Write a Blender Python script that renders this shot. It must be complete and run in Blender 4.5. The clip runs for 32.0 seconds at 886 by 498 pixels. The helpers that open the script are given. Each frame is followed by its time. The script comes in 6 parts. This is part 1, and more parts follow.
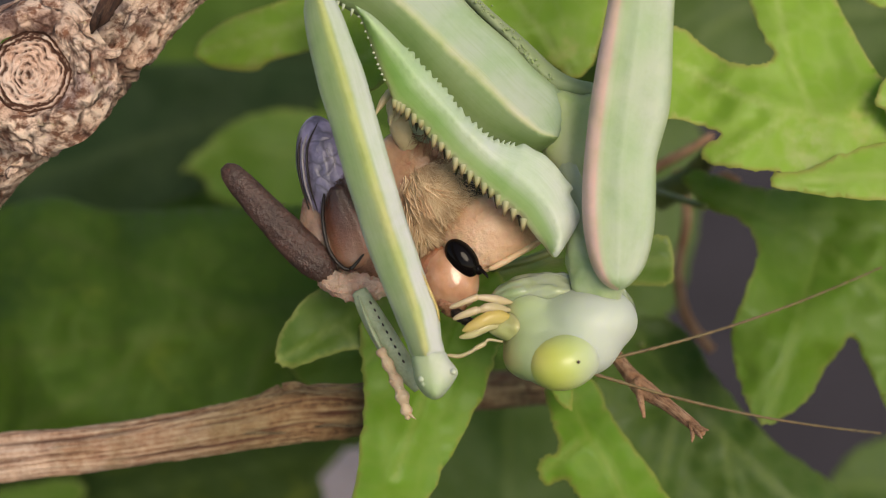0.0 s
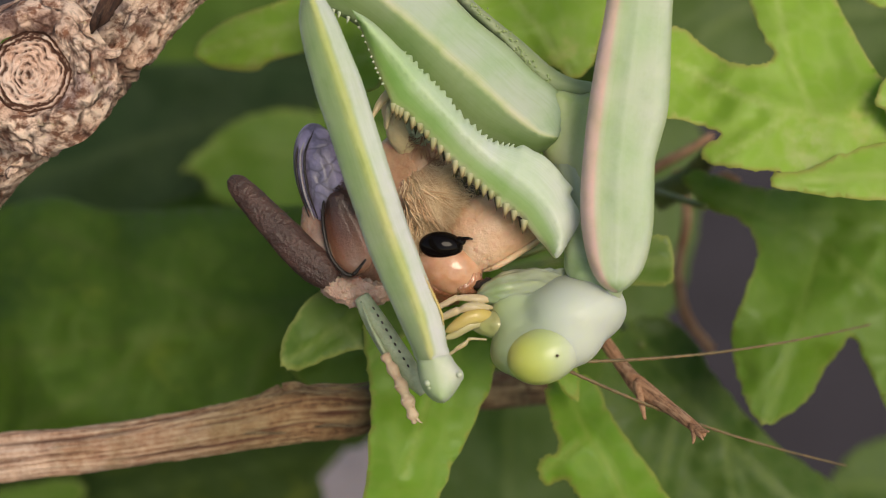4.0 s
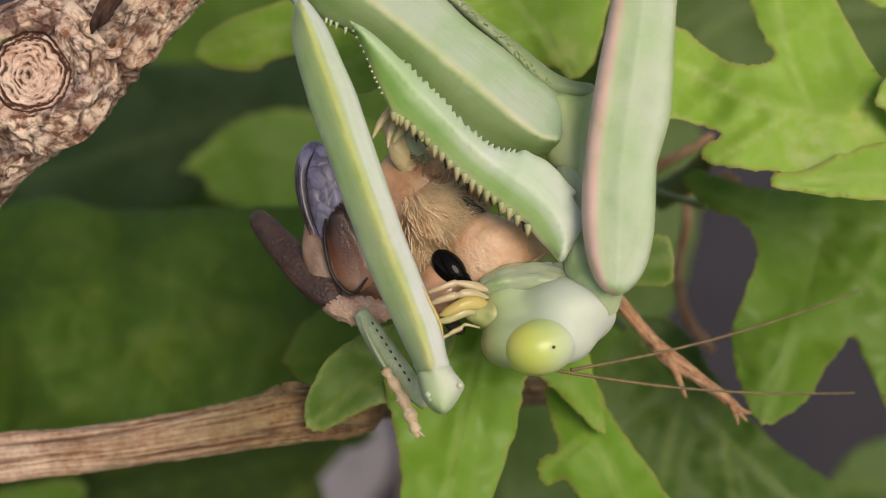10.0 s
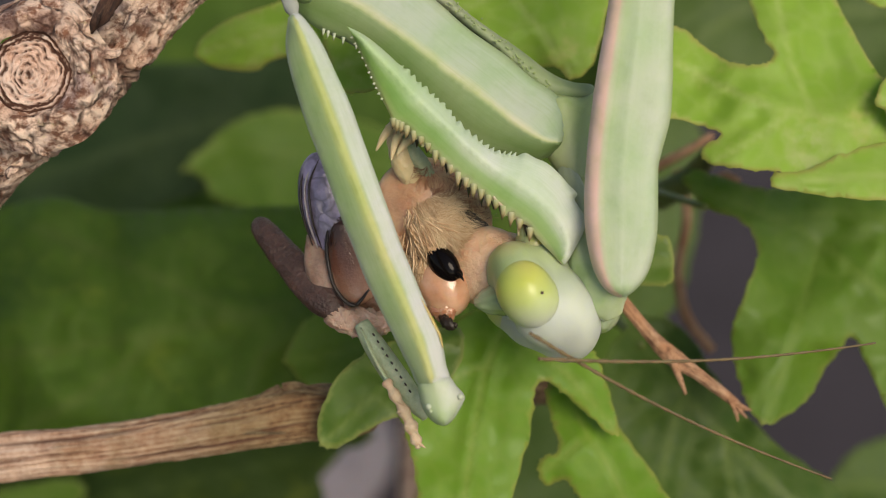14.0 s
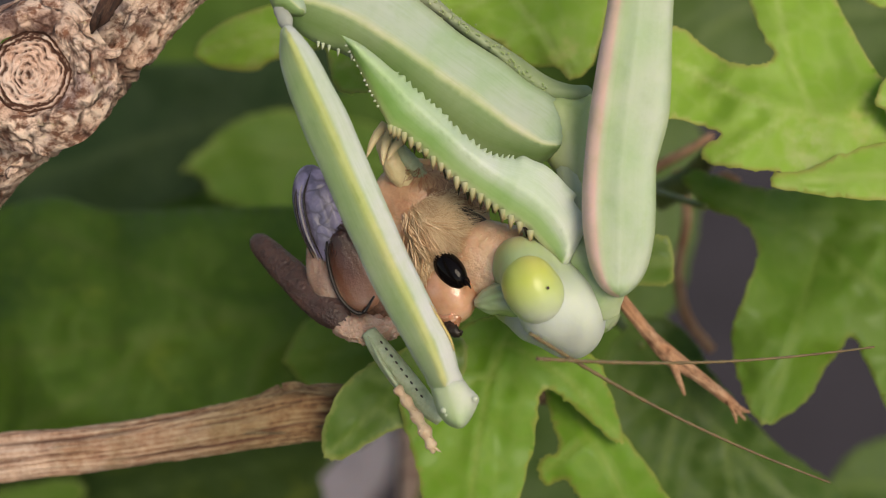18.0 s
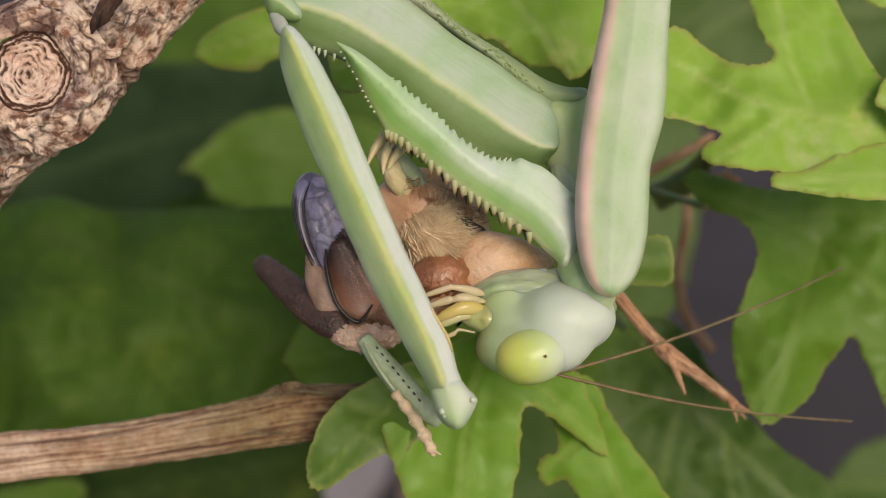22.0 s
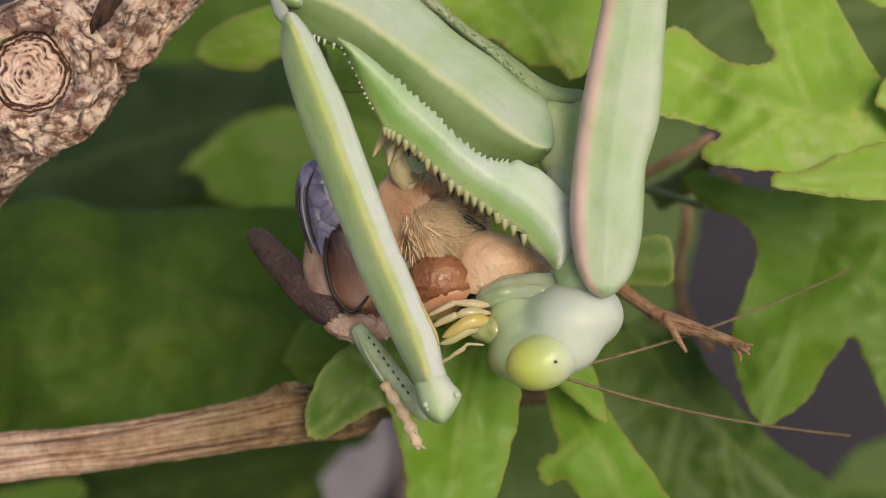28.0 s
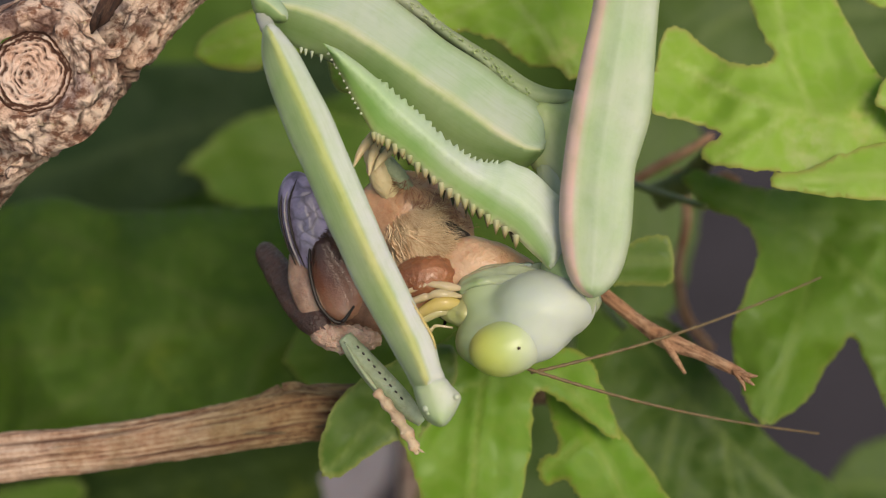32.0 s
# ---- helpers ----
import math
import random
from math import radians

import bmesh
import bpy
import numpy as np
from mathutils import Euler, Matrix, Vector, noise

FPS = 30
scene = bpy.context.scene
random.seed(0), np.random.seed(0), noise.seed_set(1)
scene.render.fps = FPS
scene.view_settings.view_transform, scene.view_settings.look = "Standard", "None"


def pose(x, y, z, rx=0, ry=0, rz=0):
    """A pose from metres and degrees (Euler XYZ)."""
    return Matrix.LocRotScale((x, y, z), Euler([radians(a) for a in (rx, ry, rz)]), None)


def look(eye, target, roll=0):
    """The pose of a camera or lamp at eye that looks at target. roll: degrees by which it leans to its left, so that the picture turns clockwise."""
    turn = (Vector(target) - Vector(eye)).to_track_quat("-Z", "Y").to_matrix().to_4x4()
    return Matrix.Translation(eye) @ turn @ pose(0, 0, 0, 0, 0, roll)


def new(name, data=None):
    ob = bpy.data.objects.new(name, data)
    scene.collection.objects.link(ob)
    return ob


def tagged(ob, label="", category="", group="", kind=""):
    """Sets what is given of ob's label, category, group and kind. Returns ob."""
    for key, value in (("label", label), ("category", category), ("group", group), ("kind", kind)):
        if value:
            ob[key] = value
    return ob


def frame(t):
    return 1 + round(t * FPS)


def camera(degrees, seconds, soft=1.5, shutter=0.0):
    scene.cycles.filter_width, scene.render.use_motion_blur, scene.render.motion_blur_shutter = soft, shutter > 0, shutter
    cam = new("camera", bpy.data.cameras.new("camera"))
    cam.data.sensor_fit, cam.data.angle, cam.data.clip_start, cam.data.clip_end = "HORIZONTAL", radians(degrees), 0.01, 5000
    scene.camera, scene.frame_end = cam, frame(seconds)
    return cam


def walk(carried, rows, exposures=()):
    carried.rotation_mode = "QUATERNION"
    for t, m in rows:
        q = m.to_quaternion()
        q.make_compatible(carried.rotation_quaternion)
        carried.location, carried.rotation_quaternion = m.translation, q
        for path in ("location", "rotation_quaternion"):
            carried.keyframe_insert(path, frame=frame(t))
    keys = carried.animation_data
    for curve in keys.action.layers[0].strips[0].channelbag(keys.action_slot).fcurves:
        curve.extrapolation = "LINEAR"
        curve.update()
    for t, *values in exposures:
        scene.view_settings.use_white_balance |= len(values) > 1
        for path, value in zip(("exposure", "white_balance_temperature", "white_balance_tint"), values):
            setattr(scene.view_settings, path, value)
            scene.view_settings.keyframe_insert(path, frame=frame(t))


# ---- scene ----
from mathutils.geometry import delaunay_2d_cdt

# The whole place is laid out before the standing camera: across and down on a
# drawing grid of 1568 by 882 units, and depth in millimetres from the lens.
cam = camera(40, 32.0, soft=1.1)
EYE = pose(0, 0, 0.70, 58, 0, 0)
walk(cam, [(0.0, EYE), (32.0, EYE)], exposures=[(0.0, 0.26, 8000, 11.5), (32.0, 0.26, 8000, 11.5)])
cam.data.dof.use_dof = True
cam.data.dof.focus_distance = 0.0685
cam.data.dof.aperture_fstop = 33.0

# ---- light: bright open shade, soft sky light from above and behind ----
world = bpy.data.worlds.new("sky")
scene.world = world
world.use_nodes = True
sky = world.node_tree.nodes.new("ShaderNodeTexSky")
sky.sky_type = "NISHITA"
sky.sun_disc = False
sky.sun_elevation = radians(40)
sky.sun_rotation = radians(150)
world.node_tree.links.new(sky.outputs[0], world.node_tree.nodes["Background"].inputs[0])
world.node_tree.nodes["Background"].inputs[1].default_value = 0.12
sun = new("sun", bpy.data.lights.new("sun", "SUN"))
sun.data.energy, sun.data.angle, sun.data.color = 2.1, radians(32), (1.0, 0.95, 0.88)
sun.matrix_world = look((0.34, -0.72, 1.39), (0, 0.05, 0.66))

K = 2 * math.tan(radians(20)) / 1568


def P(x, y, d):
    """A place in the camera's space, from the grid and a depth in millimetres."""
    d = d / 1000
    return Vector(((x - 784) * K * d, (441 - y) * K * d, -d))


# ---- materials ----
def material(name):
    m = bpy.data.materials.new(name)
    m.use_nodes = True
    nt = m.node_tree
    return m, nt, nt.nodes["Principled BSDF"]


def node(nt, kind, **inputs):
    n = nt.nodes.new("ShaderNode" + kind)
    for k, v in inputs.items():
        n.inputs[k.replace("_", " ")].default_value = v
    return n


def noise_tex(nt, scale, detail=4.0, coords=None, stretch=None, rough=0.55):
    n = node(nt, "TexNoise", Scale=scale, Detail=detail, Roughness=rough)
    src = nt.nodes.new("ShaderNodeTexCoord").outputs["Object"] if coords is None else coords
    if stretch:
        mp = nt.nodes.new("ShaderNodeMapping")
        mp.inputs["Scale"].default_value = stretch
        nt.links.new(src, mp.inputs[0])
        src = mp.outputs[0]
    nt.links.new(src, n.inputs["Vector"])
    return n.outputs["Fac"]


def ramp(nt, fac, stops):
    r = nt.nodes.new("ShaderNodeValToRGB")
    e = r.color_ramp.elements
    while len(e) < len(stops):
        e.new(0.5)
    for el, (p, c) in zip(e, stops):
        el.position, el.color = p, (*c, 1)
    nt.links.new(fac, r.inputs[0])
    return r.outputs[0]


def mix(nt, fac, a, b, how="MIX"):
    n = nt.nodes.new("ShaderNodeMix")
    n.data_type, n.blend_type = "RGBA", how
    for sock, v in ((n.inputs[0], fac), (n.inputs[6], a), (n.inputs[7], b)):
        if isinstance(v, bpy.types.NodeSocket):
            nt.links.new(v, sock)
        elif isinstance(v, (int, float)):
            sock.default_value = v
        else:
            sock.default_value = (*v, 1)
    return n.outputs[2]


def calc(nt, op, a, b=0.0):
    n = nt.nodes.new("ShaderNodeMath")
    n.operation = op
    n.use_clamp = True
    for sock, v in ((n.inputs[0], a), (n.inputs[1], b)):
        if isinstance(v, bpy.types.NodeSocket):
            nt.links.new(v, sock)
        else:
            sock.default_value = v
    return n.outputs[0]


def bump(nt, bsdf, height, strength=0.3, distance=0.0002):
    b = node(nt, "Bump", Strength=strength, Distance=distance)
    nt.links.new(height, b.inputs["Height"])
    nt.links.new(b.outputs[0], bsdf.inputs["Normal"])


def attribute(nt, name):
    a = nt.nodes.new("ShaderNodeAttribute")
    a.attribute_name = name
    return a.outputs["Fac"]


def leaf_material(name, dark, light, vein, margin, glow=0.35, rough=0.42, mottle=0.5, blotch=None, sheen=0.35):
    """A leaf blade: cells and mottles, paler veins and margin, light passing through."""
    m, nt, b = material(name)
    big = noise_tex(nt, 140, 3)
    fine = noise_tex(nt, 900, 5)
    col = mix(nt, big, dark, light)
    col = mix(nt, calc(nt, "MULTIPLY", ramp(nt, fine, [(0.42, (0, 0, 0)), (0.7, (1, 1, 1))]), mottle * 0.6), col, light)
    if blotch:
        spots = ramp(nt, noise_tex(nt, 260, 4, rough=0.7), [(0.60, (0, 0, 0)), (0.72, (1, 1, 1))])
        col = mix(nt, calc(nt, "MULTIPLY", spots, 0.55), col, blotch)
        scald = calc(nt, "MULTIPLY", ramp(nt, noise_tex(nt, 110, 5, rough=0.6), [(0.58, (0, 0, 0)), (0.70, (1, 1, 1))]), ramp(nt, fine, [(0.36, (0, 0, 0)), (0.52, (1, 1, 1))]))
        col = mix(nt, calc(nt, "MULTIPLY", scald, 0.7), col, mix(nt, 0.5, blotch, (0.55, 0.60, 0.42)) if blotch[0] > 0.3 else blotch)
    net = nt.nodes.new("ShaderNodeTexVoronoi")
    net.feature = "DISTANCE_TO_EDGE"
    net.inputs["Scale"].default_value = 620
    tc = nt.nodes.new("ShaderNodeTexCoord")
    nt.links.new(mix(nt, 0.0015, tc.outputs["Object"], node(nt, "TexNoise", Scale=500.0).outputs["Color"]), net.inputs["Vector"])
    lines = ramp(nt, net.outputs["Distance"], [(0.0, (1, 1, 1)), (0.11, (0, 0, 0))])
    col = mix(nt, calc(nt, "MULTIPLY", lines, 0.28), col, vein)
    col = mix(nt, calc(nt, "MULTIPLY", attribute(nt, "vein"), 0.5), col, vein)
    col = mix(nt, calc(nt, "MULTIPLY", attribute(nt, "margin"), 0.75), col, margin)
    nt.links.new(col, b.inputs["Base Color"])
    b.inputs["Roughness"].default_value = rough
    b.inputs["Specular IOR Level"].default_value = sheen
    h = calc(nt, "ADD", calc(nt, "ADD", calc(nt, "MULTIPLY", fine, 0.3), calc(nt, "MULTIPLY", lines, 0.3)), calc(nt, "MULTIPLY", attribute(nt, "vein"), 0.4))
    bump(nt, b, h, 0.25, 0.00012)
    t = nt.nodes.new("ShaderNodeBsdfTranslucent")
    nt.links.new(mix(nt, 0.5, col, (0.35, 0.55, 0.03)), t.inputs[0])
    s = nt.nodes.new("ShaderNodeMixShader")
    s.inputs[0].default_value = glow
    nt.links.new(b.outputs[0], s.inputs[1])
    nt.links.new(t.outputs[0], s.inputs[2])
    nt.links.new(s.outputs[0], nt.nodes["Material Output"].inputs[0])
    return m


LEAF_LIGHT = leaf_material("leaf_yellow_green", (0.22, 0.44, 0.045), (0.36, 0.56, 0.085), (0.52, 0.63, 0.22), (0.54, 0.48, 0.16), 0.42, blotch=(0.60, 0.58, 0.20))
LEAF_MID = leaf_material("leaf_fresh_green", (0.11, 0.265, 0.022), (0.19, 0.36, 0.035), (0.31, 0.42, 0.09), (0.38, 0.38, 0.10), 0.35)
# The darker greens have the bush's shade put into their base colours.
LEAF_HALF = leaf_material("leaf_half_shaded_green", (0.070, 0.165, 0.014), (0.125, 0.24, 0.022), (0.20, 0.30, 0.06), (0.24, 0.28, 0.07), 0.3, 0.45)
LEAF_SHADE = leaf_material("leaf_shaded_green", (0.050, 0.115, 0.014), (0.095, 0.185, 0.024), (0.20, 0.28, 0.07), (0.34, 0.38, 0.12), 0.25, 0.42)
LEAF_DEEP = leaf_material("leaf_deep_shaded_green", (0.032, 0.080, 0.010), (0.058, 0.118, 0.014), (0.15, 0.22, 0.05), (0.12, 0.18, 0.04), 0.25, 0.5)
LEAF_DIM = leaf_material("leaf_shaded_dark", (0.022, 0.056, 0.009), (0.076, 0.150, 0.020), (0.08, 0.12, 0.03), (0.06, 0.09, 0.03), 0.12, 0.6, 0.7, blotch=(0.11, 0.16, 0.025), sheen=0.12)
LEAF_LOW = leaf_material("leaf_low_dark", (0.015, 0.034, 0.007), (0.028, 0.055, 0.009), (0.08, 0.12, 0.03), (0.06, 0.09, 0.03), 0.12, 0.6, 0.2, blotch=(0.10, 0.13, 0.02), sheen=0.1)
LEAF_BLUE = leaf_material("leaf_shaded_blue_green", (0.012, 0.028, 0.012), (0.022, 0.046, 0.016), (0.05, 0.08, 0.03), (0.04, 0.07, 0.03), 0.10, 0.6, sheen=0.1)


def cuticle(name, stops, rough=0.5, sub=0.25, speckle=0.25, coat=0.0, grain=1500, streaks=0.0, root=None):
    """Insect skin: bands of colour round the limb, fine speckles and a waxy depth."""
    m, nt, b = material(name)
    uv = nt.nodes.new("ShaderNodeUVMap")
    sep = nt.nodes.new("ShaderNodeSeparateXYZ")
    nt.links.new(uv.outputs[0], sep.inputs[0])
    wob = noise_tex(nt, 420, 4)
    v = calc(nt, "ADD", sep.outputs[1], calc(nt, "MULTIPLY", calc(nt, "SUBTRACT", wob, 0.5), 0.13))
    col = ramp(nt, v, stops)
    if root:
        greener = ramp(nt, calc(nt, "ADD", sep.outputs[0], calc(nt, "MULTIPLY", calc(nt, "SUBTRACT", wob, 0.5), 0.3)), [(0.12, (1, 1, 1)), (0.45, (0, 0, 0))])
        col = mix(nt, greener, col, mix(nt, 1.0, col, root, "MULTIPLY"))
    fine = noise_tex(nt, grain, 4)
    big = noise_tex(nt, 220, 2)
    streak = noise_tex(nt, 1.0, 4, uv.outputs[0], (5, 46, 1), 0.6)
    col = mix(nt, calc(nt, "MULTIPLY", ramp(nt, streak, [(0.45, (0, 0, 0)), (0.72, (1, 1, 1))]), streaks), col, mix(nt, 1.0, col, (1.16, 1.12, 1.25), "MULTIPLY"))
    col = mix(nt, calc(nt, "MULTIPLY", ramp(nt, streak, [(0.28, (1, 1, 1)), (0.48, (0, 0, 0))]), streaks), col, mix(nt, 1.0, col, (0.78, 0.84, 0.66), "MULTIPLY"))
    mott = noise_tex(nt, 420, 5, rough=0.7)
    col = mix(nt, calc(nt, "MULTIPLY", ramp(nt, big, [(0.38, (0, 0, 0)), (0.62, (1, 1, 1))]), 0.75), col, mix(nt, 1.0, col, (0.77, 0.92, 0.70), "MULTIPLY"))
    col = mix(nt, calc(nt, "MULTIPLY", ramp(nt, mott, [(0.48, (0, 0, 0)), (0.66, (1, 1, 1))]), 0.45), col, mix(nt, 1.0, col, (0.82, 0.90, 0.74), "MULTIPLY"))
    col = mix(nt, calc(nt, "MULTIPLY", ramp(nt, fine, [(0.5, (0, 0, 0)), (0.75, (1, 1, 1))]), speckle), col, mix(nt, 1.0, col, (0.72, 0.80, 0.60), "MULTIPLY"))
    nt.links.new(mix(nt, 1.0, col, (0.785, 0.785, 0.805), "MULTIPLY"), b.inputs["Base Color"])
    b.inputs["Roughness"].default_value = rough
    b.inputs["Subsurface Weight"].default_value = sub
    b.inputs["Subsurface Radius"].default_value = (1.0, 1.0, 0.5)
    b.inputs["Subsurface Scale"].default_value = 0.0006
    b.inputs["Specular IOR Level"].default_value = 0.3
    b.inputs["Coat Weight"].default_value = coat
    b.inputs["Coat Roughness"].default_value = 0.1
    bump(nt, b, fine, 0.18, 0.0001)
    return m


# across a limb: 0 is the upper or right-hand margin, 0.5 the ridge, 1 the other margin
# Whitish right facet paints the light falling there; yellow stripe is pigment.
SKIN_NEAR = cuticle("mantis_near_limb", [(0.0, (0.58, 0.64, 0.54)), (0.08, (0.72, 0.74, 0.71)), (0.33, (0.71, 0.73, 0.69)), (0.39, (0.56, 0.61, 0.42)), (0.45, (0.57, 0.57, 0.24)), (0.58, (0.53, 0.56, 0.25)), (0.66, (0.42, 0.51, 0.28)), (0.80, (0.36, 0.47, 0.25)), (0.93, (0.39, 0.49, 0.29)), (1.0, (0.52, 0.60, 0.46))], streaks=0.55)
# Lower facet is darker: the arm's underside shade is in the ramp.
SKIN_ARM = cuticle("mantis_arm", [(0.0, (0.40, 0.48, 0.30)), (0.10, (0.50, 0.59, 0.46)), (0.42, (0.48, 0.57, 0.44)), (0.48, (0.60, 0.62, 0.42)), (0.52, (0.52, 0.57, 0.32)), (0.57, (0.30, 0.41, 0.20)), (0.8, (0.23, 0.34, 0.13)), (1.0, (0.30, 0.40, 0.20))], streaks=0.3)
# White upper half includes light on the blade; the green band is its own.
SKIN_SPINED = cuticle("mantis_spined_limb", [(0.0, (0.66, 0.72, 0.62)), (0.12, (0.70, 0.75, 0.70)), (0.48, (0.68, 0.74, 0.66)), (0.62, (0.60, 0.69, 0.52)), (0.74, (0.40, 0.57, 0.26)), (0.86, (0.38, 0.54, 0.22)), (0.94, (0.52, 0.58, 0.32)), (1.0, (0.64, 0.58, 0.36))], streaks=0.3, root=(0.72, 0.88, 0.58))
SKIN_SHIELD = cuticle("mantis_shield", [(0.0, (0.46, 0.56, 0.32)), (0.07, (0.57, 0.65, 0.50)), (0.44, (0.49, 0.59, 0.41)), (0.5, (0.53, 0.62, 0.45)), (0.56, (0.48, 0.58, 0.40)), (0.72, (0.45, 0.56, 0.34)), (0.79, (0.56, 0.57, 0.40)), (0.84, (0.78, 0.53, 0.47)), (1.0, (0.80, 0.57, 0.52))], streaks=0.12)
SKIN_PLAIN = cuticle("mantis_plain_skin", [(0.0, (0.42, 0.50, 0.24)), (0.5, (0.50, 0.57, 0.28)), (1.0, (0.46, 0.54, 0.26))])
# Knee repeats the leg's painted light, whitish right to green left.
SKIN_KNEE = cuticle("mantis_knee_skin", [(0.0, (0.66, 0.70, 0.62)), (0.3, (0.62, 0.68, 0.54)), (0.6, (0.47, 0.57, 0.34)), (1.0, (0.48, 0.58, 0.38))])
SKIN_CREST = cuticle("mantis_crest_skin", [(0.0, (0.32, 0.37, 0.21)), (0.5, (0.38, 0.43, 0.28))])
SKIN_SHOULDER = cuticle("mantis_shoulder_skin", [(0.0, (0.58, 0.64, 0.36)), (0.5, (0.60, 0.66, 0.38)), (1.0, (0.58, 0.63, 0.35))], 0.4, 0.6, 0.3)
SKIN_NECK = cuticle("mantis_neck_skin", [(0.0, (0.58, 0.63, 0.44)), (0.4, (0.50, 0.58, 0.37)), (1.0, (0.56, 0.61, 0.41))], 0.3, 0.5, 0.5, 0.2, 900)
CLYPEUS = cuticle("mantis_mouth_shield", [(0.0, (0.60, 0.52, 0.26)), (0.5, (0.54, 0.54, 0.30)), (1.0, (0.60, 0.52, 0.28))], 0.25, 0.6, 0.2, 0.4)
PALP_LOBE = cuticle("mouth_lobe_skin", [(0.0, (0.70, 0.56, 0.32)), (0.5, (0.66, 0.56, 0.36))], 0.22, 0.4, 0.15, 0.4)


def head_material(name, eye):
    """Waxy head skin, from a yellowish mouth to a whitish crown; the eye is lime green, yellow towards the mouth."""
    m, nt, b = material(name)
    tc = nt.nodes.new("ShaderNodeTexCoord")
    mp = nt.nodes.new("ShaderNodeMapping")
    mp.inputs["Scale"].default_value = [1 / (400 * HU)] * 3
    mp.inputs["Location"].default_value = (0.5, 0.5, 0.5)
    nt.links.new(tc.outputs["Object"], mp.inputs[0])
    sep = nt.nodes.new("ShaderNodeSeparateXYZ")
    nt.links.new(mp.outputs[0], sep.inputs[0])
    wob = calc(nt, "MULTIPLY", noise_tex(nt, 420, 3), 0.06)
    x = calc(nt, "ADD", calc(nt, "SUBTRACT", sep.outputs[0], 0.03), wob)
    y = calc(nt, "ADD", calc(nt, "SUBTRACT", sep.outputs[1], 0.03), wob)

    def at(u):
        return 0.5 + u / 400

    front = ramp(nt, y, [(at(-48), (1, 1, 1)), (at(-6), (0, 0, 0))])
    snout = ramp(nt, x, [(at(-60), (1, 1, 1)), (at(8), (0, 0, 0))])
    if eye:
        col = ramp(nt, x, [(at(-80), (0.52, 0.55, 0.24)), (at(-50), (0.62, 0.61, 0.17)), (at(-20), (0.62, 0.67, 0.16)), (at(14), (0.58, 0.68, 0.24)), (at(40), (0.60, 0.70, 0.40)), (at(62), (0.66, 0.73, 0.58))])
        col = mix(nt, calc(nt, "MULTIPLY", calc(nt, "MULTIPLY", front, snout), 0.75), col, (0.36, 0.56, 0.12))
        back = ramp(nt, y, [(at(14), (0, 0, 0)), (at(46), (1, 1, 1))])
        col = mix(nt, calc(nt, "MULTIPLY", back, 0.6), col, (0.50, 0.61, 0.34))
    else:
        col = ramp(nt, x, [(at(-104), (0.62, 0.47, 0.22)), (at(-92), (0.56, 0.55, 0.24)), (at(-70), (0.47, 0.58, 0.30)), (at(-30), (0.52, 0.63, 0.40)), (at(16), (0.57, 0.66, 0.52)), (at(60), (0.64, 0.71, 0.62)), (at(120), (0.67, 0.73, 0.66))])
        col = mix(nt, calc(nt, "MULTIPLY", calc(nt, "MULTIPLY", front, snout), 0.8), col, (0.40, 0.55, 0.22))
        back = ramp(nt, y, [(at(96), (0, 0, 0)), (at(126), (1, 1, 1))])
        col = mix(nt, calc(nt, "MULTIPLY", back, 0.5), col, (0.60, 0.60, 0.42))
    fine = noise_tex(nt, 2600, 4)
    col = mix(nt, calc(nt, "MULTIPLY", noise_tex(nt, 300, 3), 0.3), col, mix(nt, 1.0, col, (0.86, 0.94, 0.82), "MULTIPLY"))
    nt.links.new(mix(nt, 1.0, col, (0.80, 0.80, 0.80), "MULTIPLY"), b.inputs["Base Color"])
    b.inputs["Roughness"].default_value = 0.30 if eye else 0.42
    b.inputs["Subsurface Weight"].default_value = 0.5
    b.inputs["Subsurface Radius"].default_value = (1.0, 1.0, 0.5)
    b.inputs["Subsurface Scale"].default_value = 0.0008
    b.inputs["Specular IOR Level"].default_value = 0.4 if eye else 0.3
    bump(nt, b, fine, 0.06 if eye else 0.16, 0.0001)
    return m


HU = K * 0.0646
SKIN_HEAD = head_material("mantis_head_skin", False)
EYE_SKIN = head_material("mantis_eye_skin", True)
SKIN_JOINT = cuticle("mantis_joint_skin", [(0.0, (0.48, 0.49, 0.46)), (0.5, (0.38, 0.39, 0.36))], 0.5)
SKIN_THROAT = cuticle("mantis_throat_skin", [(0.0, (0.50, 0.56, 0.38)), (0.3, (0.44, 0.52, 0.34)), (0.6, (0.42, 0.51, 0.32)), (1.0, (0.50, 0.56, 0.38))], 0.16, 0.8, 0.3, 0.6, 900)
PALP_SKIN = cuticle("mouth_palp_skin", [(0.0, (0.74, 0.56, 0.42)), (0.5, (0.70, 0.50, 0.36))], 0.25, 0.4, 0.1, 0.3)
PALP_ORANGE = cuticle("mouth_orange_skin", [(0.0, (0.74, 0.48, 0.16)), (0.5, (0.76, 0.58, 0.28))], 0.25, 0.4, 0.1, 0.3)
TOOTH = cuticle("spine_horn", [(0.0, (0.085, 0.045, 0.025)), (0.3, (0.075, 0.05, 0.028)), (0.6, (0.075, 0.075, 0.038)), (1.0, (0.03, 0.025, 0.015))], 0.35, 0.0)
TOOTH_TAN = cuticle("spine_tan", [(0.0, (0.56, 0.56, 0.36)), (0.35, (0.50, 0.44, 0.25)), (0.7, (0.34, 0.24, 0.13)), (1.0, (0.10, 0.06, 0.035))], 0.35, 0.1)
TOOTH_PALE = cuticle("spine_pale", [(0.0, (0.60, 0.67, 0.52)), (1.0, (0.64, 0.66, 0.48))], 0.4, 0.1)


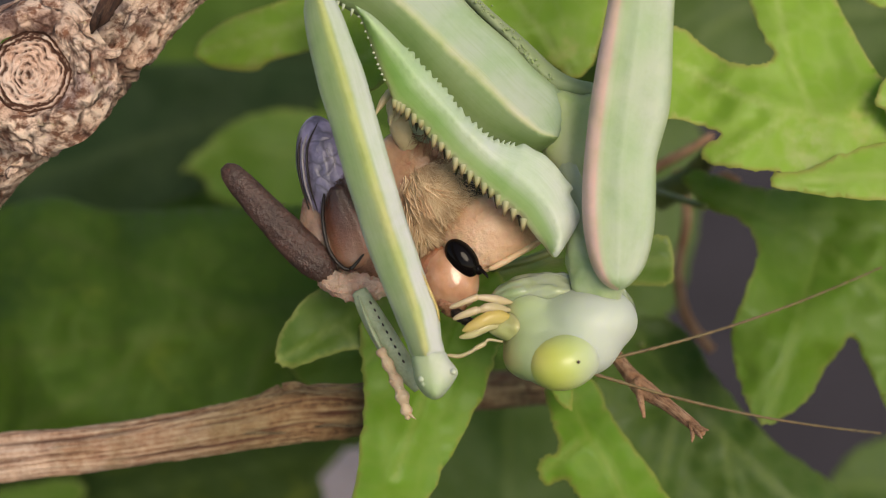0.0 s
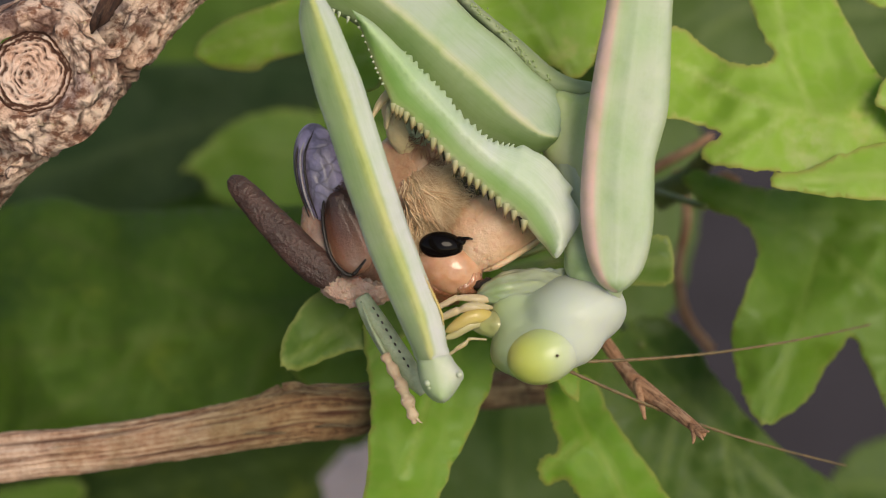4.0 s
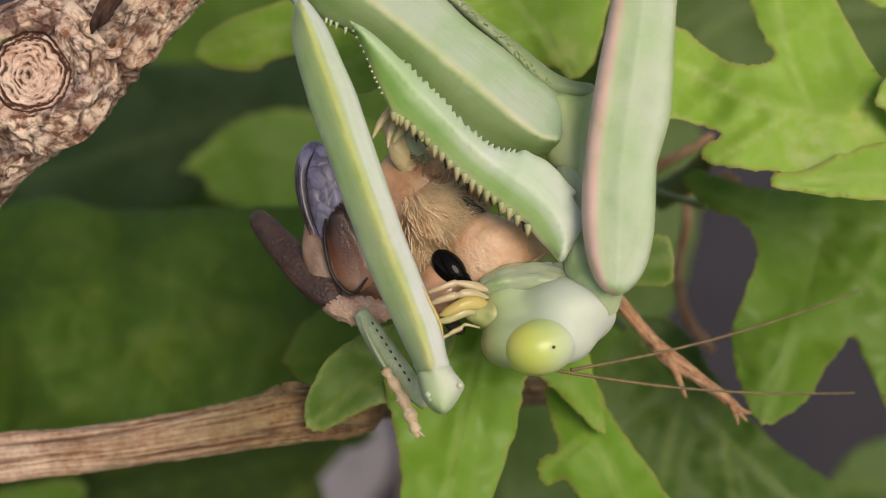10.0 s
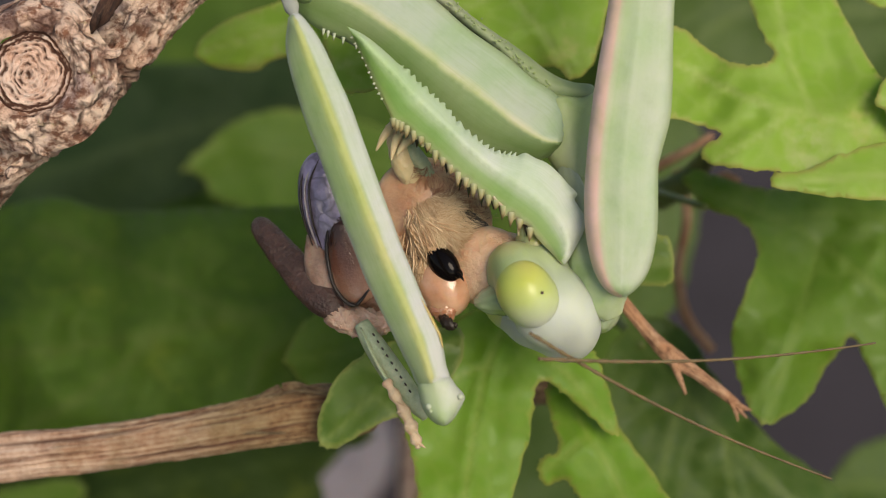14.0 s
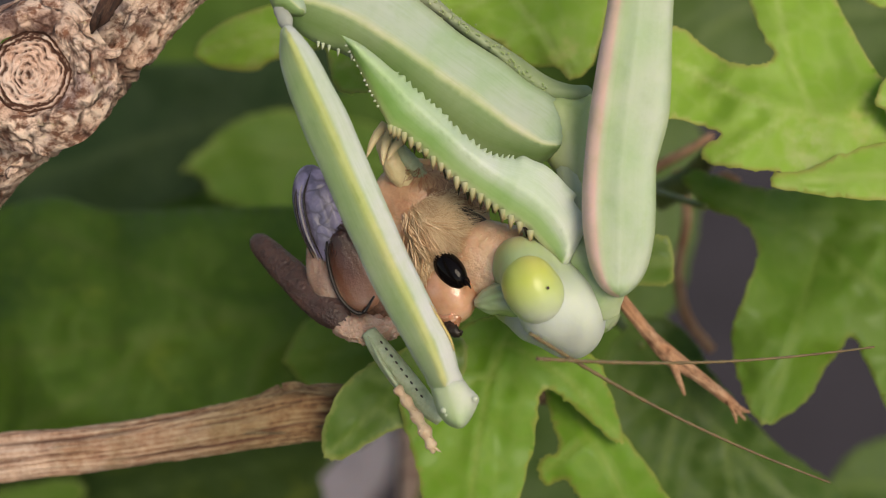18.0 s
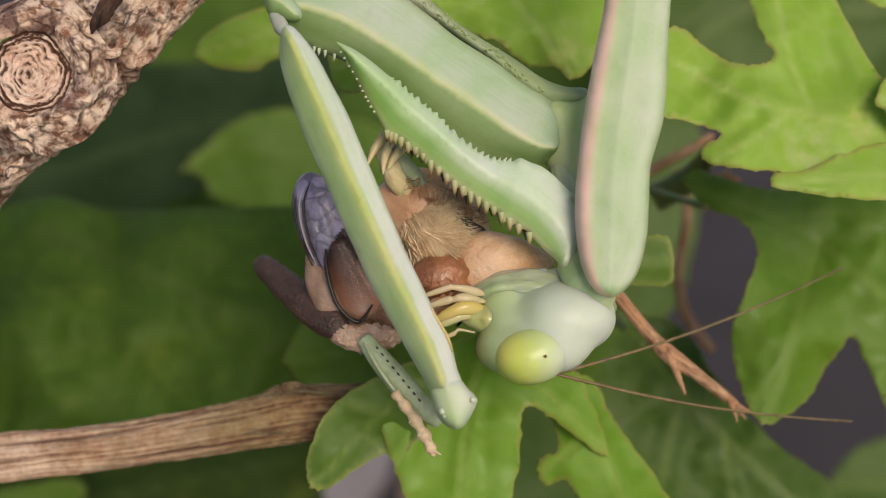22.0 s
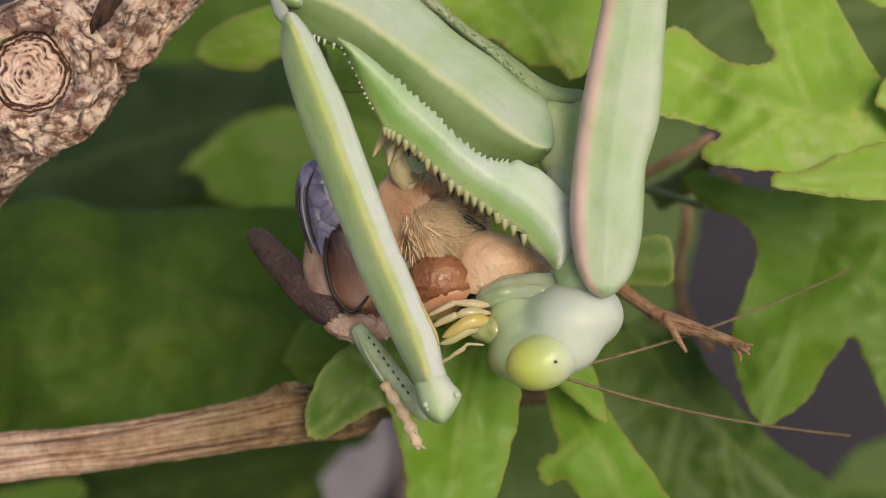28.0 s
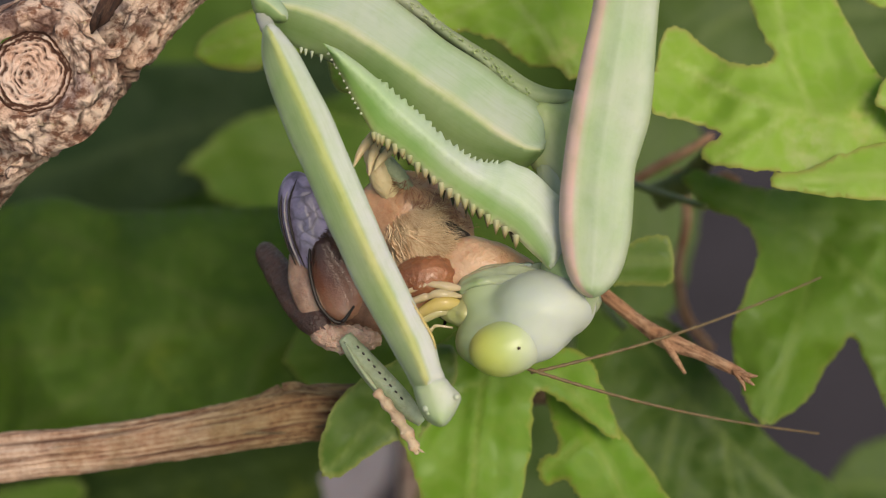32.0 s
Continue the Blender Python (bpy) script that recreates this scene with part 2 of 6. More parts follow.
def plain_skin(name, a, b2, scale=400, rough=0.5, relief=0.3, stretch=None, sub=0.1, coat=0.0):
    m, nt, b = material(name)
    n1 = noise_tex(nt, scale, 5, stretch=stretch)
    n2 = noise_tex(nt, scale * 6, 4, stretch=stretch)
    col = mix(nt, ramp(nt, n1, [(0.3, (0, 0, 0)), (0.7, (1, 1, 1))]), a, b2)
    col = mix(nt, calc(nt, "MULTIPLY", n2, 0.4), col, mix(nt, 1.0, col, (0.55, 0.5, 0.45), "MULTIPLY"))
    nt.links.new(col, b.inputs["Base Color"])
    b.inputs["Roughness"].default_value = rough
    b.inputs["Subsurface Weight"].default_value = sub
    b.inputs["Subsurface Scale"].default_value = 0.0005
    b.inputs["Coat Weight"].default_value = coat
    bump(nt, b, n2, relief, 0.0002)
    return m


def net_skin(name, a, b2, line, scale, rough=0.3, relief=0.6, coat=0.4):
    """A membrane wrinkled into small cells with darker lines between them."""
    m, nt, b = material(name)
    tc = nt.nodes.new("ShaderNodeTexCoord")
    warp = node(nt, "TexNoise", Scale=scale * 0.8)
    nt.links.new(tc.outputs["Object"], warp.inputs["Vector"])
    net = nt.nodes.new("ShaderNodeTexVoronoi")
    net.feature = "DISTANCE_TO_EDGE"
    net.inputs["Scale"].default_value = scale
    nt.links.new(mix(nt, 0.0012, tc.outputs["Object"], warp.outputs["Color"]), net.inputs["Vector"])
    lines = ramp(nt, net.outputs["Distance"], [(0.0, (1, 1, 1)), (0.14, (0, 0, 0))])
    patchy = ramp(nt, noise_tex(nt, 420, 4), [(0.36, (0, 0, 0)), (0.62, (1, 1, 1))])
    col = mix(nt, patchy, a, b2)
    col = mix(nt, calc(nt, "MULTIPLY", lines, 0.6), col, line)
    nt.links.new(col, b.inputs["Base Color"])
    b.inputs["Roughness"].default_value = rough
    b.inputs["Coat Weight"].default_value = coat
    b.inputs["Coat Roughness"].default_value = 0.2
    bump(nt, b, calc(nt, "ADD", net.outputs["Distance"], calc(nt, "MULTIPLY", noise_tex(nt, 1800, 4), 0.4)), relief, 0.0002)
    return m


def faded_skin(name, stops, coat=0.4):
    """Shell that runs from a dark hairy top to a pale moist foot."""
    m, nt, b = material(name)
    sep = nt.nodes.new("ShaderNodeSeparateXYZ")
    nt.links.new(nt.nodes.new("ShaderNodeTexCoord").outputs["Generated"], sep.inputs[0])
    n = noise_tex(nt, 900, 5, rough=0.65)
    y = calc(nt, "ADD", calc(nt, "SUBTRACT", sep.outputs[1], 0.12), calc(nt, "MULTIPLY", n, 0.26))
    col = ramp(nt, y, stops)
    fine = noise_tex(nt, 4200, 4)
    col = mix(nt, calc(nt, "MULTIPLY", fine, 0.4), col, mix(nt, 1.0, col, (0.55, 0.48, 0.42), "MULTIPLY"))
    nt.links.new(col, b.inputs["Base Color"])
    b.inputs["Roughness"].default_value = 0.32
    b.inputs["Coat Weight"].default_value = coat
    b.inputs["Subsurface Weight"].default_value = 0.2
    b.inputs["Subsurface Scale"].default_value = 0.0005
    bump(nt, b, calc(nt, "ADD", calc(nt, "MULTIPLY", n, 0.6), calc(nt, "MULTIPLY", fine, 0.4)), 0.5, 0.0003)
    return m


PREY_WING = net_skin("prey_wing_case", (0.10, 0.09, 0.14), (0.33, 0.29, 0.45), (0.05, 0.045, 0.065), 1000)
PREY_WING_RIM = plain_skin("prey_wing_rim", (0.34, 0.32, 0.36), (0.48, 0.45, 0.46), 700, 0.3, 0.3)
PREY_BROWN = plain_skin("prey_brown_shell", (0.10, 0.045, 0.028), (0.36, 0.20, 0.13), 900, 0.35, 0.8, coat=0.2)
PREY_PLATE = faded_skin("prey_side_plate", [(0.04, (0.52, 0.31, 0.22)), (0.24, (0.36, 0.17, 0.105)), (0.46, (0.20, 0.078, 0.045)), (0.82, (0.07, 0.03, 0.02))], 0.12)
PREY_SKIN = plain_skin("prey_chest_skin", (0.34, 0.17, 0.09), (0.66, 0.42, 0.25), 520, 0.3, 0.5, sub=0.3, coat=0.4)
PREY_LEG = plain_skin("prey_leg_brown", (0.026, 0.014, 0.012), (0.115, 0.062, 0.050), 600, 0.45, 0.9)
PREY_TAN = plain_skin("prey_tan_belly", (0.58, 0.38, 0.22), (0.70, 0.52, 0.34), 500, 0.45, 0.5, sub=0.2)
PREY_FACE = plain_skin("prey_face", (0.46, 0.21, 0.10), (0.74, 0.46, 0.31), 420, 0.22, 0.2, sub=0.3, coat=0.7)
PREY_MOUTH = plain_skin("prey_mouth_wet", (0.22, 0.07, 0.03), (0.66, 0.36, 0.22), 900, 0.16, 0.6, sub=0.3, coat=0.8)
PREY_BELLY = plain_skin("prey_leathery_belly", (0.50, 0.29, 0.16), (0.72, 0.51, 0.36), 380, 0.42, 0.9, sub=0.3, coat=0.15)
PREY_RED = plain_skin("prey_crown_red_brown", (0.15, 0.048, 0.02), (0.46, 0.20, 0.10), 600, 0.3, 0.7, sub=0.2, coat=0.3)
PREY_PINK = plain_skin("prey_joint_pink", (0.40, 0.25, 0.18), (0.62, 0.45, 0.36), 800, 0.4, 0.9, sub=0.2)
PREY_FLANK = plain_skin("prey_flank_tan", (0.17, 0.095, 0.07), (0.42, 0.28, 0.21), 700, 0.4, 0.5, sub=0.3)
PREY_SHIN = plain_skin("prey_shin_green", (0.24, 0.31, 0.18), (0.40, 0.48, 0.32), 900, 0.4, 0.4)
# Black of seam, jaw and dots; also the painted shade of gap and hollows.
PREY_DARK = plain_skin("prey_dark_seam_and_shade", (0.010, 0.007, 0.005), (0.03, 0.02, 0.014), 700, 0.4, 0.3, sub=0)
PREY_FOOT = plain_skin("prey_foot_pale", (0.50, 0.36, 0.24), (0.62, 0.50, 0.34), 900, 0.4, 0.4)
CLAW = plain_skin("prey_claw_pale", (0.55, 0.45, 0.25), (0.66, 0.58, 0.36), 700, 0.4, 0.3)
def hair_material(name, dark, light):
    m, nt, b = material(name)
    geo = nt.nodes.new("ShaderNodeNewGeometry")
    col = mix(nt, geo.outputs["Random Per Island"], dark, light)
    col = mix(nt, calc(nt, "MULTIPLY", ramp(nt, noise_tex(nt, 380, 4), [(0.42, (0, 0, 0)), (0.62, (1, 1, 1))]), 0.5), col, mix(nt, 1.0, col, (0.60, 0.42, 0.30), "MULTIPLY"))
    nt.links.new(col, b.inputs["Base Color"])
    b.inputs["Roughness"].default_value = 0.45
    return m


PREY_FUR = hair_material("prey_fur", (0.56, 0.36, 0.18), (0.92, 0.78, 0.54))
PREY_TUFT = hair_material("prey_tuft", (0.52, 0.30, 0.15), (0.86, 0.66, 0.44))
m_, nt_, b_ = material("black_eye")
b_.inputs["Base Color"].default_value = (0.004, 0.003, 0.003, 1)
b_.inputs["Roughness"].default_value = 0.05
b_.inputs["Specular IOR Level"].default_value = 0.13
BLACK = m_


def bark_material(name, stops, along, across, relief=0.8, crack=0.9, warm=0.6, moss=None):
    m, nt, b = material(name)
    uv = nt.nodes.new("ShaderNodeUVMap").outputs[0]
    n1 = noise_tex(nt, 1.0, 6, uv, (along, across, 1), 0.65)
    n2 = noise_tex(nt, 1400, 6, rough=0.75)
    fac = calc(nt, "ADD", calc(nt, "MULTIPLY", n1, 0.6), calc(nt, "MULTIPLY", n2, 0.4))
    col = ramp(nt, fac, stops)
    patch = ramp(nt, noise_tex(nt, 330, 5, rough=0.65), [(0.40, (0, 0, 0)), (0.62, (1, 1, 1))])
    col = mix(nt, calc(nt, "MULTIPLY", patch, warm), col, mix(nt, 1.0, col, (0.80, 0.52, 0.36), "MULTIPLY"))
    if moss:
        sep = nt.nodes.new("ShaderNodeSeparateXYZ")
        nt.links.new(nt.nodes.new("ShaderNodeTexCoord").outputs["Generated"], sep.inputs[0])
        on = calc(nt, "ADD", sep.outputs[0], calc(nt, "MULTIPLY", calc(nt, "SUBTRACT", noise_tex(nt, 420, 4), 0.5), 0.5))
        on = ramp(nt, on, [(moss[0], (0, 0, 0)), (moss[1], (1, 1, 1))])
        col = mix(nt, calc(nt, "MULTIPLY", on, 0.9), col, mix(nt, 1.0, col, (0.29, 0.26, 0.135), "MULTIPLY"))
    pit = attribute(nt, "pit")
    col = mix(nt, calc(nt, "MULTIPLY", pit, crack), col, (0.085, 0.032, 0.018))
    nt.links.new(col, b.inputs["Base Color"])
    b.inputs["Roughness"].default_value = 0.85
    bump(nt, b, fac, relief, 0.0008)
    return m


def mottled_bark(name, tones, crack):
    """Old bark: beige, pink and violet-grey patches, thin dark splits, pits and a little lichen."""
    m, nt, b = material(name)
    big = noise_tex(nt, 300, 5, rough=0.6)
    mid = noise_tex(nt, 1100, 6, rough=0.72)
    col = ramp(nt, big, [(0.34, tones[0]), (0.45, tones[1]), (0.55, tones[2]), (0.66, tones[3])])
    col = mix(nt, ramp(nt, mid, [(0.40, (1, 1, 1)), (0.51, (0, 0, 0))]), col, mix(nt, 1.0, col, (0.34, 0.21, 0.16), "MULTIPLY"))
    col = mix(nt, ramp(nt, mid, [(0.58, (0, 0, 0)), (0.74, (0.8, 0.8, 0.8))]), col, (0.86, 0.74, 0.62))
    tc = nt.nodes.new("ShaderNodeTexCoord")
    warp = node(nt, "TexNoise", Scale=420.0, Detail=4.0)
    nt.links.new(tc.outputs["Object"], warp.inputs["Vector"])
    net = nt.nodes.new("ShaderNodeTexVoronoi")
    net.feature = "DISTANCE_TO_EDGE"
    net.inputs["Scale"].default_value = 360
    nt.links.new(mix(nt, 0.004, tc.outputs["Object"], warp.outputs["Color"]), net.inputs["Vector"])
    split = calc(nt, "MULTIPLY", ramp(nt, net.outputs["Distance"], [(0.0, (1, 1, 1)), (0.10, (0, 0, 0))]), ramp(nt, noise_tex(nt, 500, 3), [(0.40, (0, 0, 0)), (0.52, (1, 1, 1))]))
    col = mix(nt, calc(nt, "MULTIPLY", split, 0.85), col, crack)
    lichen = ramp(nt, noise_tex(nt, 700, 5, rough=0.7), [(0.63, (0, 0, 0)), (0.70, (1, 1, 1))])
    col = mix(nt, calc(nt, "MULTIPLY", lichen, 0.5), col, (0.46, 0.42, 0.17))
    pit = attribute(nt, "pit")
    col = mix(nt, calc(nt, "MULTIPLY", pit, 0.92), col, crack)
    nt.links.new(col, b.inputs["Base Color"])
    b.inputs["Roughness"].default_value = 0.75
    h = calc(nt, "SUBTRACT", calc(nt, "ADD", calc(nt, "MULTIPLY", mid, 0.6), calc(nt, "MULTIPLY", big, 0.4)), calc(nt, "MULTIPLY", split, 0.35))
    bump(nt, b, h, 0.9, 0.0009)
    return m


BARK = mottled_bark("rough_bark", ((0.34, 0.22, 0.19), (0.74, 0.51, 0.39), (0.92, 0.71, 0.57), (0.50, 0.36, 0.33)), (0.085, 0.032, 0.02))
DEADWOOD = bark_material("split_dead_wood", [(0.38, (0.13, 0.06, 0.04)), (0.44, (0.50, 0.31, 0.22)), (0.51, (0.72, 0.53, 0.42)), (0.60, (0.90, 0.75, 0.63))], 2.2, 42, 0.6, 0.95, 0.4, (0.50, 0.84))
# Dark bark for mossy flakes and for the stem end's painted shade.
MOSSY_SHADED = bark_material("mossy_shaded_bark", [(0.38, (0.05, 0.035, 0.02)), (0.47, (0.14, 0.11, 0.06)), (0.58, (0.28, 0.23, 0.14))], 4, 20, 0.7)
CUT = bark_material("cut_end_wood", [(0.36, (0.36, 0.18, 0.13)), (0.43, (0.70, 0.48, 0.38)), (0.52, (0.86, 0.66, 0.56)), (0.64, (0.93, 0.80, 0.71))], 10, 9, 0.8, 1.0, 0.3)
HOLLOW_SHADE = bark_material("hollow_shade_brown", [(0.36, (0.02, 0.010, 0.007)), (0.50, (0.06, 0.03, 0.02)), (0.64, (0.22, 0.12, 0.08))], 5, 30, 0.8)
TWIG = bark_material("red_brown_twig", [(0.36, (0.16, 0.08, 0.045)), (0.50, (0.46, 0.28, 0.17)), (0.66, (0.62, 0.43, 0.28))], 7, 9, 0.5)
STEM = plain_skin("green_stem", (0.07, 0.12, 0.02), (0.16, 0.18, 0.05), 300, 0.5, 0.3)
HAIR = plain_skin("antenna_brown", (0.12, 0.085, 0.04), (0.22, 0.16, 0.075), 900, 0.5, 0.2)


# ---- building helpers ----
ANCHOR = {}


def thing(name, at, label, category, group=""):
    ob = new(name)
    ob.matrix_basis = EYE @ Matrix.Translation(at)
    ob.empty_display_size = 0.002
    ANCHOR[ob.name] = Vector(at)
    return tagged(ob, label, category, group)


def part(name, mesh, mat, parent, label="", pivot=None, flat=False):
    """Links a mesh, built in the camera's space, as one part that turns about its pivot."""
    pivot = Vector(pivot) if pivot is not None else ANCHOR[parent.name]
    if isinstance(mesh, bmesh.types.BMesh):
        bm, mesh = mesh, bpy.data.meshes.new(name)
        bm.to_mesh(mesh)
        bm.free()
    mesh.transform(Matrix.Translation(-pivot))
    mesh.materials.append(mat)
    if not flat:
        mesh.shade_smooth()
    ob = new(name, mesh)
    ob.parent = parent
    ob.matrix_basis = Matrix.Translation(pivot - ANCHOR[parent.name])
    ANCHOR[ob.name] = pivot
    if label:
        ob["label"] = label
    return ob


def spline(rows, steps):
    """A smooth curve through rows of numbers."""
    a = np.array(rows, float)
    a = np.vstack([2 * a[0] - a[1], a, 2 * a[-1] - a[-2]])
    out = []
    for i in range(1, len(a) - 2):
        p0, p1, p2, p3 = a[i - 1:i + 3]
        for t in np.linspace(0, 1, steps, endpoint=False):
            out.append(0.5 * (2 * p1 + (p2 - p0) * t + (2 * p0 - 5 * p1 + 4 * p2 - p3) * t * t + (3 * p1 - p0 - 3 * p2 + p3) * t ** 3))
    out.append(a[-2])
    return np.array(out)


def tube_mesh(name, centres, sides, ups, closed=True, warp=None, pits=None):
    """Skins rings of points; uv runs along and round. warp(i, j) scales a ring's radius."""
    n, k = len(centres), len(sides[0])
    verts, faces, uvs = [], [], []
    for i in range(n):
        for j in range(k):
            w = warp(i / (n - 1), j / k) if warp else 1.0
            verts.append(centres[i] + (sides[i][j] + ups[i][j]) * w)
    for i in range(n - 1):
        for j in range(k):
            faces.append((i * k + j, i * k + (j + 1) % k, (i + 1) * k + (j + 1) % k, (i + 1) * k + j))
            u0, u1, v0, v1 = i / (n - 1), (i + 1) / (n - 1), j / k, (j + 1) / k
            uvs += [(u0, v0), (u0, v1), (u1, v1), (u1, v0)]
    if closed:
        a, b = len(verts), len(verts) + 1
        verts += [centres[0], centres[-1]]
        for j in range(k):
            faces += [(a, (j + 1) % k, j), (b, (n - 1) * k + j, (n - 1) * k + (j + 1) % k)]
            uvs += [(0, j / k)] * 3 + [(1, j / k)] * 3
    me = bpy.data.meshes.new(name)
    me.from_pydata(verts, [], faces)
    layer = me.uv_layers.new(name="UVMap")
    layer.data.foreach_set("uv", np.array(uvs, float).ravel())
    if pits:
        at = me.attributes.new("pit", "FLOAT", "POINT")
        vals = [pits(i / (n - 1), j / k) for i in range(n) for j in range(k)] + ([0, 0] if closed else [])
        at.data.foreach_set("value", vals)
    return me


def limb(name, rows, ring=28, steps=10, squar=1.0, warp=None, pits=None):
    """A tapering limb through rows of (across, down, depth, half width, half thickness)."""
    c = spline(rows, steps)
    pts = [P(r[0], r[1], r[2]) for r in c]
    sides, ups = [], []
    for i, r in enumerate(c):
        d = pts[min(i + 1, len(pts) - 1)] - pts[max(i - 1, 0)]
        d.normalize()
        side = Vector((-d.y, d.x, 0))
        if side.length < 1e-6:
            side = Vector((1, 0, 0))
        side.normalize()
        up = d.cross(side)
        if up.z < 0:
            up = -up
        if abs(side.x) > 0.3 and side.x < 0 or abs(side.x) <= 0.3 and side.y < 0:
            side = -side
        s = K * r[2] / 1000
        ws, us = [], []
        for j in range(ring):
            a = 2 * math.pi * j / ring
            ca, sa = math.cos(a), math.sin(a)
            ca, sa = math.copysign(abs(ca) ** squar, ca), math.copysign(abs(sa) ** squar, sa)
            ws.append(side * (max(r[3], 0.2) * s * ca))
            us.append(up * (max(r[4], 0.2) * s * sa))
        sides.append(ws)
        ups.append(us)
    return tube_mesh(name, pts, sides, ups, True, warp, pits)


def ball(name, at, d, rx, ry, rz, turn=0, seg=32, rings=20, warp=None):
    """A rounded body on the grid: half sizes in grid units, turned in the picture's plane."""
    s = K * d / 1000
    c = P(*at, d)
    q = Matrix.Rotation(radians(turn), 3, "Z")
    cs, ss, us = [], [], []
    for i in range(rings + 1):
        f = math.pi * i / rings
        r = max(math.sin(f), 0.01)
        cs.append(c + q @ Vector((-math.cos(f) * rx * s, 0, 0)))
        ss.append([q @ Vector((0, math.cos(2 * math.pi * j / seg) * ry * s * r, 0)) for j in range(seg)])
        us.append([Vector((0, 0, math.sin(2 * math.pi * j / seg) * rz * s * r)) for j in range(seg)])
    return tube_mesh(name, cs, ss, us, True, warp)


def spikes(rows, seg=7):
    """Slightly hooked cones from (base, tip, radius) rows, as one mesh."""
    verts, faces, uvs = [], [], []
    for a, b, r in rows:
        d = (b - a).normalized()
        e = d.orthogonal().normalized()
        f = d.cross(e)
        hook = f * (b - a).length * 0.08
        o = len(verts)
        for lvl, rr in ((0, 1.0), (0.55, 0.62)):
            for j in range(seg):
                t = 2 * math.pi * j / seg
                verts.append(a.lerp(b, lvl) + (e * math.cos(t) + f * math.sin(t)) * r * rr + hook * lvl)
        verts.append(b)
        for j in range(seg):
            k = (j + 1) % seg
            faces += [(o + j, o + k, o + seg + k, o + seg + j), (o + seg + j, o + seg + k, o + 2 * seg)]
            uvs += [(0, 0), (0, 0), (0, 0.55), (0, 0.55), (0, 0.55), (0, 0.55), (0, 1)]
    me = bpy.data.meshes.new("spikes")
    me.from_pydata(verts, [], faces)
    me.uv_layers.new(name="UVMap").data.foreach_set("uv", np.array(uvs, float).ravel())
    return me


def leaf_mesh(name, margin, depth, tilt=(0, 0), veins=(), cup=0.0, wave=0.0, cell=9, vein_w=5.0, rim=6.0, seed=0, thick=7.0, serrate=1.5):
    """A leaf blade bounded by a smooth margin, with thickness, sunk veins and waves.
    tilt: millimetres of depth for 100 grid units across and down."""
    rnd = random.Random(seed)
    m = np.array(margin, float)
    m = spline(np.vstack([m, m[:1]]), 7)[:-1]
    m += np.array([[rnd.gauss(0, serrate), rnd.gauss(0, serrate)] for _ in m])
    lo, hi = m.min(0), m.max(0)
    mid = (lo + hi) / 2

    def inside(p):
        x, y = p
        x0, y0 = m[:, 0], m[:, 1]
        x1, y1 = np.roll(x0, -1), np.roll(y0, -1)
        c = (y0 > y) != (y1 > y)
        return np.count_nonzero(c & (x < (x1 - x0) * (y - y0) / np.where(y1 == y0, 1e-9, y1 - y0) + x0)) % 2

    pts = [Vector(p) for p in m]
    edges = [(i, (i + 1) % len(m)) for i in range(len(m))]
    gx, gy = int((hi[0] - lo[0]) / cell), int((hi[1] - lo[1]) / cell)
    for i in range(1, gx):
        for j in range(1, gy):
            p = lo + np.array([i + (j % 2) * 0.5, j]) * cell + np.array([rnd.uniform(-1, 1), rnd.uniform(-1, 1)]) * cell * 0.15
            if inside(p) and np.min(np.hypot(*(m - p).T)) > cell * 0.6:
                pts.append(Vector(p))
    v2, _, tris, *_ = delaunay_2d_cdt(pts, edges, [], 1, 1e-4)
    a = np.array([tuple(v) for v in v2])
    near = np.full(len(a), 1e9)
    for line in veins:
        l = spline(line, 6)
        for p, q in zip(l[:-1], l[1:]):
            d = q - p
            t = np.clip(((a - p) @ d) / max(d @ d, 1e-9), 0, 1)
            near = np.minimum(near, np.hypot(*(a - p - t[:, None] * d).T))
    bound = np.min(np.hypot(a[:, None, 0] - m[None, :, 0], a[:, None, 1] - m[None, :, 1]), axis=1)
    vein = np.exp(-(near / vein_w) ** 2)
    edge = np.clip(1 - bound / rim, 0, 1)
    r = (a - mid) / ((hi - lo) / 2)
    dep = np.array([noise.noise(Vector((x / 130, y / 130, seed * 7.3))) for x, y in a]) * wave
    dep += np.array([noise.noise(Vector((x / 40, y / 40, seed * 3.1))) for x, y in a]) * wave * 0.18
    dep += depth + (a[:, 0] - mid[0]) / 100 * tilt[0] + (a[:, 1] - mid[1]) / 100 * tilt[1]
    dep += cup * (r ** 2).sum(1) + 0.25 * vein - 0.35 * np.exp(-(near / 22) ** 2) * (wave > 0)
    n = len(a)
    front = [P(x, y, d) for (x, y), d in zip(a, dep)]
    back = [P(x, y, d) for (x, y), d in zip(a, dep + thick * 0.03)]
    faces = []
    count = {}
    for t in tris:
        p, q, s = t
        if (a[q] - a[p])[0] * (a[s] - a[p])[1] - (a[q] - a[p])[1] * (a[s] - a[p])[0] > 0:
            p, q, s = p, s, q
        faces += [(p, q, s), (n + s, n + q, n + p)]
        for e in ((p, q), (q, s), (s, p)):
            count[e] = 1
    for (p, q) in list(count):
        if (q, p) not in count:
            faces.append((q, p, n + p, n + q))
    me = bpy.data.meshes.new(name)
    me.from_pydata(front + back, [], faces)
    for key, val in (("vein", vein), ("margin", edge)):
        me.attributes.new(key, "FLOAT", "POINT").data.foreach_set("value", np.concatenate([val, val]))
    return me


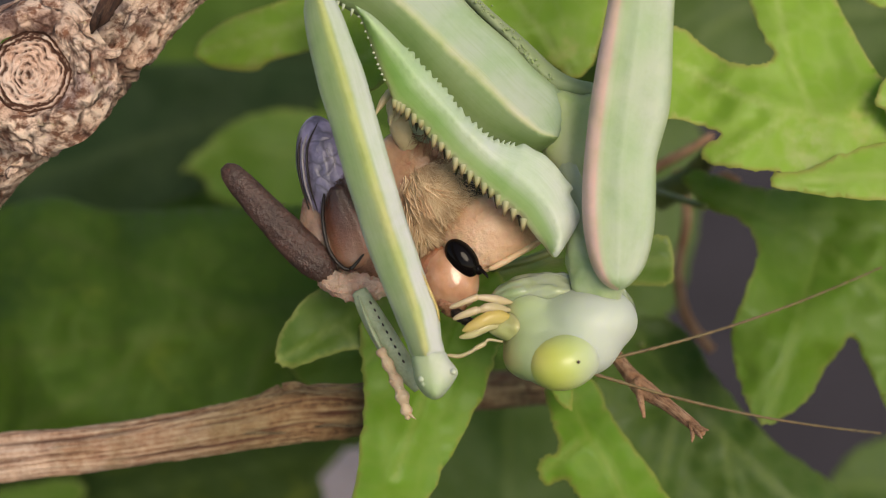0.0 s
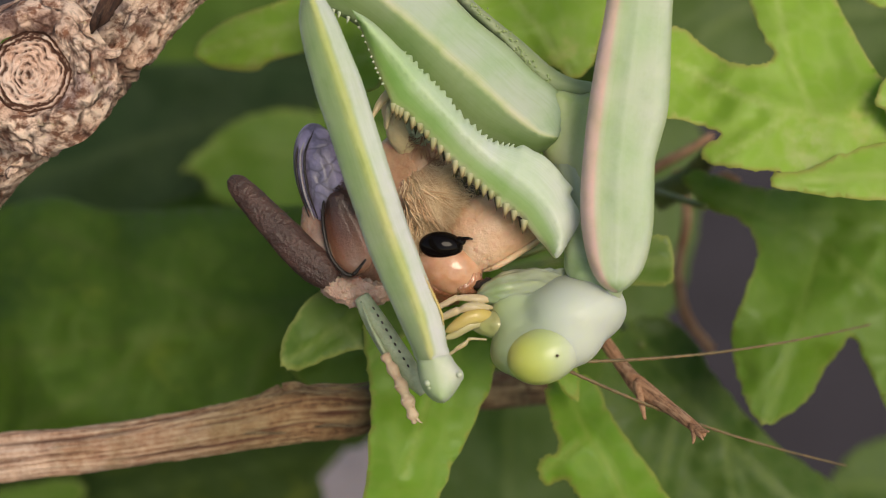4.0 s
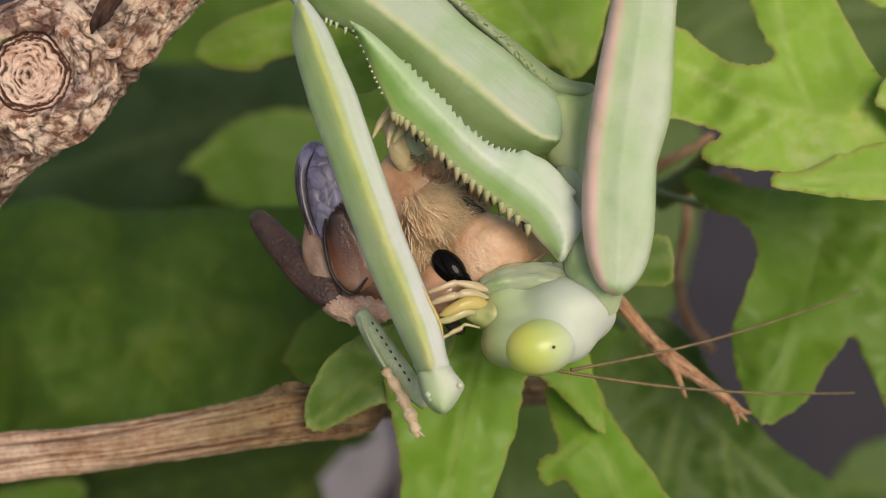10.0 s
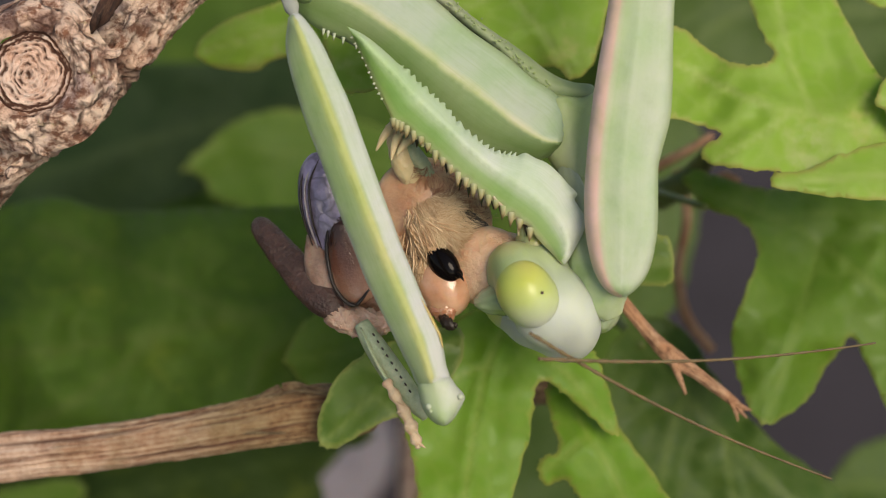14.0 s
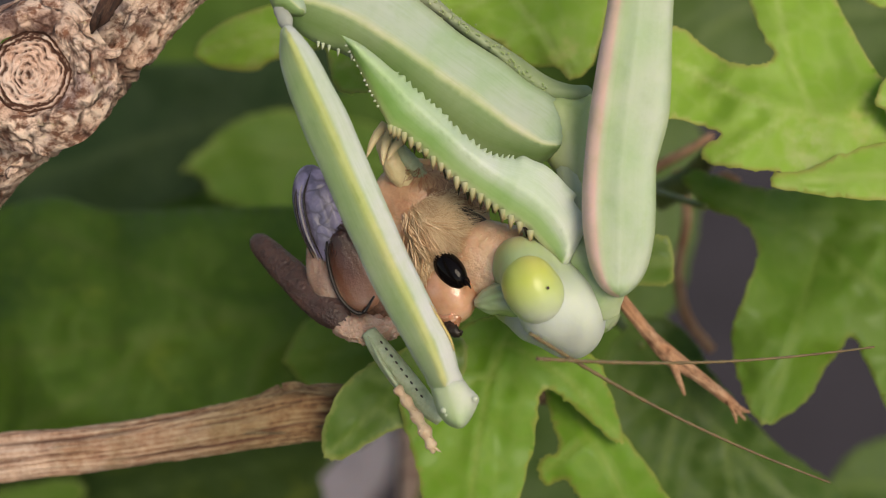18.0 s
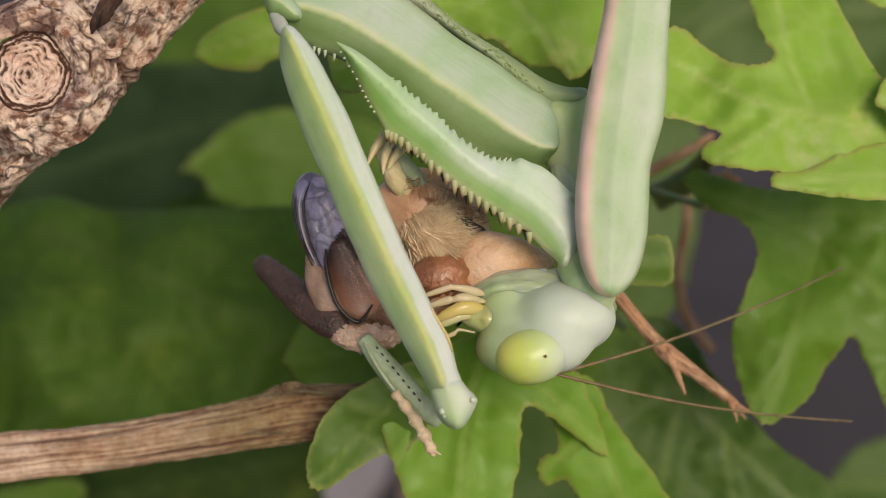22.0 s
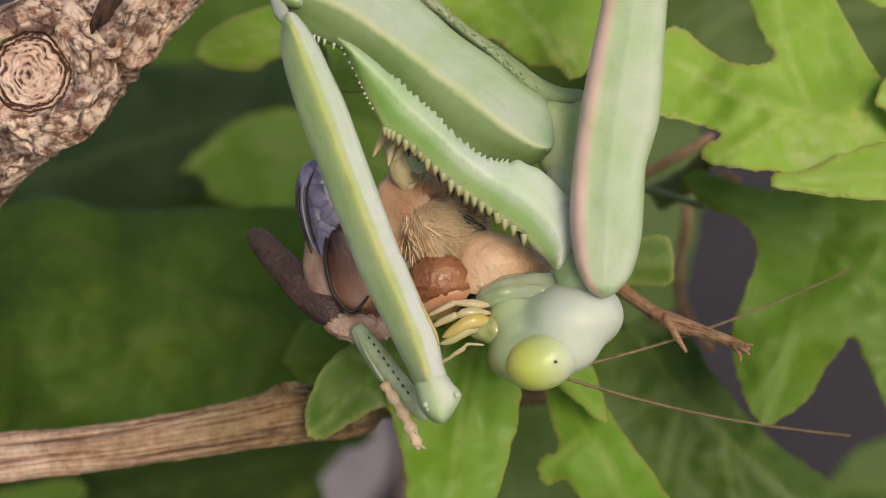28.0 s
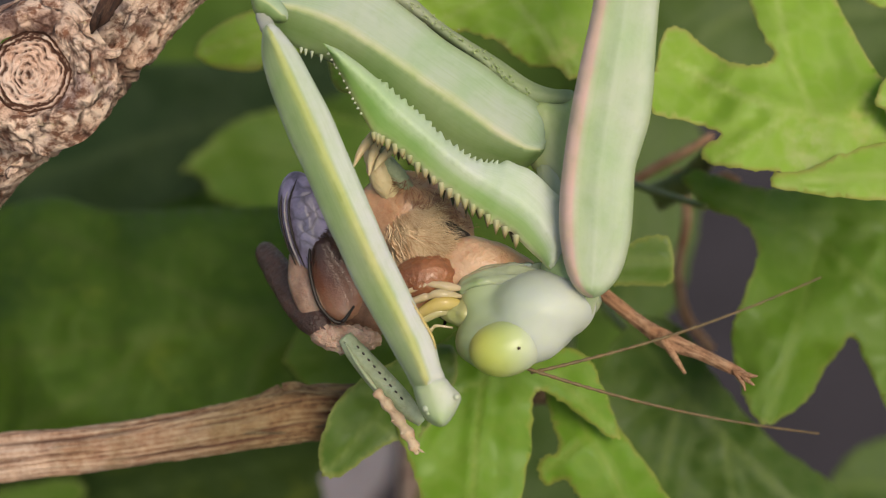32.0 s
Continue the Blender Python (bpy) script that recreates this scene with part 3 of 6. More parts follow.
def plate(name, margin, ridge, depth, bulge, shape="roof", cell=8, seed=1, lean=0.0):
    """A flattened limb with a true outline and a ridge (or a rounded or flat face);
    uv: along, and across from the upper or right-hand margin over the ridge to the other."""
    m = np.array(margin, float)
    m = spline(np.vstack([m, m[:1]]), 5)[:-1]
    lo, hi = m.min(0), m.max(0)
    rnd = random.Random(seed)
    x0, y0 = m[:, 0], m[:, 1]
    x1, y1 = np.roll(x0, -1), np.roll(y0, -1)
    pts = [Vector(p) for p in m]
    line = spline(ridge, 8)
    for p in line[1:-1]:
        pts.append(Vector(p))
    for i in range(1, int((hi[0] - lo[0]) / cell)):
        for j in range(1, int((hi[1] - lo[1]) / cell)):
            p = lo + np.array([i + (j % 2) * 0.5, j]) * cell
            c = (y0 > p[1]) != (y1 > p[1])
            odd = np.count_nonzero(c & (p[0] < (x1 - x0) * (p[1] - y0) / np.where(y1 == y0, 1e-9, y1 - y0) + x0)) % 2
            if odd and np.min(np.hypot(x0 - p[0], y0 - p[1])) > cell * 0.6 and np.min(np.hypot(*(line - p).T)) > cell * 0.5:
                pts.append(Vector(p))
    edges = [(i, (i + 1) % len(m)) for i in range(len(m))]
    v2, _, tris, *_ = delaunay_2d_cdt(pts, edges, [], 1, 1e-4)
    a = np.array([tuple(v) for v in v2])
    bound = np.full(len(a), 1e9)
    for p, q in zip(m, np.roll(m, -1, axis=0)):
        d = q - p
        t = np.clip(((a - p) @ d) / max(d @ d, 1e-9), 0, 1)
        bound = np.minimum(bound, np.hypot(*(a - p - t[:, None] * d).T))
    near, side, along = np.full(len(a), 1e9), np.zeros(len(a)), np.zeros(len(a))
    for k, (p, q) in enumerate(zip(line[:-1], line[1:])):
        d = q - p
        t = np.clip(((a - p) @ d) / max(d @ d, 1e-9), 0, 1)
        off = a - p - t[:, None] * d
        dist = np.hypot(*off.T)
        s = np.sign(d[0] * (a[:, 1] - p[1]) - d[1] * (a[:, 0] - p[0]))
        upd = dist < near
        near[upd], side[upd], along[upd] = dist[upd], s[upd], (k + t[upd]) / (len(line) - 1)
    f = bound / np.maximum(bound + near, 1e-6)
    v = np.where(side <= 0, 0.5 * f, 1 - 0.5 * f)
    prof = {"roof": np.sqrt(np.minimum(1, f * 1.4)) * 0.35 + f * 0.65, "round": np.sqrt(1 - (1 - f) ** 2), "flat": np.sqrt(1 - (1 - np.minimum(1, f * 2.6)) ** 2) * 0.8 + 0.07 * np.exp(-((f - 1) / 0.2) ** 2)}[shape]
    wob = np.array([noise.noise(Vector((x / 60, y / 60, seed))) for x, y in a]) * 0.08 + np.array([noise.noise(Vector((x / 18, y / 18, seed))) for x, y in a]) * 0.02
    dep = depth - bulge * prof + wob * np.minimum(1, bound / 10) + lean * (f - 1) * side
    n = len(a)
    verts = [P(x, y, d) for (x, y), d in zip(a, dep)] + [P(x, y, depth + 0.02 + 0.7 * bulge * q) for (x, y), q in zip(a, prof)]
    faces, rim = [], {}
    for t in tris:
        p, q, s = t
        if (a[q] - a[p])[0] * (a[s] - a[p])[1] - (a[q] - a[p])[1] * (a[s] - a[p])[0] > 0:
            p, q, s = p, s, q
        faces += [(p, q, s), (n + s, n + q, n + p)]
        for e in ((p, q), (q, s), (s, p)):
            rim[e] = 1
    faces += [(q, p, n + p, n + q) for (p, q) in rim if (q, p) not in rim]
    me = bpy.data.meshes.new(name)
    me.from_pydata(verts, [], faces)
    uv = me.uv_layers.new(name="UVMap").data
    for l in me.loops:
        k = l.vertex_index % n
        uv[l.index].uv = (along[k], v[k])
    return me


def rough(scale, amount, seed=0.0, along=1.0):
    """Gentle unevenness for a tube's warp."""
    def f(u, v):
        c, s = math.cos(2 * math.pi * v), math.sin(2 * math.pi * v)
        p = Vector((u * along * scale, c * scale * 0.5 + seed, s * scale * 0.5))
        return 1 + amount * (noise.noise(p) + 0.6 * noise.noise(p * 2.3) + 0.5 * noise.noise(p * 5.1))
    return f


def plates(along, round_, depth, fibre=0.0, seed=0.0):
    """Bark in broken plates (or long fibres): a warp and its matching crack map."""
    def fields(u, v):
        c, s = math.cos(2 * math.pi * v), math.sin(2 * math.pi * v)
        p = Vector((u * along, c * round_ + seed, s * round_))
        p += noise.noise_vector(p * 0.8) * 0.55
        d = noise.voronoi(p)[0]
        gap = max(0.0, 1 - (d[1] - d[0]) / 0.16)
        q = noise.voronoi(p * 2.7 + Vector((3, 1, 7)))[0]
        small = max(0.0, 1 - (q[1] - q[0]) / 0.14) * 0.6
        if fibre:
            gap = max(0.0, min(1.0, (noise.noise(Vector((u * along * 0.5, c * fibre, s * fibre))) - 0.12) * 3.2))
            small = max(0.0, min(1.0, (noise.noise(Vector((u * along, c * fibre * 2.6, s * fibre * 2.6))) - 0.1) * 3)) * 0.6
        else:
            split = abs(noise.noise(p * 2.2) + 0.5 * noise.noise(p * 5.3))
            small = max(small * 0.5, max(0.0, 1 - split / 0.07) * 0.8)
        crack = gap * max(0.0, min(1.0, 0.6 + 2.2 * noise.noise(p * 0.7)))
        lump = noise.noise(p * 0.9) + 0.6 * noise.noise(p * 3.1) + 0.45 * noise.noise(p * 7.0) + 0.25 * noise.noise(p * 15.0)
        return crack, small, lump

    def warp(u, v):
        crack, small, lump = fields(u, v)
        return 1 + depth * (0.8 * lump - 1.1 * crack - 0.5 * small)

    def pit(u, v):
        crack, small, lump = fields(u, v)
        return min(1.0, crack + 0.7 * small * (lump < 0.2))
    return warp, pit


# ---- ground ----
def ground_sheet():
    m, nt, b = material("grey_violet_paving")
    col = ramp(nt, noise_tex(nt, 6, 5), [(0.3, (0.024, 0.0185, 0.0225)), (0.7, (0.044, 0.035, 0.042))])
    col = mix(nt, calc(nt, "MULTIPLY", noise_tex(nt, 180, 4), 0.5), col, (0.034, 0.028, 0.033))
    nt.links.new(col, b.inputs["Base Color"])
    b.inputs["Roughness"].default_value = 0.9
    bump(nt, b, noise_tex(nt, 300, 4), 0.4, 0.002)
    bm = bmesh.new()
    bmesh.ops.create_grid(bm, x_segments=40, y_segments=40, size=1)
    for v in bm.verts:
        r = v.co.length
        v.co *= 0.6 + 900 * r ** 6
        v.co.z = 0
    me = bpy.data.meshes.new("ground")
    bm.to_mesh(me)
    bm.free()
    me.materials.append(m)
    tagged(new("ground", me), "dull grey-violet paving below the bush", "ground", kind="structure")


ground_sheet()


# Added mound that stands in for a brighter patch of the ground.
def pale_ground():
    m = plain_skin("pale_lilac_ground", (0.15, 0.137, 0.152), (0.22, 0.20, 0.222), 60, 0.85, 0.4)
    bm = bmesh.new()
    bmesh.ops.create_icosphere(bm, subdivisions=4, radius=1)
    for v in bm.verts:
        n = 1 + 0.18 * noise.noise(v.co * 1.3) + 0.05 * noise.noise(v.co * 4)
        v.co = Vector((v.co.x * 0.06 * n, v.co.y * 0.10 * n, v.co.z * 0.022 * n))
    me = bpy.data.meshes.new("stone")
    bm.to_mesh(me)
    bm.free()
    me.materials.append(m)
    me.shade_smooth()
    ob = tagged(new("stone", me), "pale lilac-grey mound added for a brighter patch of ground", "stone")
    ob.matrix_basis = pose(-0.098, 0.785, 0.018)


pale_ground()

# ---- the bush: rough branch, dead stem, twigs and leaves ----
BASE = EYE.inverted() @ Vector((-0.06, 0.10, 0.0))
bush = thing("shrub", BASE, "leafy shrub with a rough brown branch and lobed green leaves", "shrub")


def woody(name, rows, mat, label, bark, ring=96, steps=24, parent=None):
    me = limb(name, rows, ring, steps, 1.0, *bark)
    return part(name, me, mat, parent or bush, label)


# main branch: runs past the upper corner, then bends down to the root
woody("branch", [(1420, -610, 80, 34, 34), (1190, -512, 71, 42, 42), (900, -450, 73, 52, 52), (640, -345, 75, 60, 60), (470, -180, 74, 64, 64), (325, -62, 73, 70, 66), (205, 45, 72.6, 84, 80), (92, 142, 72.4, 106, 90), (-20, 235, 73, 104, 90), (-140, 380, 76, 100, 90)],
      BARK, "rough peeling light-brown bark", plates(10, 1.0, 0.13), 240, 62)
woody("trunk", [(-140, 380, 76, 100, 90), (-300, 640, 86, 98, 95), (-330, 1000, 110, 100, 100)], BARK, "rough brown trunk", plates(12, 2.6, 0.07), 60, 16)


def root_trunk():
    a = P(-330, 1000, 110)
    pts = [Vector(a), Vector(a).lerp(BASE, 0.3), Vector(a).lerp(BASE, 0.65), Vector(BASE)]
    c = spline([tuple(p) for p in pts], 8)
    cs, ss, us = [], [], []
    for i, p in enumerate(c):
        r = 0.0050 + 0.003 * i / len(c)
        cs.append(Vector(p))
        ss.append([Vector((math.cos(2 * math.pi * j / 40) * r, 0, 0)) for j in range(40)])
        us.append([Vector((0, 0, -math.sin(2 * math.pi * j / 40) * r)) for j in range(40)])
    part("lower_trunk", tube_mesh("lower_trunk", cs, ss, us, True, *plates(14, 2.6, 0.07)), BARK, bush)


root_trunk()


def cut_stub():
    """The sawn-off side shoot: a raised collar of bark round a ringed, pitted face."""
    at, d, k = (52, 128), 67.6, 150
    s = K * d / 1000

    def skin(name, radii, mat, label, face):
        n = len(radii) - 1
        verts, faces, uvs, pit = [], [], [], []
        for r, h in radii:
            for j in range(k):
                a = 2 * math.pi * j / k
                c, si = math.cos(a), math.sin(a)
                wob = 1 + 0.10 * noise.noise(Vector((c * 1.6, si * 1.6, 4)))
                p = Vector((c * r / 15, si * r / 15, 1.7))
                if face:
                    w = noise.noise_vector(p * 0.5) * 3.2
                    ring = math.sin((r + 4.5 * w.x + 2.0 * w.y) / 1.9) * 0.5 + 0.5
                    cell = noise.voronoi(Vector((c * r / 6.5, si * r / 6.5, 2)))[0]
                    gap = max(0.0, 1 - (cell[1] - cell[0]) / 0.32)
                    deep = min(1.0, max(0.0, (ring - 0.25) * 2.2) * (0.10 + 1.7 * max(0.0, 1 - cell[0] / 0.62) + 0.5 * gap * gap))
                    deep *= max(0.15, min(1.0, 0.75 + 1.2 * noise.noise(p * 0.5)))
                    rim = r + 3 * noise.noise(p * 2)
                    if rim > 60:
                        deep = max(deep, (1.0 if 60.5 < rim < 66 or rim > 70 else 0.12) * (0.7 + 0.3 * gap))
                    z = h - 7 * deep + 3 * noise.noise(p * 1.4) + 7 * noise.noise(p * 0.35)
                else:
                    u, v = (r - 74) / 40.0, j / k
                    q = Vector((c * r / 22, si * r / 22, 5.2)) + noise.noise_vector(p * 0.5) * 0.5
                    cell = noise.voronoi(q)[0]
                    gap = max(0.0, 1 - (cell[1] - cell[0]) / 0.17) * max(0.0, min(1.0, 0.7 + 1.5 * noise.noise(q * 0.6)))
                    fold = max(0.0, math.sin(r / 6.5 + 7 * noise.noise(p * 0.3)) - 0.86) * 4 * max(0.0, min(1.0, 0.4 + 2 * noise.noise(p * 0.25)))
                    deep = min(1.0, 0.55 * gap + 0.8 * fold)
                    z = h - 8 * deep + 13 * noise.noise(p * 0.3) + 5 * noise.noise(p * 0.9) + 2.5 * noise.noise(p * 2.6)
                verts.append(P(at[0], at[1], d) + Vector((c * r * 0.92 * wob * s, si * r * wob * s, z * s)))
                pit.append(min(1.0, deep * (1.5 if face and r < 58 else 2.2) * max(0.0, min(1.0, 0.45 + 2.6 * noise.noise(p * 1.3)))) if face and r < 58 else min(1.0, deep * 1.6))
        for i in range(n):
            for j in range(k):
                faces.append((i * k + j, (i + 1) * k + j, (i + 1) * k + (j + 1) % k, i * k + (j + 1) % k))
                u0, u1, v0, v1 = i / n, (i + 1) / n, j / k, (j + 1) / k
                uvs += [(u0, v0), (u1, v0), (u1, v1), (u0, v1)]
        me = bpy.data.meshes.new(name)
        me.from_pydata(verts, [], faces)
        me.uv_layers.new(name="UVMap").data.foreach_set("uv", np.array(uvs, float).ravel())
        me.attributes.new("pit", "FLOAT", "POINT").data.foreach_set("value", pit)
        return part(name, me, mat, bush, label)

    skin("cut_face", [(76 * i / 60, 0) for i in range(61)], CUT, "round weathered cut end with cracked rings", True)
    collar = []
    for i in range(61):
        q = i / 60
        collar.append((74 + 74 * q, 15 * math.sin(min(1, q / 0.55) * math.pi) if q < 0.3 else 15 - 95 * (q - 0.3) ** 1.5))
    skin("bark_collar", collar, BARK, "swollen bark round the cut end", False)


cut_stub()
# lifted slivers of bark
for x_, y_, a_, l_, w_ in ((150, 52, -52, 70, 12), (196, 96, -20, 40, 9), (60, 262, 24, 60, 10), (120, 236, -35, 44, 9), (240, 30, -44, 60, 9), (24, 300, -50, 54, 8), (176, 20, -70, 46, 10)):
    c_, s2_ = math.cos(radians(a_)), math.sin(radians(a_))
    part("bark_sliver", limb("bark_sliver", [(x_ - c_ * l_ / 2, y_ - s2_ * l_ / 2, 68.6, 2, 2), (x_ - c_ * l_ / 5, y_ - s2_ * l_ / 5 - 3, 68.1, w_, 4), (x_ + c_ * l_ / 4, y_ + s2_ * l_ / 4 + 2, 68.2, w_ * 0.8, 4), (x_ + c_ * l_ / 2, y_ + s2_ * l_ / 2, 68.8, 2, 2)], 20, 10, 1.0, *plates(3, 1.5, 0.16, 0, x_ * 0.1)), BARK, bush)
# hollow with torn fibres near the top of the branch, shade painted dark
for x_, y_, a_, l_, w_ in ((190, 8, -64, 96, 15), (214, -10, -58, 80, 9), (168, 36, -74, 50, 7)):
    c_, s2_ = math.cos(radians(a_)), math.sin(radians(a_))
    part("hollow", limb("hollow", [(x_ - c_ * l_ / 2, y_ - s2_ * l_ / 2, 68.4, 2, 2), (x_ - c_ * l_ / 5, y_ - s2_ * l_ / 5, 67.7, w_, 4), (x_ + c_ * l_ / 4, y_ + s2_ * l_ / 4, 67.7, w_ * 0.8, 4), (x_ + c_ * l_ / 2, y_ + s2_ * l_ / 2, 68.4, 2, 2)], 24, 12, 1.0, *plates(4, 2.5, 0.25, 6.0, x_ * 0.1)), HOLLOW_SHADE, bush, "dark stringy hollow, shade in its brown colour")
# dead stem across the foot of the view, its far end broken and frayed
deadwood = thing("dead_stem", P(0, 812, 78), "dry split pale-brown stem with a frayed end", "stem")
woody("stem", [(-460, 960, 96, 60, 50), (-220, 850, 82, 46, 44), (0, 812, 78, 44, 42), (200, 790, 78, 40, 42), (400, 758, 78, 43, 44), (520, 736, 78, 48, 44), (600, 730, 79, 47, 42), (650, 728, 80, 36, 30), (672, 728, 80.6, 18, 14)],
      DEADWOOD, "", plates(8, 2.0, 0.13, 4.2), 200, 44, deadwood)
# Shade over the far end is carried by its dark bark colour.
woody("shaded_end", [(600, 720, 86, 34, 30), (720, 705, 87, 32, 30), (880, 690, 88, 34, 30), (1010, 690, 89, 22, 22)], MOSSY_SHADED, "dark brown end, its shade in the bark colour", plates(10, 2.2, 0.07), 60, 20, deadwood)
part("bark_flake", limb("bark_flake", [(440, 716, 77.6, 2, 2), (476, 698, 77.2, 9, 2.5), (516, 686, 77.2, 11, 2.5), (552, 692, 77.6, 6, 2), (570, 704, 78, 2, 2)], 16, 8, 1.0, *plates(5, 3, 0.1)), MOSSY_SHADED, deadwood, "grey flake of lifted bark")
for x0_, y0_, x1_, y1_, r_ in ((470, 700, 640, 690, 3), (520, 688, 660, 676, 2.5), (540, 760, 664, 748, 3), (380, 776, 560, 758, 2.4)):
    part("fibre", limb("fibre", [(x0_, y0_, 77.2, 0.6, 0.6), ((2 * x0_ + x1_) / 3, (2 * y0_ + y1_) / 3 - 3, 76.5, r_, r_), ((x0_ + 2 * x1_) / 3, (y0_ + 2 * y1_) / 3 + 2, 76.6, r_, r_), (x1_, y1_, 77.2, 0.6, 0.6)], 8, 6, 1.0, *plates(6, 2, 0.1)), MOSSY_SHADED, deadwood)


def stalk(parent, a, b, r0, r1, mat, label=""):
    """A slightly bowed stalk between two places given as (across, down, depth)."""
    m = [(p + q) / 2 for p, q in zip(a, b)]
    return part("stalk", limb("stalk", [(*a, r0, r0), (m[0], m[1] + 14, m[2], (r0 + r1) / 2, (r0 + r1) / 2), (*b, r1, r1)], 12, 8), mat, parent, label)


back_bush = thing("background_shrub", EYE.inverted() @ Vector((0.0, 0.20, 0.0)), "shaded shrub of broad dark green leaves", "shrub")


def back_stem():
    base = ANCHOR[back_bush.name]
    pts = [base, base.lerp(P(740, 980, 205), 0.5), P(740, 980, 205), P(760, 500, 205), P(740, -120, 205)]
    c = spline([tuple(p) for p in pts], 10)
    cs = [Vector(p) for p in c]
    k = 20
    ss = [[Vector((math.cos(6.2832 * j / k) * 0.003, 0, 0)) for j in range(k)] for _ in c]
    us = [[Vector((0, 0, -math.sin(6.2832 * j / k) * 0.003)) for j in range(k)] for _ in c]
    part("stem", tube_mesh("stem", cs, ss, us, True, *plates(12, 2.5, 0.06)), BARK, back_bush, "brown main stem")


back_stem()


def leaf(margin, depth, mat, label, stalked=True, **kw):
    x, y = np.mean(np.array(margin, float), axis=0)
    if depth >= 100:
        depth += 42
    plant = back_bush if depth >= 140 else bush
    ob = part("leaf", leaf_mesh("leaf", margin, depth, **kw), mat, plant, label, P(x, y, depth))
    if stalked and kw.get("veins"):
        bx, by = kw["veins"][0][0]
        reach = 1.5 if 80 < depth < 90 else 0.6
        sx, sy = x + (bx - x) * 0.8, y + (by - y) * 0.8
        end = (750, min(max(sy + 60, -80), 960), 205) if plant is back_bush else (bx + (bx - x) * reach + (0 if abs(bx - x) > 60 else 30), by + (by - y) * 0.6 + 30, depth + 30)
        stalk(plant, (sx, sy, depth + 1.2), end, 6, 9, STEM)
    return ob


# lobed leaves beside the insect
leaf([(1172, 60), (1200, 46), (1240, 76), (1290, 110), (1345, 114), (1369, 98), (1345, 50), (1322, -40), (1440, -60), (1500, 40), (1570, 145), (1690, 200), (1690, 300), (1568, 330), (1480, 330), (1380, 306), (1310, 300), (1250, 288), (1243, 262), (1275, 235), (1215, 215), (1150, 190)],
     75.5, LEAF_LIGHT, "lobed yellow-green leaf with pale blotches", tilt=(0.4, -1.2), cup=0.6, wave=1.6, seed=1, veins=[[(1700, 262), (1568, 240), (1440, 205), (1330, 178), (1190, 110)], [(1440, 205), (1400, 110), (1370, -30)], [(1400, 198), (1330, 250), (1270, 282)], [(1540, 235), (1570, 170), (1600, 130)]])
leaf([(1362, 332), (1372, 308), (1430, 300), (1500, 270), (1590, 250), (1700, 262), (1720, 350), (1568, 354), (1470, 348)],
     74, LEAF_LIGHT, "folded grey-green lobe with a pale brown rim", tilt=(0.3, -1.6), wave=0.8, seed=2, veins=[[(1700, 310), (1500, 315), (1380, 328)]], rim=9)
leaf([(1548, 180), (1556, 158), (1590, 120), (1680, 110), (1680, 240), (1600, 235)], 74, LEAF_LIGHT, "yellow-green leaf tip", seed=3, wave=0.6, veins=[[(1680, 170), (1550, 178)]])
leaf([(1500, -20), (1560, 12), (1700, 10), (1700, -80), (1520, -80)], 82, LEAF_LIGHT, "yellow leaf tip", seed=4)
# Upper leaf's shade on this one is put into its half-dark green.
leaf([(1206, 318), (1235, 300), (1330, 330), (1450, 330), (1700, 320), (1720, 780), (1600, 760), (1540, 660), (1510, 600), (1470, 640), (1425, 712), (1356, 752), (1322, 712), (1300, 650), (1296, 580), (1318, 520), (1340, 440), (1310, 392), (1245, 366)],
     84, LEAF_HALF, "broad lobed green leaf, shade from above in its colour", tilt=(0.8, -1.2), cup=1.2, wave=2.2, seed=5, veins=[[(1210, 325), (1330, 372), (1450, 430), (1600, 560), (1700, 700)], [(1450, 430), (1420, 540), (1358, 745)], [(1360, 385), (1500, 380), (1700, 390)]])
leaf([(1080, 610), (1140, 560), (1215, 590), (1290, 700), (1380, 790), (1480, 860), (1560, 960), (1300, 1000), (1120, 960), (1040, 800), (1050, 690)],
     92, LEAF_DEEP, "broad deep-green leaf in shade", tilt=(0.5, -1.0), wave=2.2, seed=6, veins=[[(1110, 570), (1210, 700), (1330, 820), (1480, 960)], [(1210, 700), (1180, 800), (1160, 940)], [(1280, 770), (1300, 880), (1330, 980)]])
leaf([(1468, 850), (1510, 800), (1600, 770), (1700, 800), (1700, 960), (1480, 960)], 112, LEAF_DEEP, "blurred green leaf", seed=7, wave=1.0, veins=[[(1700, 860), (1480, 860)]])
leaf([(948, 828), (962, 806), (988, 795), (978, 750), (965, 690), (1000, 665), (1050, 672), (1080, 730), (1108, 775), (1165, 850), (1215, 960), (1060, 960), (1030, 890), (1000, 852), (965, 858)],
     78, LEAF_MID, "small lobed bright green leaf", tilt=(0, -0.8), wave=1.4, seed=8, veins=[[(1000, 650), (1030, 750), (1090, 850), (1140, 960)], [(1040, 770), (990, 815), (955, 832)]])
leaf([(1110, 430), (1150, 418), (1186, 424), (1190, 498), (1150, 506), (1080, 500), (1060, 450)], 77, LEAF_SHADE, "blunt green leaf behind the insect", seed=9, wave=0.5, veins=[[(1060, 465), (1188, 462)]], rim=8)
# leaves above
leaf([(560, -40), (760, -120), (1080, -90), (1075, 20), (1050, 110), (1012, 142), (985, 120), (940, 118), (905, 95), (880, 75), (800, 60), (720, 120), (660, 160), (600, 158), (575, 90)],
     79, LEAF_LIGHT, "bright yellow-green lobed leaf overhead", tilt=(0.2, -0.9), wave=1.8, seed=10, veins=[[(1060, -80), (860, 0), (600, 120)], [(900, -14), (960, 60), (1010, 130)]])
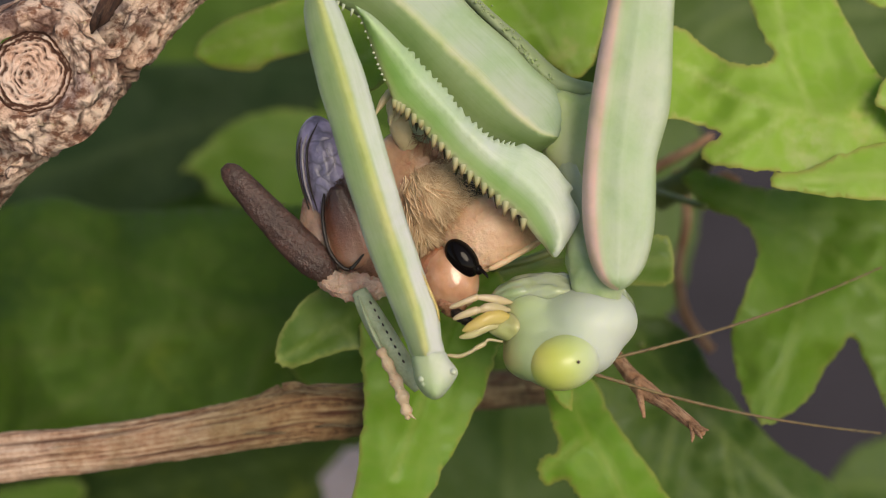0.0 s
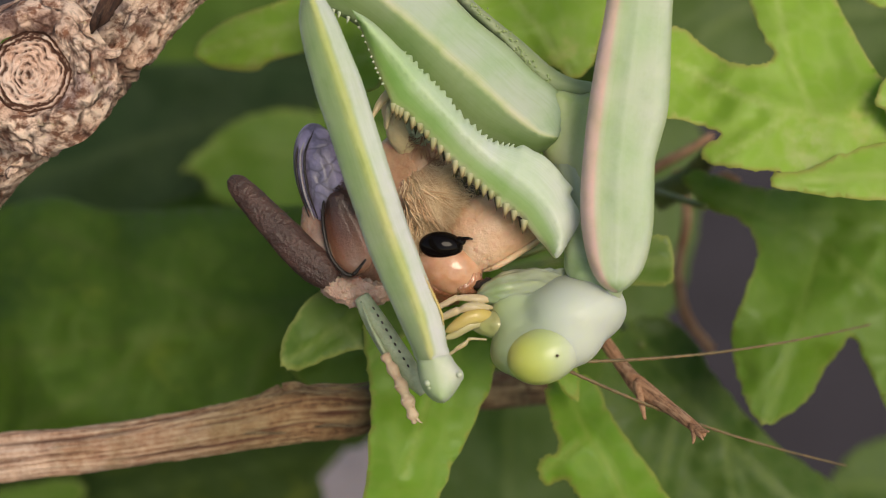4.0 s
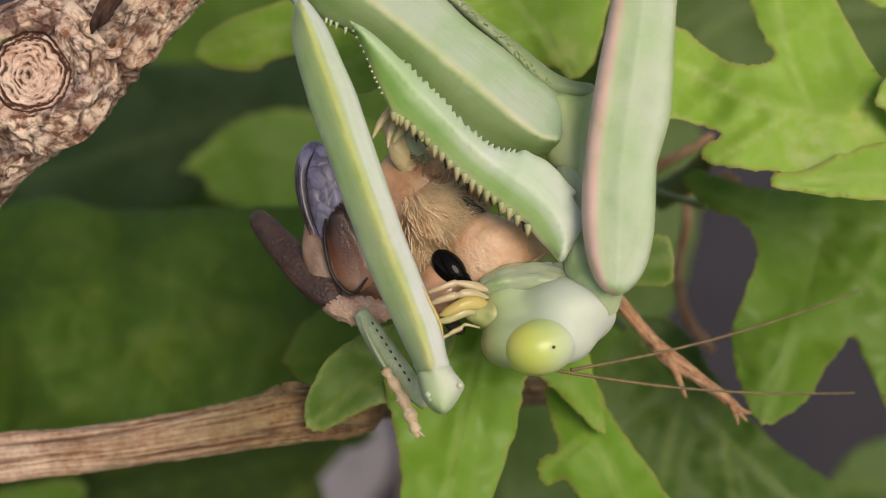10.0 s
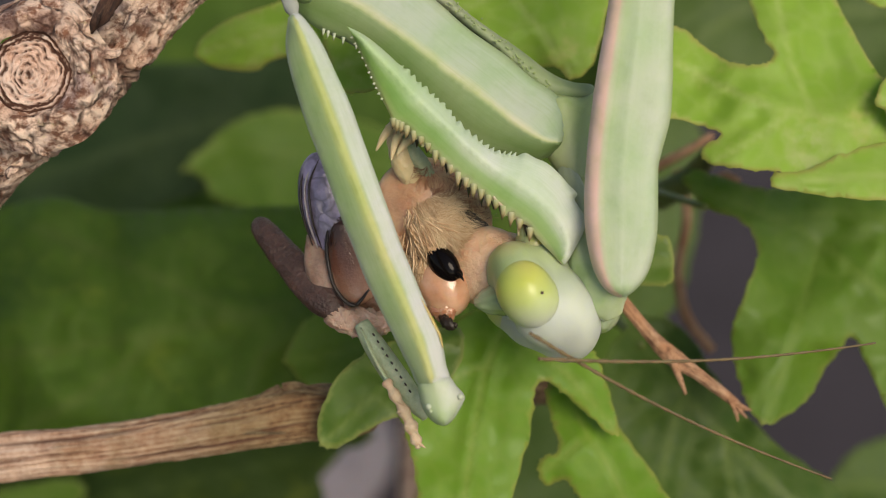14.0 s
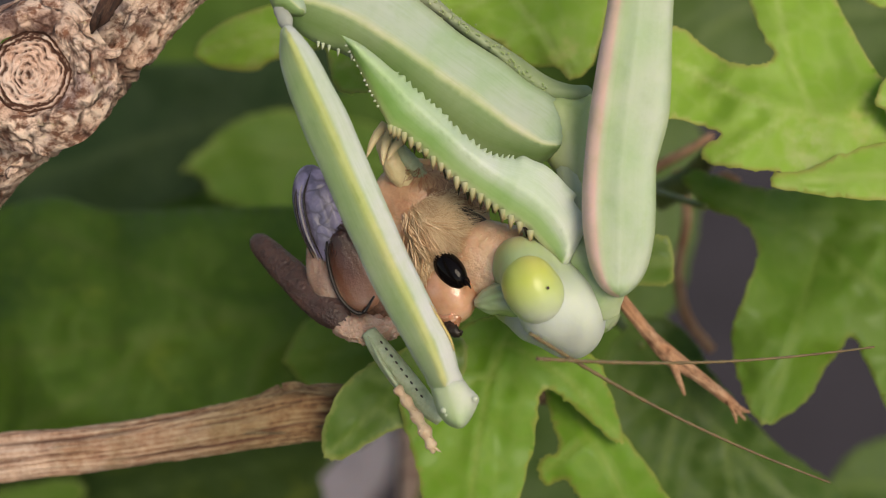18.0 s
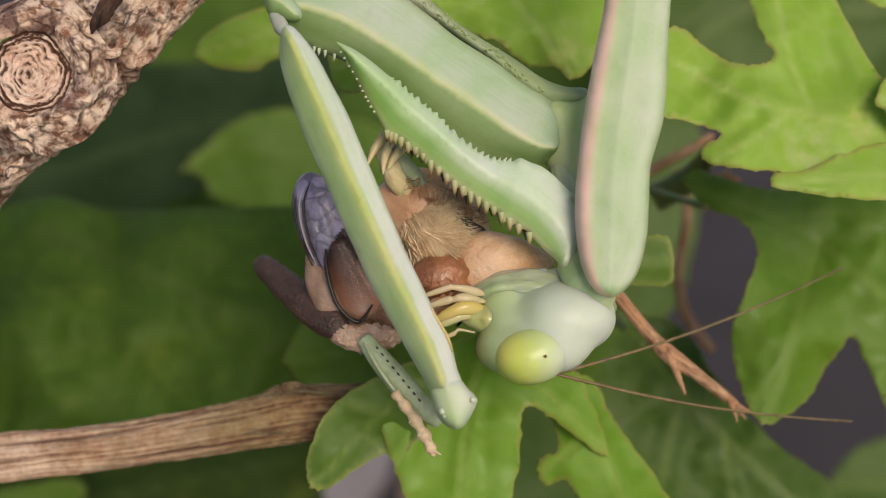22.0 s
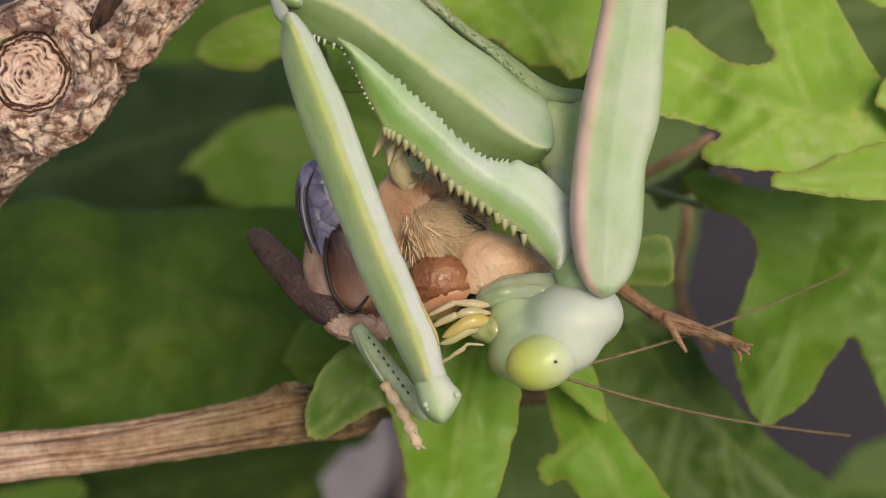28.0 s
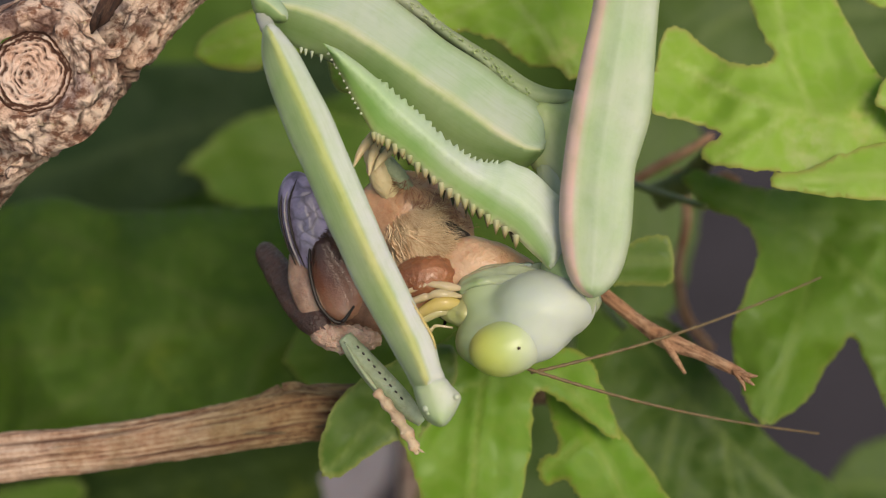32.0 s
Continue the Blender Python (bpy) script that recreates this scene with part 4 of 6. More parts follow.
leaf([(344, 98), (358, 66), (410, 32), (480, 8), (560, -20), (660, -30), (640, 60), (540, 92), (480, 108), (450, 126), (380, 120)],
     86, LEAF_LIGHT, "rounded yellow-green leaf", wave=1.6, seed=11, serrate=0.2, veins=[[(640, 0), (500, 50), (360, 92)]])
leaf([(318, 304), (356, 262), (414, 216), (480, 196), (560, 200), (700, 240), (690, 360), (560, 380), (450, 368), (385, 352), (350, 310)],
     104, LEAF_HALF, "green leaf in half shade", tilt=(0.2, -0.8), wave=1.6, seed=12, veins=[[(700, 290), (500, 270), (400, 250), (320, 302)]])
# Bush shade is painted as dark green; the yellow mottles are the leaf's own.
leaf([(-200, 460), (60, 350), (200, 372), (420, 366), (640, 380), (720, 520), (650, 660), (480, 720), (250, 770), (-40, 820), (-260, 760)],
     99.9, LEAF_DIM, "large leaf with yellow mottles, shade in its dark green", tilt=(0.2, -1.3), cup=3.0, wave=3.0, seed=13, cell=12, serrate=0.5, veins=[[(720, 480), (420, 560), (100, 620), (-200, 640)], [(420, 560), (250, 480), (60, 400)], [(280, 590), (180, 680), (40, 760)], [(540, 530), (460, 640), (440, 710)]], vein_w=8)
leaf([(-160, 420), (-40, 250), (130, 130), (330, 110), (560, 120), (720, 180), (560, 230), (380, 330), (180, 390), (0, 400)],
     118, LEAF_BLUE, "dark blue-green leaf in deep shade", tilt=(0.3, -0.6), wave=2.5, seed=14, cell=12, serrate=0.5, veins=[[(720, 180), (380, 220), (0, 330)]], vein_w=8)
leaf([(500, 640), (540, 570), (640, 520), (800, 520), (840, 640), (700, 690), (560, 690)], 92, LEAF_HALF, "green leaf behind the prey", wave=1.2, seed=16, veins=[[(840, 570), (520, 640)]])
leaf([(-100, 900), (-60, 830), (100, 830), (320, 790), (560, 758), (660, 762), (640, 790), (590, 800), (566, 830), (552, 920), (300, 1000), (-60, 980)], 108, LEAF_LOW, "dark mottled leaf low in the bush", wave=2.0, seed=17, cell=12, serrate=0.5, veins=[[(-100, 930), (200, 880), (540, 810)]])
leaf([(-60, 900), (0, 866), (60, 856), (128, 846), (150, 872), (110, 910), (20, 960)], 100, LEAF_HALF, "blurred bright green leaf", wave=1.0, seed=29, veins=[[(-60, 920), (150, 850)]])
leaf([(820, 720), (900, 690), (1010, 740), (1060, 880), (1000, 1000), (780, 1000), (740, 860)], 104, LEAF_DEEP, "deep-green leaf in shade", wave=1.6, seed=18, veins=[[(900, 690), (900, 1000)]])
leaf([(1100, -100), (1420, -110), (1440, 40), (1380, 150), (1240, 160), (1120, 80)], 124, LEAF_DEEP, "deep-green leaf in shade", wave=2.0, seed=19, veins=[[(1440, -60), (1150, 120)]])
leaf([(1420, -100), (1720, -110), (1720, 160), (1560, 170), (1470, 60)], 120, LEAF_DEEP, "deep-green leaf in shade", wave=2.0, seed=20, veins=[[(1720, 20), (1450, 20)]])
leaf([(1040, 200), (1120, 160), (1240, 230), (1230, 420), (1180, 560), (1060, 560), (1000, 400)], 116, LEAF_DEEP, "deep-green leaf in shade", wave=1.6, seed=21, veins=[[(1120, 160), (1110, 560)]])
leaf([(560, 180), (760, 120), (1000, 200), (1040, 420), (960, 620), (760, 640), (600, 480)], 114, LEAF_DIM, "dark leaf behind the insects", wave=2.0, seed=22, cell=12, veins=[[(760, 120), (800, 640)]])
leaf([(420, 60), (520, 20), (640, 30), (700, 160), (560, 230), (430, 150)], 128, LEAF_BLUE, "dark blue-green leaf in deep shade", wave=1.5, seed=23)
leaf([(-60, 200), (180, 20), (340, -60), (560, -80), (560, 60), (420, 140), (250, 260)], 138, LEAF_DIM, "dark leaf behind the branch", wave=2.0, seed=24, cell=12)
leaf([(-240, 60), (200, 40), (560, 60), (720, 300), (700, 640), (520, 780), (100, 830), (-240, 800)], 150, LEAF_DIM, "dark leaf deep in the bush", wave=2.0, seed=26, cell=24, serrate=0.5, veins=[[(720, 400), (-200, 420)]])
leaf([(620, -60), (1100, -40), (1140, 200), (1120, 620), (1000, 900), (760, 900), (700, 700), (640, 300)], 156, LEAF_DIM, "dark leaf deep in the bush", wave=2.0, seed=27, cell=24, serrate=0.5, veins=[[(880, -50), (880, 880)]])
leaf([(-200, 760), (200, 740), (600, 750), (560, 860), (500, 1000), (-200, 1000)], 146, LEAF_DIM, "dark leaf deep in the bush", wave=2.0, seed=28, cell=24, serrate=0.5, veins=[[(-180, 880), (540, 850)]])
# the shoot under the insects, which they push as they struggle
shoot = thing("leafy_twig", P(1040, 600, 84), "bare red-brown twig with one lobed green leaf", "twig")
rocking_leaf = part("leaf", leaf_mesh("leaf", [(722, 838), (702, 790), (690, 730), (700, 680), (760, 640), (860, 590), (960, 630), (1036, 650), (1062, 700), (1097, 790), (1080, 797), (1010, 748), (962, 718), (942, 732), (938, 830), (900, 1020), (890, 1130), (790, 1130), (760, 1000), (742, 900)],
                    75.5, tilt=(0.1, -0.7), wave=1.2, seed=25, veins=[[(900, 570), (850, 720), (830, 1010)], [(850, 700), (780, 740), (725, 820)], [(880, 640), (980, 690), (1085, 785)]]), LEAF_MID, shoot, "lobed green leaf pressed by the insects", P(750, 760, 75.5))
# Side lobe kept apart so that its shade is a darker leaf colour.
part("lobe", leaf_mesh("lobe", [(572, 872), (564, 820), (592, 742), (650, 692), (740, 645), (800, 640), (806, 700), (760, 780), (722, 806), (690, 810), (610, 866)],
                    75.0, tilt=(0.1, -0.5), wave=1.4, seed=35, rim=8, veins=[[(800, 660), (700, 730), (580, 860)], [(700, 730), (640, 720)], [(660, 770), (700, 800)]]), LEAF_SHADE, rocking_leaf, "side lobe with a pale rim, shade in its darker green")
stalk(rocking_leaf, (890, 600, 77), (1050, 470, 79), 7, 9, STEM)
twig = part("twig", limb("twig", [(1040, 455, 77.5, 11, 11), (1100, 530, 77.5, 11.5, 11), (1150, 590, 77.5, 12, 11), (1188, 628, 77.5, 16, 14), (1240, 664, 77.5, 11, 10), (1290, 702, 77.5, 9, 8), (1312, 720, 77.5, 5, 5)], 60, 18, 1.0, *plates(9, 1.8, 0.06)), TWIG, shoot, "bare red-brown twig with a broken end", P(1085, 510, 77.5))
part("twig_spur", limb("twig_spur", [(1182, 620, 77.2, 8, 7), (1200, 660, 77.0, 6, 6), (1214, 696, 77.0, 2.5, 2.5)], 20, 8), TWIG, twig)
for x_, y_, r_ in ((1330, 724, 4), (1322, 738, 3.4), (1306, 744, 3)):
    part("twig_spur", limb("twig_spur", [(1290, 704, 77.3, r_, r_), ((1300 + x_) / 2, (714 + y_) / 2, 77.1, r_ * 1.1, r_ * 1.1), (x_, y_, 77.0, 1.4, 1.4)], 12, 8, 1.0, rough(9, 0.25)), TWIG, twig, "splintered tip")

# thin stalks in the shade
part("stalk", limb("stalk", [(1120, 322, 98, 9, 9), (1170, 292, 98, 9, 9), (1215, 268, 98, 8, 8), (1260, 240, 99, 6, 6)], 16, 8), TWIG, bush, "thin red-brown leaf stalk")
part("stalk", limb("stalk", [(1200, 300, 104, 9, 9), (1216, 380, 104, 9, 9), (1200, 480, 105, 9, 9), (1215, 560, 106, 10, 9), (1260, 620, 106, 9, 9)], 16, 8), TWIG, bush, "thin red-brown leaf stalk")
part("stalk", limb("stalk", [(1160, 350, 99, 26, 22), (1200, 330, 98, 24, 22), (1235, 300, 96, 20, 18), (1262, 262, 92, 14, 12)], 16, 8), STEM, bush, "pale green leaf stalk")
part("bud", limb("bud", [(1262, 314, 90, 4, 4), (1285, 316, 90, 12, 9), (1310, 322, 90, 6, 5)], 16, 6), TWIG, bush, "small orange bud scale")

# ---- the mantis ----
mantis = thing("praying_mantis", P(1085, 480, 66), "pale green praying mantis feeding head down on its prey", "mantis")
shield = part("thorax_shield", plate("thorax_shield", [(1110, -440), (1165, -446), (1205, -430), (1208, -250), (1195, -120), (1186, 0), (1181, 80), (1178, 160), (1172, 215), (1158, 265), (1149, 300), (1147, 360), (1143, 420), (1130, 475), (1110, 508), (1082, 527), (1058, 520), (1040, 500), (1026, 465), (1017, 410), (1016, 350), (1022, 280), (1032, 200), (1048, 110), (1066, 20), (1078, -80), (1092, -250)],
              [(1160, -430), (1140, -120), (1120, 60), (1100, 200), (1085, 320), (1082, 420), (1078, 512)], 65.6, 1.0, "flat", 9, 1), SKIN_SHIELD, mantis, "pale green shield with a pink edge", P(1080, 500, 65))
part("neck", limb("neck", [(976, 226, 70.6, 8, 8), (986, 280, 69.8, 14, 12), (998, 335, 69, 20, 16), (1012, 400, 68.4, 27, 24), (1022, 455, 68, 36, 28), (1036, 500, 67.6, 44, 32), (1050, 535, 67.4, 40, 30), (1062, 562, 67.4, 18, 14)], 40, 12, 1.0, lambda u, v: 1 + 0.035 * math.sin(u * 44 + 2 * math.sin(6.28 * v)) + 0.16 * noise.noise(Vector((u * 5, math.cos(6.28 * v) * 1.6, math.sin(6.28 * v) * 1.6))) + 0.06 * noise.noise(Vector((u * 16, math.cos(6.28 * v) * 4, math.sin(6.28 * v) * 4)))), SKIN_NECK, shield, "soft ribbed pale neck")

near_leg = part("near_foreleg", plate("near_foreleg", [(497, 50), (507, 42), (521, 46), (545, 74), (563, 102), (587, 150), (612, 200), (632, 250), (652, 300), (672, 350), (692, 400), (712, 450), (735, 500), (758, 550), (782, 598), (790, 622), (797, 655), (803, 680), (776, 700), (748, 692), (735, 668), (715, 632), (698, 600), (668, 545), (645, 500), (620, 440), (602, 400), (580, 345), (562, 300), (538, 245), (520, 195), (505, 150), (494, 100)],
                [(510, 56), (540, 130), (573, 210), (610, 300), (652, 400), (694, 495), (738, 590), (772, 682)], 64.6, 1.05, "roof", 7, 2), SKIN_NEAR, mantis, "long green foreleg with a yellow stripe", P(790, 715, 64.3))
part("knee", plate("knee", [(746, 690), (774, 676), (801, 674), (815, 690), (831, 708), (828, 724), (812, 752), (796, 763), (776, 756), (760, 738), (752, 716)], [(776, 684), (786, 715), (794, 752)], 64.7, 0.95, "round", 6, 3), SKIN_KNEE, near_leg, "knobbed pale green knee")
for x_, y_, r_ in ((824, 711, 6), (769, 730, 6), (773, 738, 4)):
    part("knee_knob", ball("knee_knob", (x_, y_), 64.0, r_, r_, r_, 0, 14, 10), TOOTH_PALE, near_leg)
part("leg_edge", limb("leg_edge", [(748, 538, 64.5, 1, 4), (765, 568, 64.5, 2.4, 6), (783, 602, 64.5, 2.4, 6), (790, 625, 64.5, 1, 4)], 14, 6), PALP_ORANGE, near_leg, "orange-brown rim")

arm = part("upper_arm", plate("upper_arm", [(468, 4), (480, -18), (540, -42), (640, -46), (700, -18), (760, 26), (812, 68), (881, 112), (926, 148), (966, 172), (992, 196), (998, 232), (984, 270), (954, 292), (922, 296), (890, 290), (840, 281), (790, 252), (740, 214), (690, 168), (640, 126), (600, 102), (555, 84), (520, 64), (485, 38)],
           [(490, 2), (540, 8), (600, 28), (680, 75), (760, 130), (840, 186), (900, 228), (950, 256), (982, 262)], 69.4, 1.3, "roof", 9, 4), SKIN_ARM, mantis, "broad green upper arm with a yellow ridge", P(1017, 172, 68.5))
part("arm_crest", plate("arm_crest", [(690, -64), (760, -4), (800, 32), (850, 66), (905, 100), (960, 138), (1000, 153), (1034, 156), (1042, 172), (1030, 186), (1000, 190), (966, 190), (935, 168), (880, 116), (820, 74), (760, 30), (690, -14)],
     [(695, -38), (780, 24), (860, 88), (940, 152), (1030, 172)], 70.2, 0.7, "round", 8, 5), SKIN_CREST, arm, "darker granulated crest")
part("arm_joint", limb("arm_joint", [(486, -2, 66.8, 6, 5), (488, 14, 66.5, 12, 10), (493, 32, 66.2, 14, 11), (499, 48, 65.9, 12, 10), (504, 60, 65.5, 6, 6)], 30, 8, 1.0, lambda u, v: 1 + 0.06 * math.sin(u * 20) + 0.05 * noise.noise(Vector((u * 7, math.cos(6.2832 * v) * 2, math.sin(6.2832 * v) * 2)))), SKIN_JOINT, arm, "greyish-white elbow joint")
part("arm_cap", plate("arm_cap", [(466, -14), (476, -24), (496, -22), (520, -4), (534, 18), (530, 34), (512, 36), (492, 26), (474, 18)], [(474, -10), (500, 2), (526, 24)], 66.4, 0.7, "round", 6, 12), SKIN_ARM, arm, "green end cap of the arm")
part("shoulder", plate("shoulder", [(948, 192), (975, 174), (1010, 178), (1040, 172), (1046, 240), (1042, 320), (1030, 372), (1010, 356), (988, 322), (966, 296), (952, 266), (944, 226)], [(985, 184), (998, 260), (1024, 350)], 69.9, 0.9, "round", 8, 6), SKIN_SHOULDER, arm, "soft yellowish shoulder")


def grains():
    """Low pale beads sprinkled along the crest."""
    rnd, bm = random.Random(5), bmesh.new()
    for i in range(120):
        f = rnd.random()
        x, y = 700 + 260 * f, -40 + 205 * f + rnd.gauss(0, 7)
        r = rnd.uniform(1.2, 2.6) * K * 0.0695
        bmesh.ops.create_icosphere(bm, subdivisions=1, radius=r, matrix=Matrix.Translation(P(x, y, 69.45)))
    bm.loops.layers.uv.new("UVMap")
    return bm


part("granulation", grains(), SKIN_PLAIN, arm, "pale grains on the crest")["kind"] = "stuff"

def saw_edge(rows, n, high, seed):
    """The blunt irregular teeth along the upper margin of the blade."""
    rnd, out = random.Random(seed), []
    c = spline(rows, 20)
    for k in range(n):
        x, y = c[min(len(c) - 1, max(0, int((k + rnd.uniform(-0.35, 0.35)) * (len(c) - 1) / (n - 1))))]
        h = high * rnd.uniform(0.6, 1.3) if k % 2 else -high * 0.3
        out.append((x + h * 0.45, y - h * 0.9))
    return out


spined = part("spined_foreleg", plate("spined_foreleg", [(593, 73), (627, 88), (661, 112)] + saw_edge([(689, 133), (717, 158), (745, 182), (773, 204), (798, 231), (830, 257), (857, 276), (883, 283), (906, 285)], 41, 5.0, 2) + [(920, 280), (939, 288), (960, 296), (983, 314), (1000, 332), (1016, 347), (1012, 357), (1020, 370), (1030, 384), (1034, 402), (1027, 424), (1016, 448), (1004, 470), (994, 472), (978, 456), (960, 440), (944, 424)] + saw_edge([(926, 408), (898, 390), (865, 368), (832, 346), (798, 322), (764, 293), (732, 266), (702, 246), (678, 234)], 33, -7.0, 5) + [(661, 197), (645, 169), (628, 136), (608, 98)],
              [(607, 83), (675, 145), (721, 190), (777, 238), (833, 285), (888, 322), (942, 354), (982, 389), (1004, 430), (1002, 464)], 67.2, 0.75, "roof", 7, 7), SKIN_SPINED, mantis, "pale green foreleg edged with spines", P(925, 283, 66.3))


def edge_spines(rows, n, length, wide, lean, d, jitter=0.25, seed=1):
    rnd, out = random.Random(seed), []
    c = spline(rows, 12)
    for f in np.linspace(0, len(c) - 1, n):
        x, y = c[int(f)]
        l = length * (1 + rnd.uniform(-jitter, jitter))
        a, b = P(x, y, d), P(x + lean[0] * l, y + lean[1] * l, d - 0.1)
        out.append(spikes([(a, b, wide * K * d / 1000)]))
    return out


for me_ in edge_spines([(684, 232), (702, 240), (732, 260), (764, 287), (798, 316), (832, 340), (865, 362), (898, 384), (936, 412)], 20, 23, 7, (-0.02, 0.99), 67.15, 0.3, 3):
    part("spine", me_, TOOTH_TAN, spined)
for me_ in edge_spines([(696, 232), (748, 268), (815, 322), (882, 368), (928, 402)], 14, 33, 7, (0.10, 0.99), 67.9, 0.3, 4):
    part("spine", me_, TOOTH, spined)
for me_ in edge_spines([(604, 92), (628, 134), (646, 169), (662, 198)], 11, 4, 2.6, (-0.92, 0.3), 67.2, 0.3, 6):
    part("spine", me_, TOOTH_PALE, spined)
for me_ in edge_spines([(556, 80), (584, 90), (640, 112)], 6, 11, 3.6, (-0.1, 0.99), 69.2, 0.3, 5):
    part("spine", me_, TOOTH_PALE, arm)
# head: built level, eye towards the viewer, mouth to one side
HEAD_AT = P(956, 622, 64.6)
EYE_OFF = Vector((-20, 0, -46))


def head_loft(name, rows, ring=40, steps=10, squar=1.0, warp=None):
    """Rows of (x, y, z, half height, half width) in the head's own space."""
    c = spline(rows, steps)
    cs = [HEAD_AT + Vector((r[0], r[1], r[2])) * HU for r in c]
    ss, us = [], []
    for r in c:
        ang = [2 * math.pi * j / ring for j in range(ring)]
        ss.append([Vector((0, math.copysign(abs(math.cos(a)) ** squar, math.cos(a)) * max(r[3], 0.3) * HU, 0)) for a in ang])
        us.append([Vector((0, 0, math.copysign(abs(math.sin(a)) ** squar, math.sin(a)) * max(r[4], 0.3) * HU)) for a in ang])
    return tube_mesh(name, cs, ss, us, True, warp)


def fused(name, lobes, centre, k=9.0, seg=120, rings=84, relief=0.0):
    """One smooth skin over several rounded lobes of (x, y, z, rx, ry, rz), seen from their common centre."""
    lobes = np.array(lobes, float)
    f = np.linspace(0, math.pi, rings + 1)[1:-1]
    a = np.linspace(0, 2 * math.pi, seg, endpoint=False)
    d = np.stack([-np.cos(f)[:, None] + 0 * a, np.sin(f)[:, None] * np.cos(a), np.sin(f)[:, None] * np.sin(a)], -1).reshape(-1, 3)
    d = np.vstack([d, [(-1, 0, 0), (1, 0, 0)]])

    def field(r):
        p = np.array(centre) + d * r[:, None]
        q = np.sqrt((((p[:, None, :] - lobes[None, :, :3]) / lobes[None, :, 3:]) ** 2).sum(2))
        return np.exp(-k * (q - 1)).sum(1) - 1

    hi, outside = np.full(len(d), 320.0), np.ones(len(d), bool)
    for r in np.arange(320, 4, -4.0):
        outside &= field(np.full(len(d), r)) < 0
        hi = np.where(outside, r, hi)
    lo = hi - 4.5
    for _ in range(16):
        mid = (lo + hi) / 2
        v = field(mid) < 0
        hi, lo = np.where(v, mid, hi), np.where(v, lo, mid)
    if relief:
        lo = lo * np.array([1 + relief * noise.noise(Vector(q) * 3.2) for q in d])
    p = np.array(centre) + d * lo[:, None]
    verts = [HEAD_AT + Vector(q) * HU for q in p]
    faces = []
    n = rings - 1
    for i in range(n - 1):
        for j in range(seg):
            faces.append((i * seg + j, (i + 1) * seg + j, (i + 1) * seg + (j + 1) % seg, i * seg + (j + 1) % seg))
    for j in range(seg):
        faces += [(n * seg, j, (j + 1) % seg), (n * seg + 1, (n - 1) * seg + (j + 1) % seg, (n - 1) * seg + j)]
    me = bpy.data.meshes.new(name)
    me.from_pydata(verts, [], faces)
    me.uv_layers.new(name="UVMap")
    return me


head = part("head", fused("head", [(34, 56, -148, 100, 71, 124), (-50, 38, -148, 70, 60, 88), (-26, -8, -66, 66, 52, 55), (-24, 2, -222, 66, 52, 56), (-66, 74, -140, 56, 48, 60), (-66, 2, -112, 58, 50, 74), (-60, 2, -184, 56, 50, 70), (24, 16, -96, 66, 58, 66), (20, 18, -200, 62, 56, 66)], (-10, 35, -148), k=10.0, relief=0.012), SKIN_HEAD, mantis, "triangular whitish-green head", HEAD_AT + EYE_OFF * HU)


def head_eye(side):
    """A smooth bulge sunk into the side of the head."""
    off = 92 if side > 0 else 78
    g = 1.0 if side > 0 else 0.84
    return fused("eye", [(-24, -11, -148 + side * off, 61 * g, 51 * g, 58), (-2, -2, -148 + side * (off - 5), 52 * g, 50 * g, 54)], (-20, -8, -148 + side * (off - 2)), 12.0, 64, 44)


for side_ in (1, -1):
    part("eye", head_eye(side_), EYE_SKIN, head, "smooth bulging yellow-green eye", HEAD_AT + EYE_OFF * HU)
pupil = part("pupil_spot", head_loft("pupil_spot", [(-3, 0, 0, 0.5, 0.5), (-1.5, 0, 0, 2.6, 2.6), (1.5, 0, 0, 2.6, 2.6), (3, 0, 0, 0.5, 0.5)], 12, 3), PREY_LEG, head, "", HEAD_AT)
for x_, y_, z_ in ((42, -14, -148), (30, -18, -134), (30, -18, -162)):
    part("ocellus", head_loft("ocellus", [(x_ - 4, y_, z_, 1, 1), (x_ - 2, y_, z_, 3.4, 3.4), (x_ + 2, y_, z_, 3.4, 3.4), (x_ + 4, y_, z_, 1, 1)], 14, 5), TOOTH_PALE, head, "small glassy bead")
for z_ in (-130, -170):
    part("antenna_socket", head_loft("antenna_socket", [(-14, -10, z_, 3, 3), (-4, -22, z_, 13, 13), (8, -24, z_, 13, 13), (18, -14, z_, 3, 3)], 24, 6), SKIN_HEAD, head, "pale ring round the antenna")
part("clypeus", head_loft("clypeus", [(-62, 44, -130, 16, 20), (-92, 48, -118, 34, 40), (-114, 54, -112, 28, 32), (-134, 57, -106, 20, 22), (-147, 57, -102, 11, 12), (-152, 56, -100, 3, 3)], 36, 8, 1.0, lambda u, v: 1 + 0.09 * noise.noise(Vector((u * 6, math.cos(6.2832 * v) * 2, math.sin(6.2832 * v) * 2)))), CLYPEUS, head, "moist yellowish mouth shield")


def wet_folds(u, v):
    p = Vector((u * 5, math.cos(6.2832 * v) * 2.2, math.sin(6.2832 * v) * 2.2))
    return 1 + 0.16 * noise.noise(p) + 0.12 * noise.noise(p * 2.6) + 0.05 * noise.noise(p * 6) + 0.015 * math.sin(u * 34 + 3 * v)


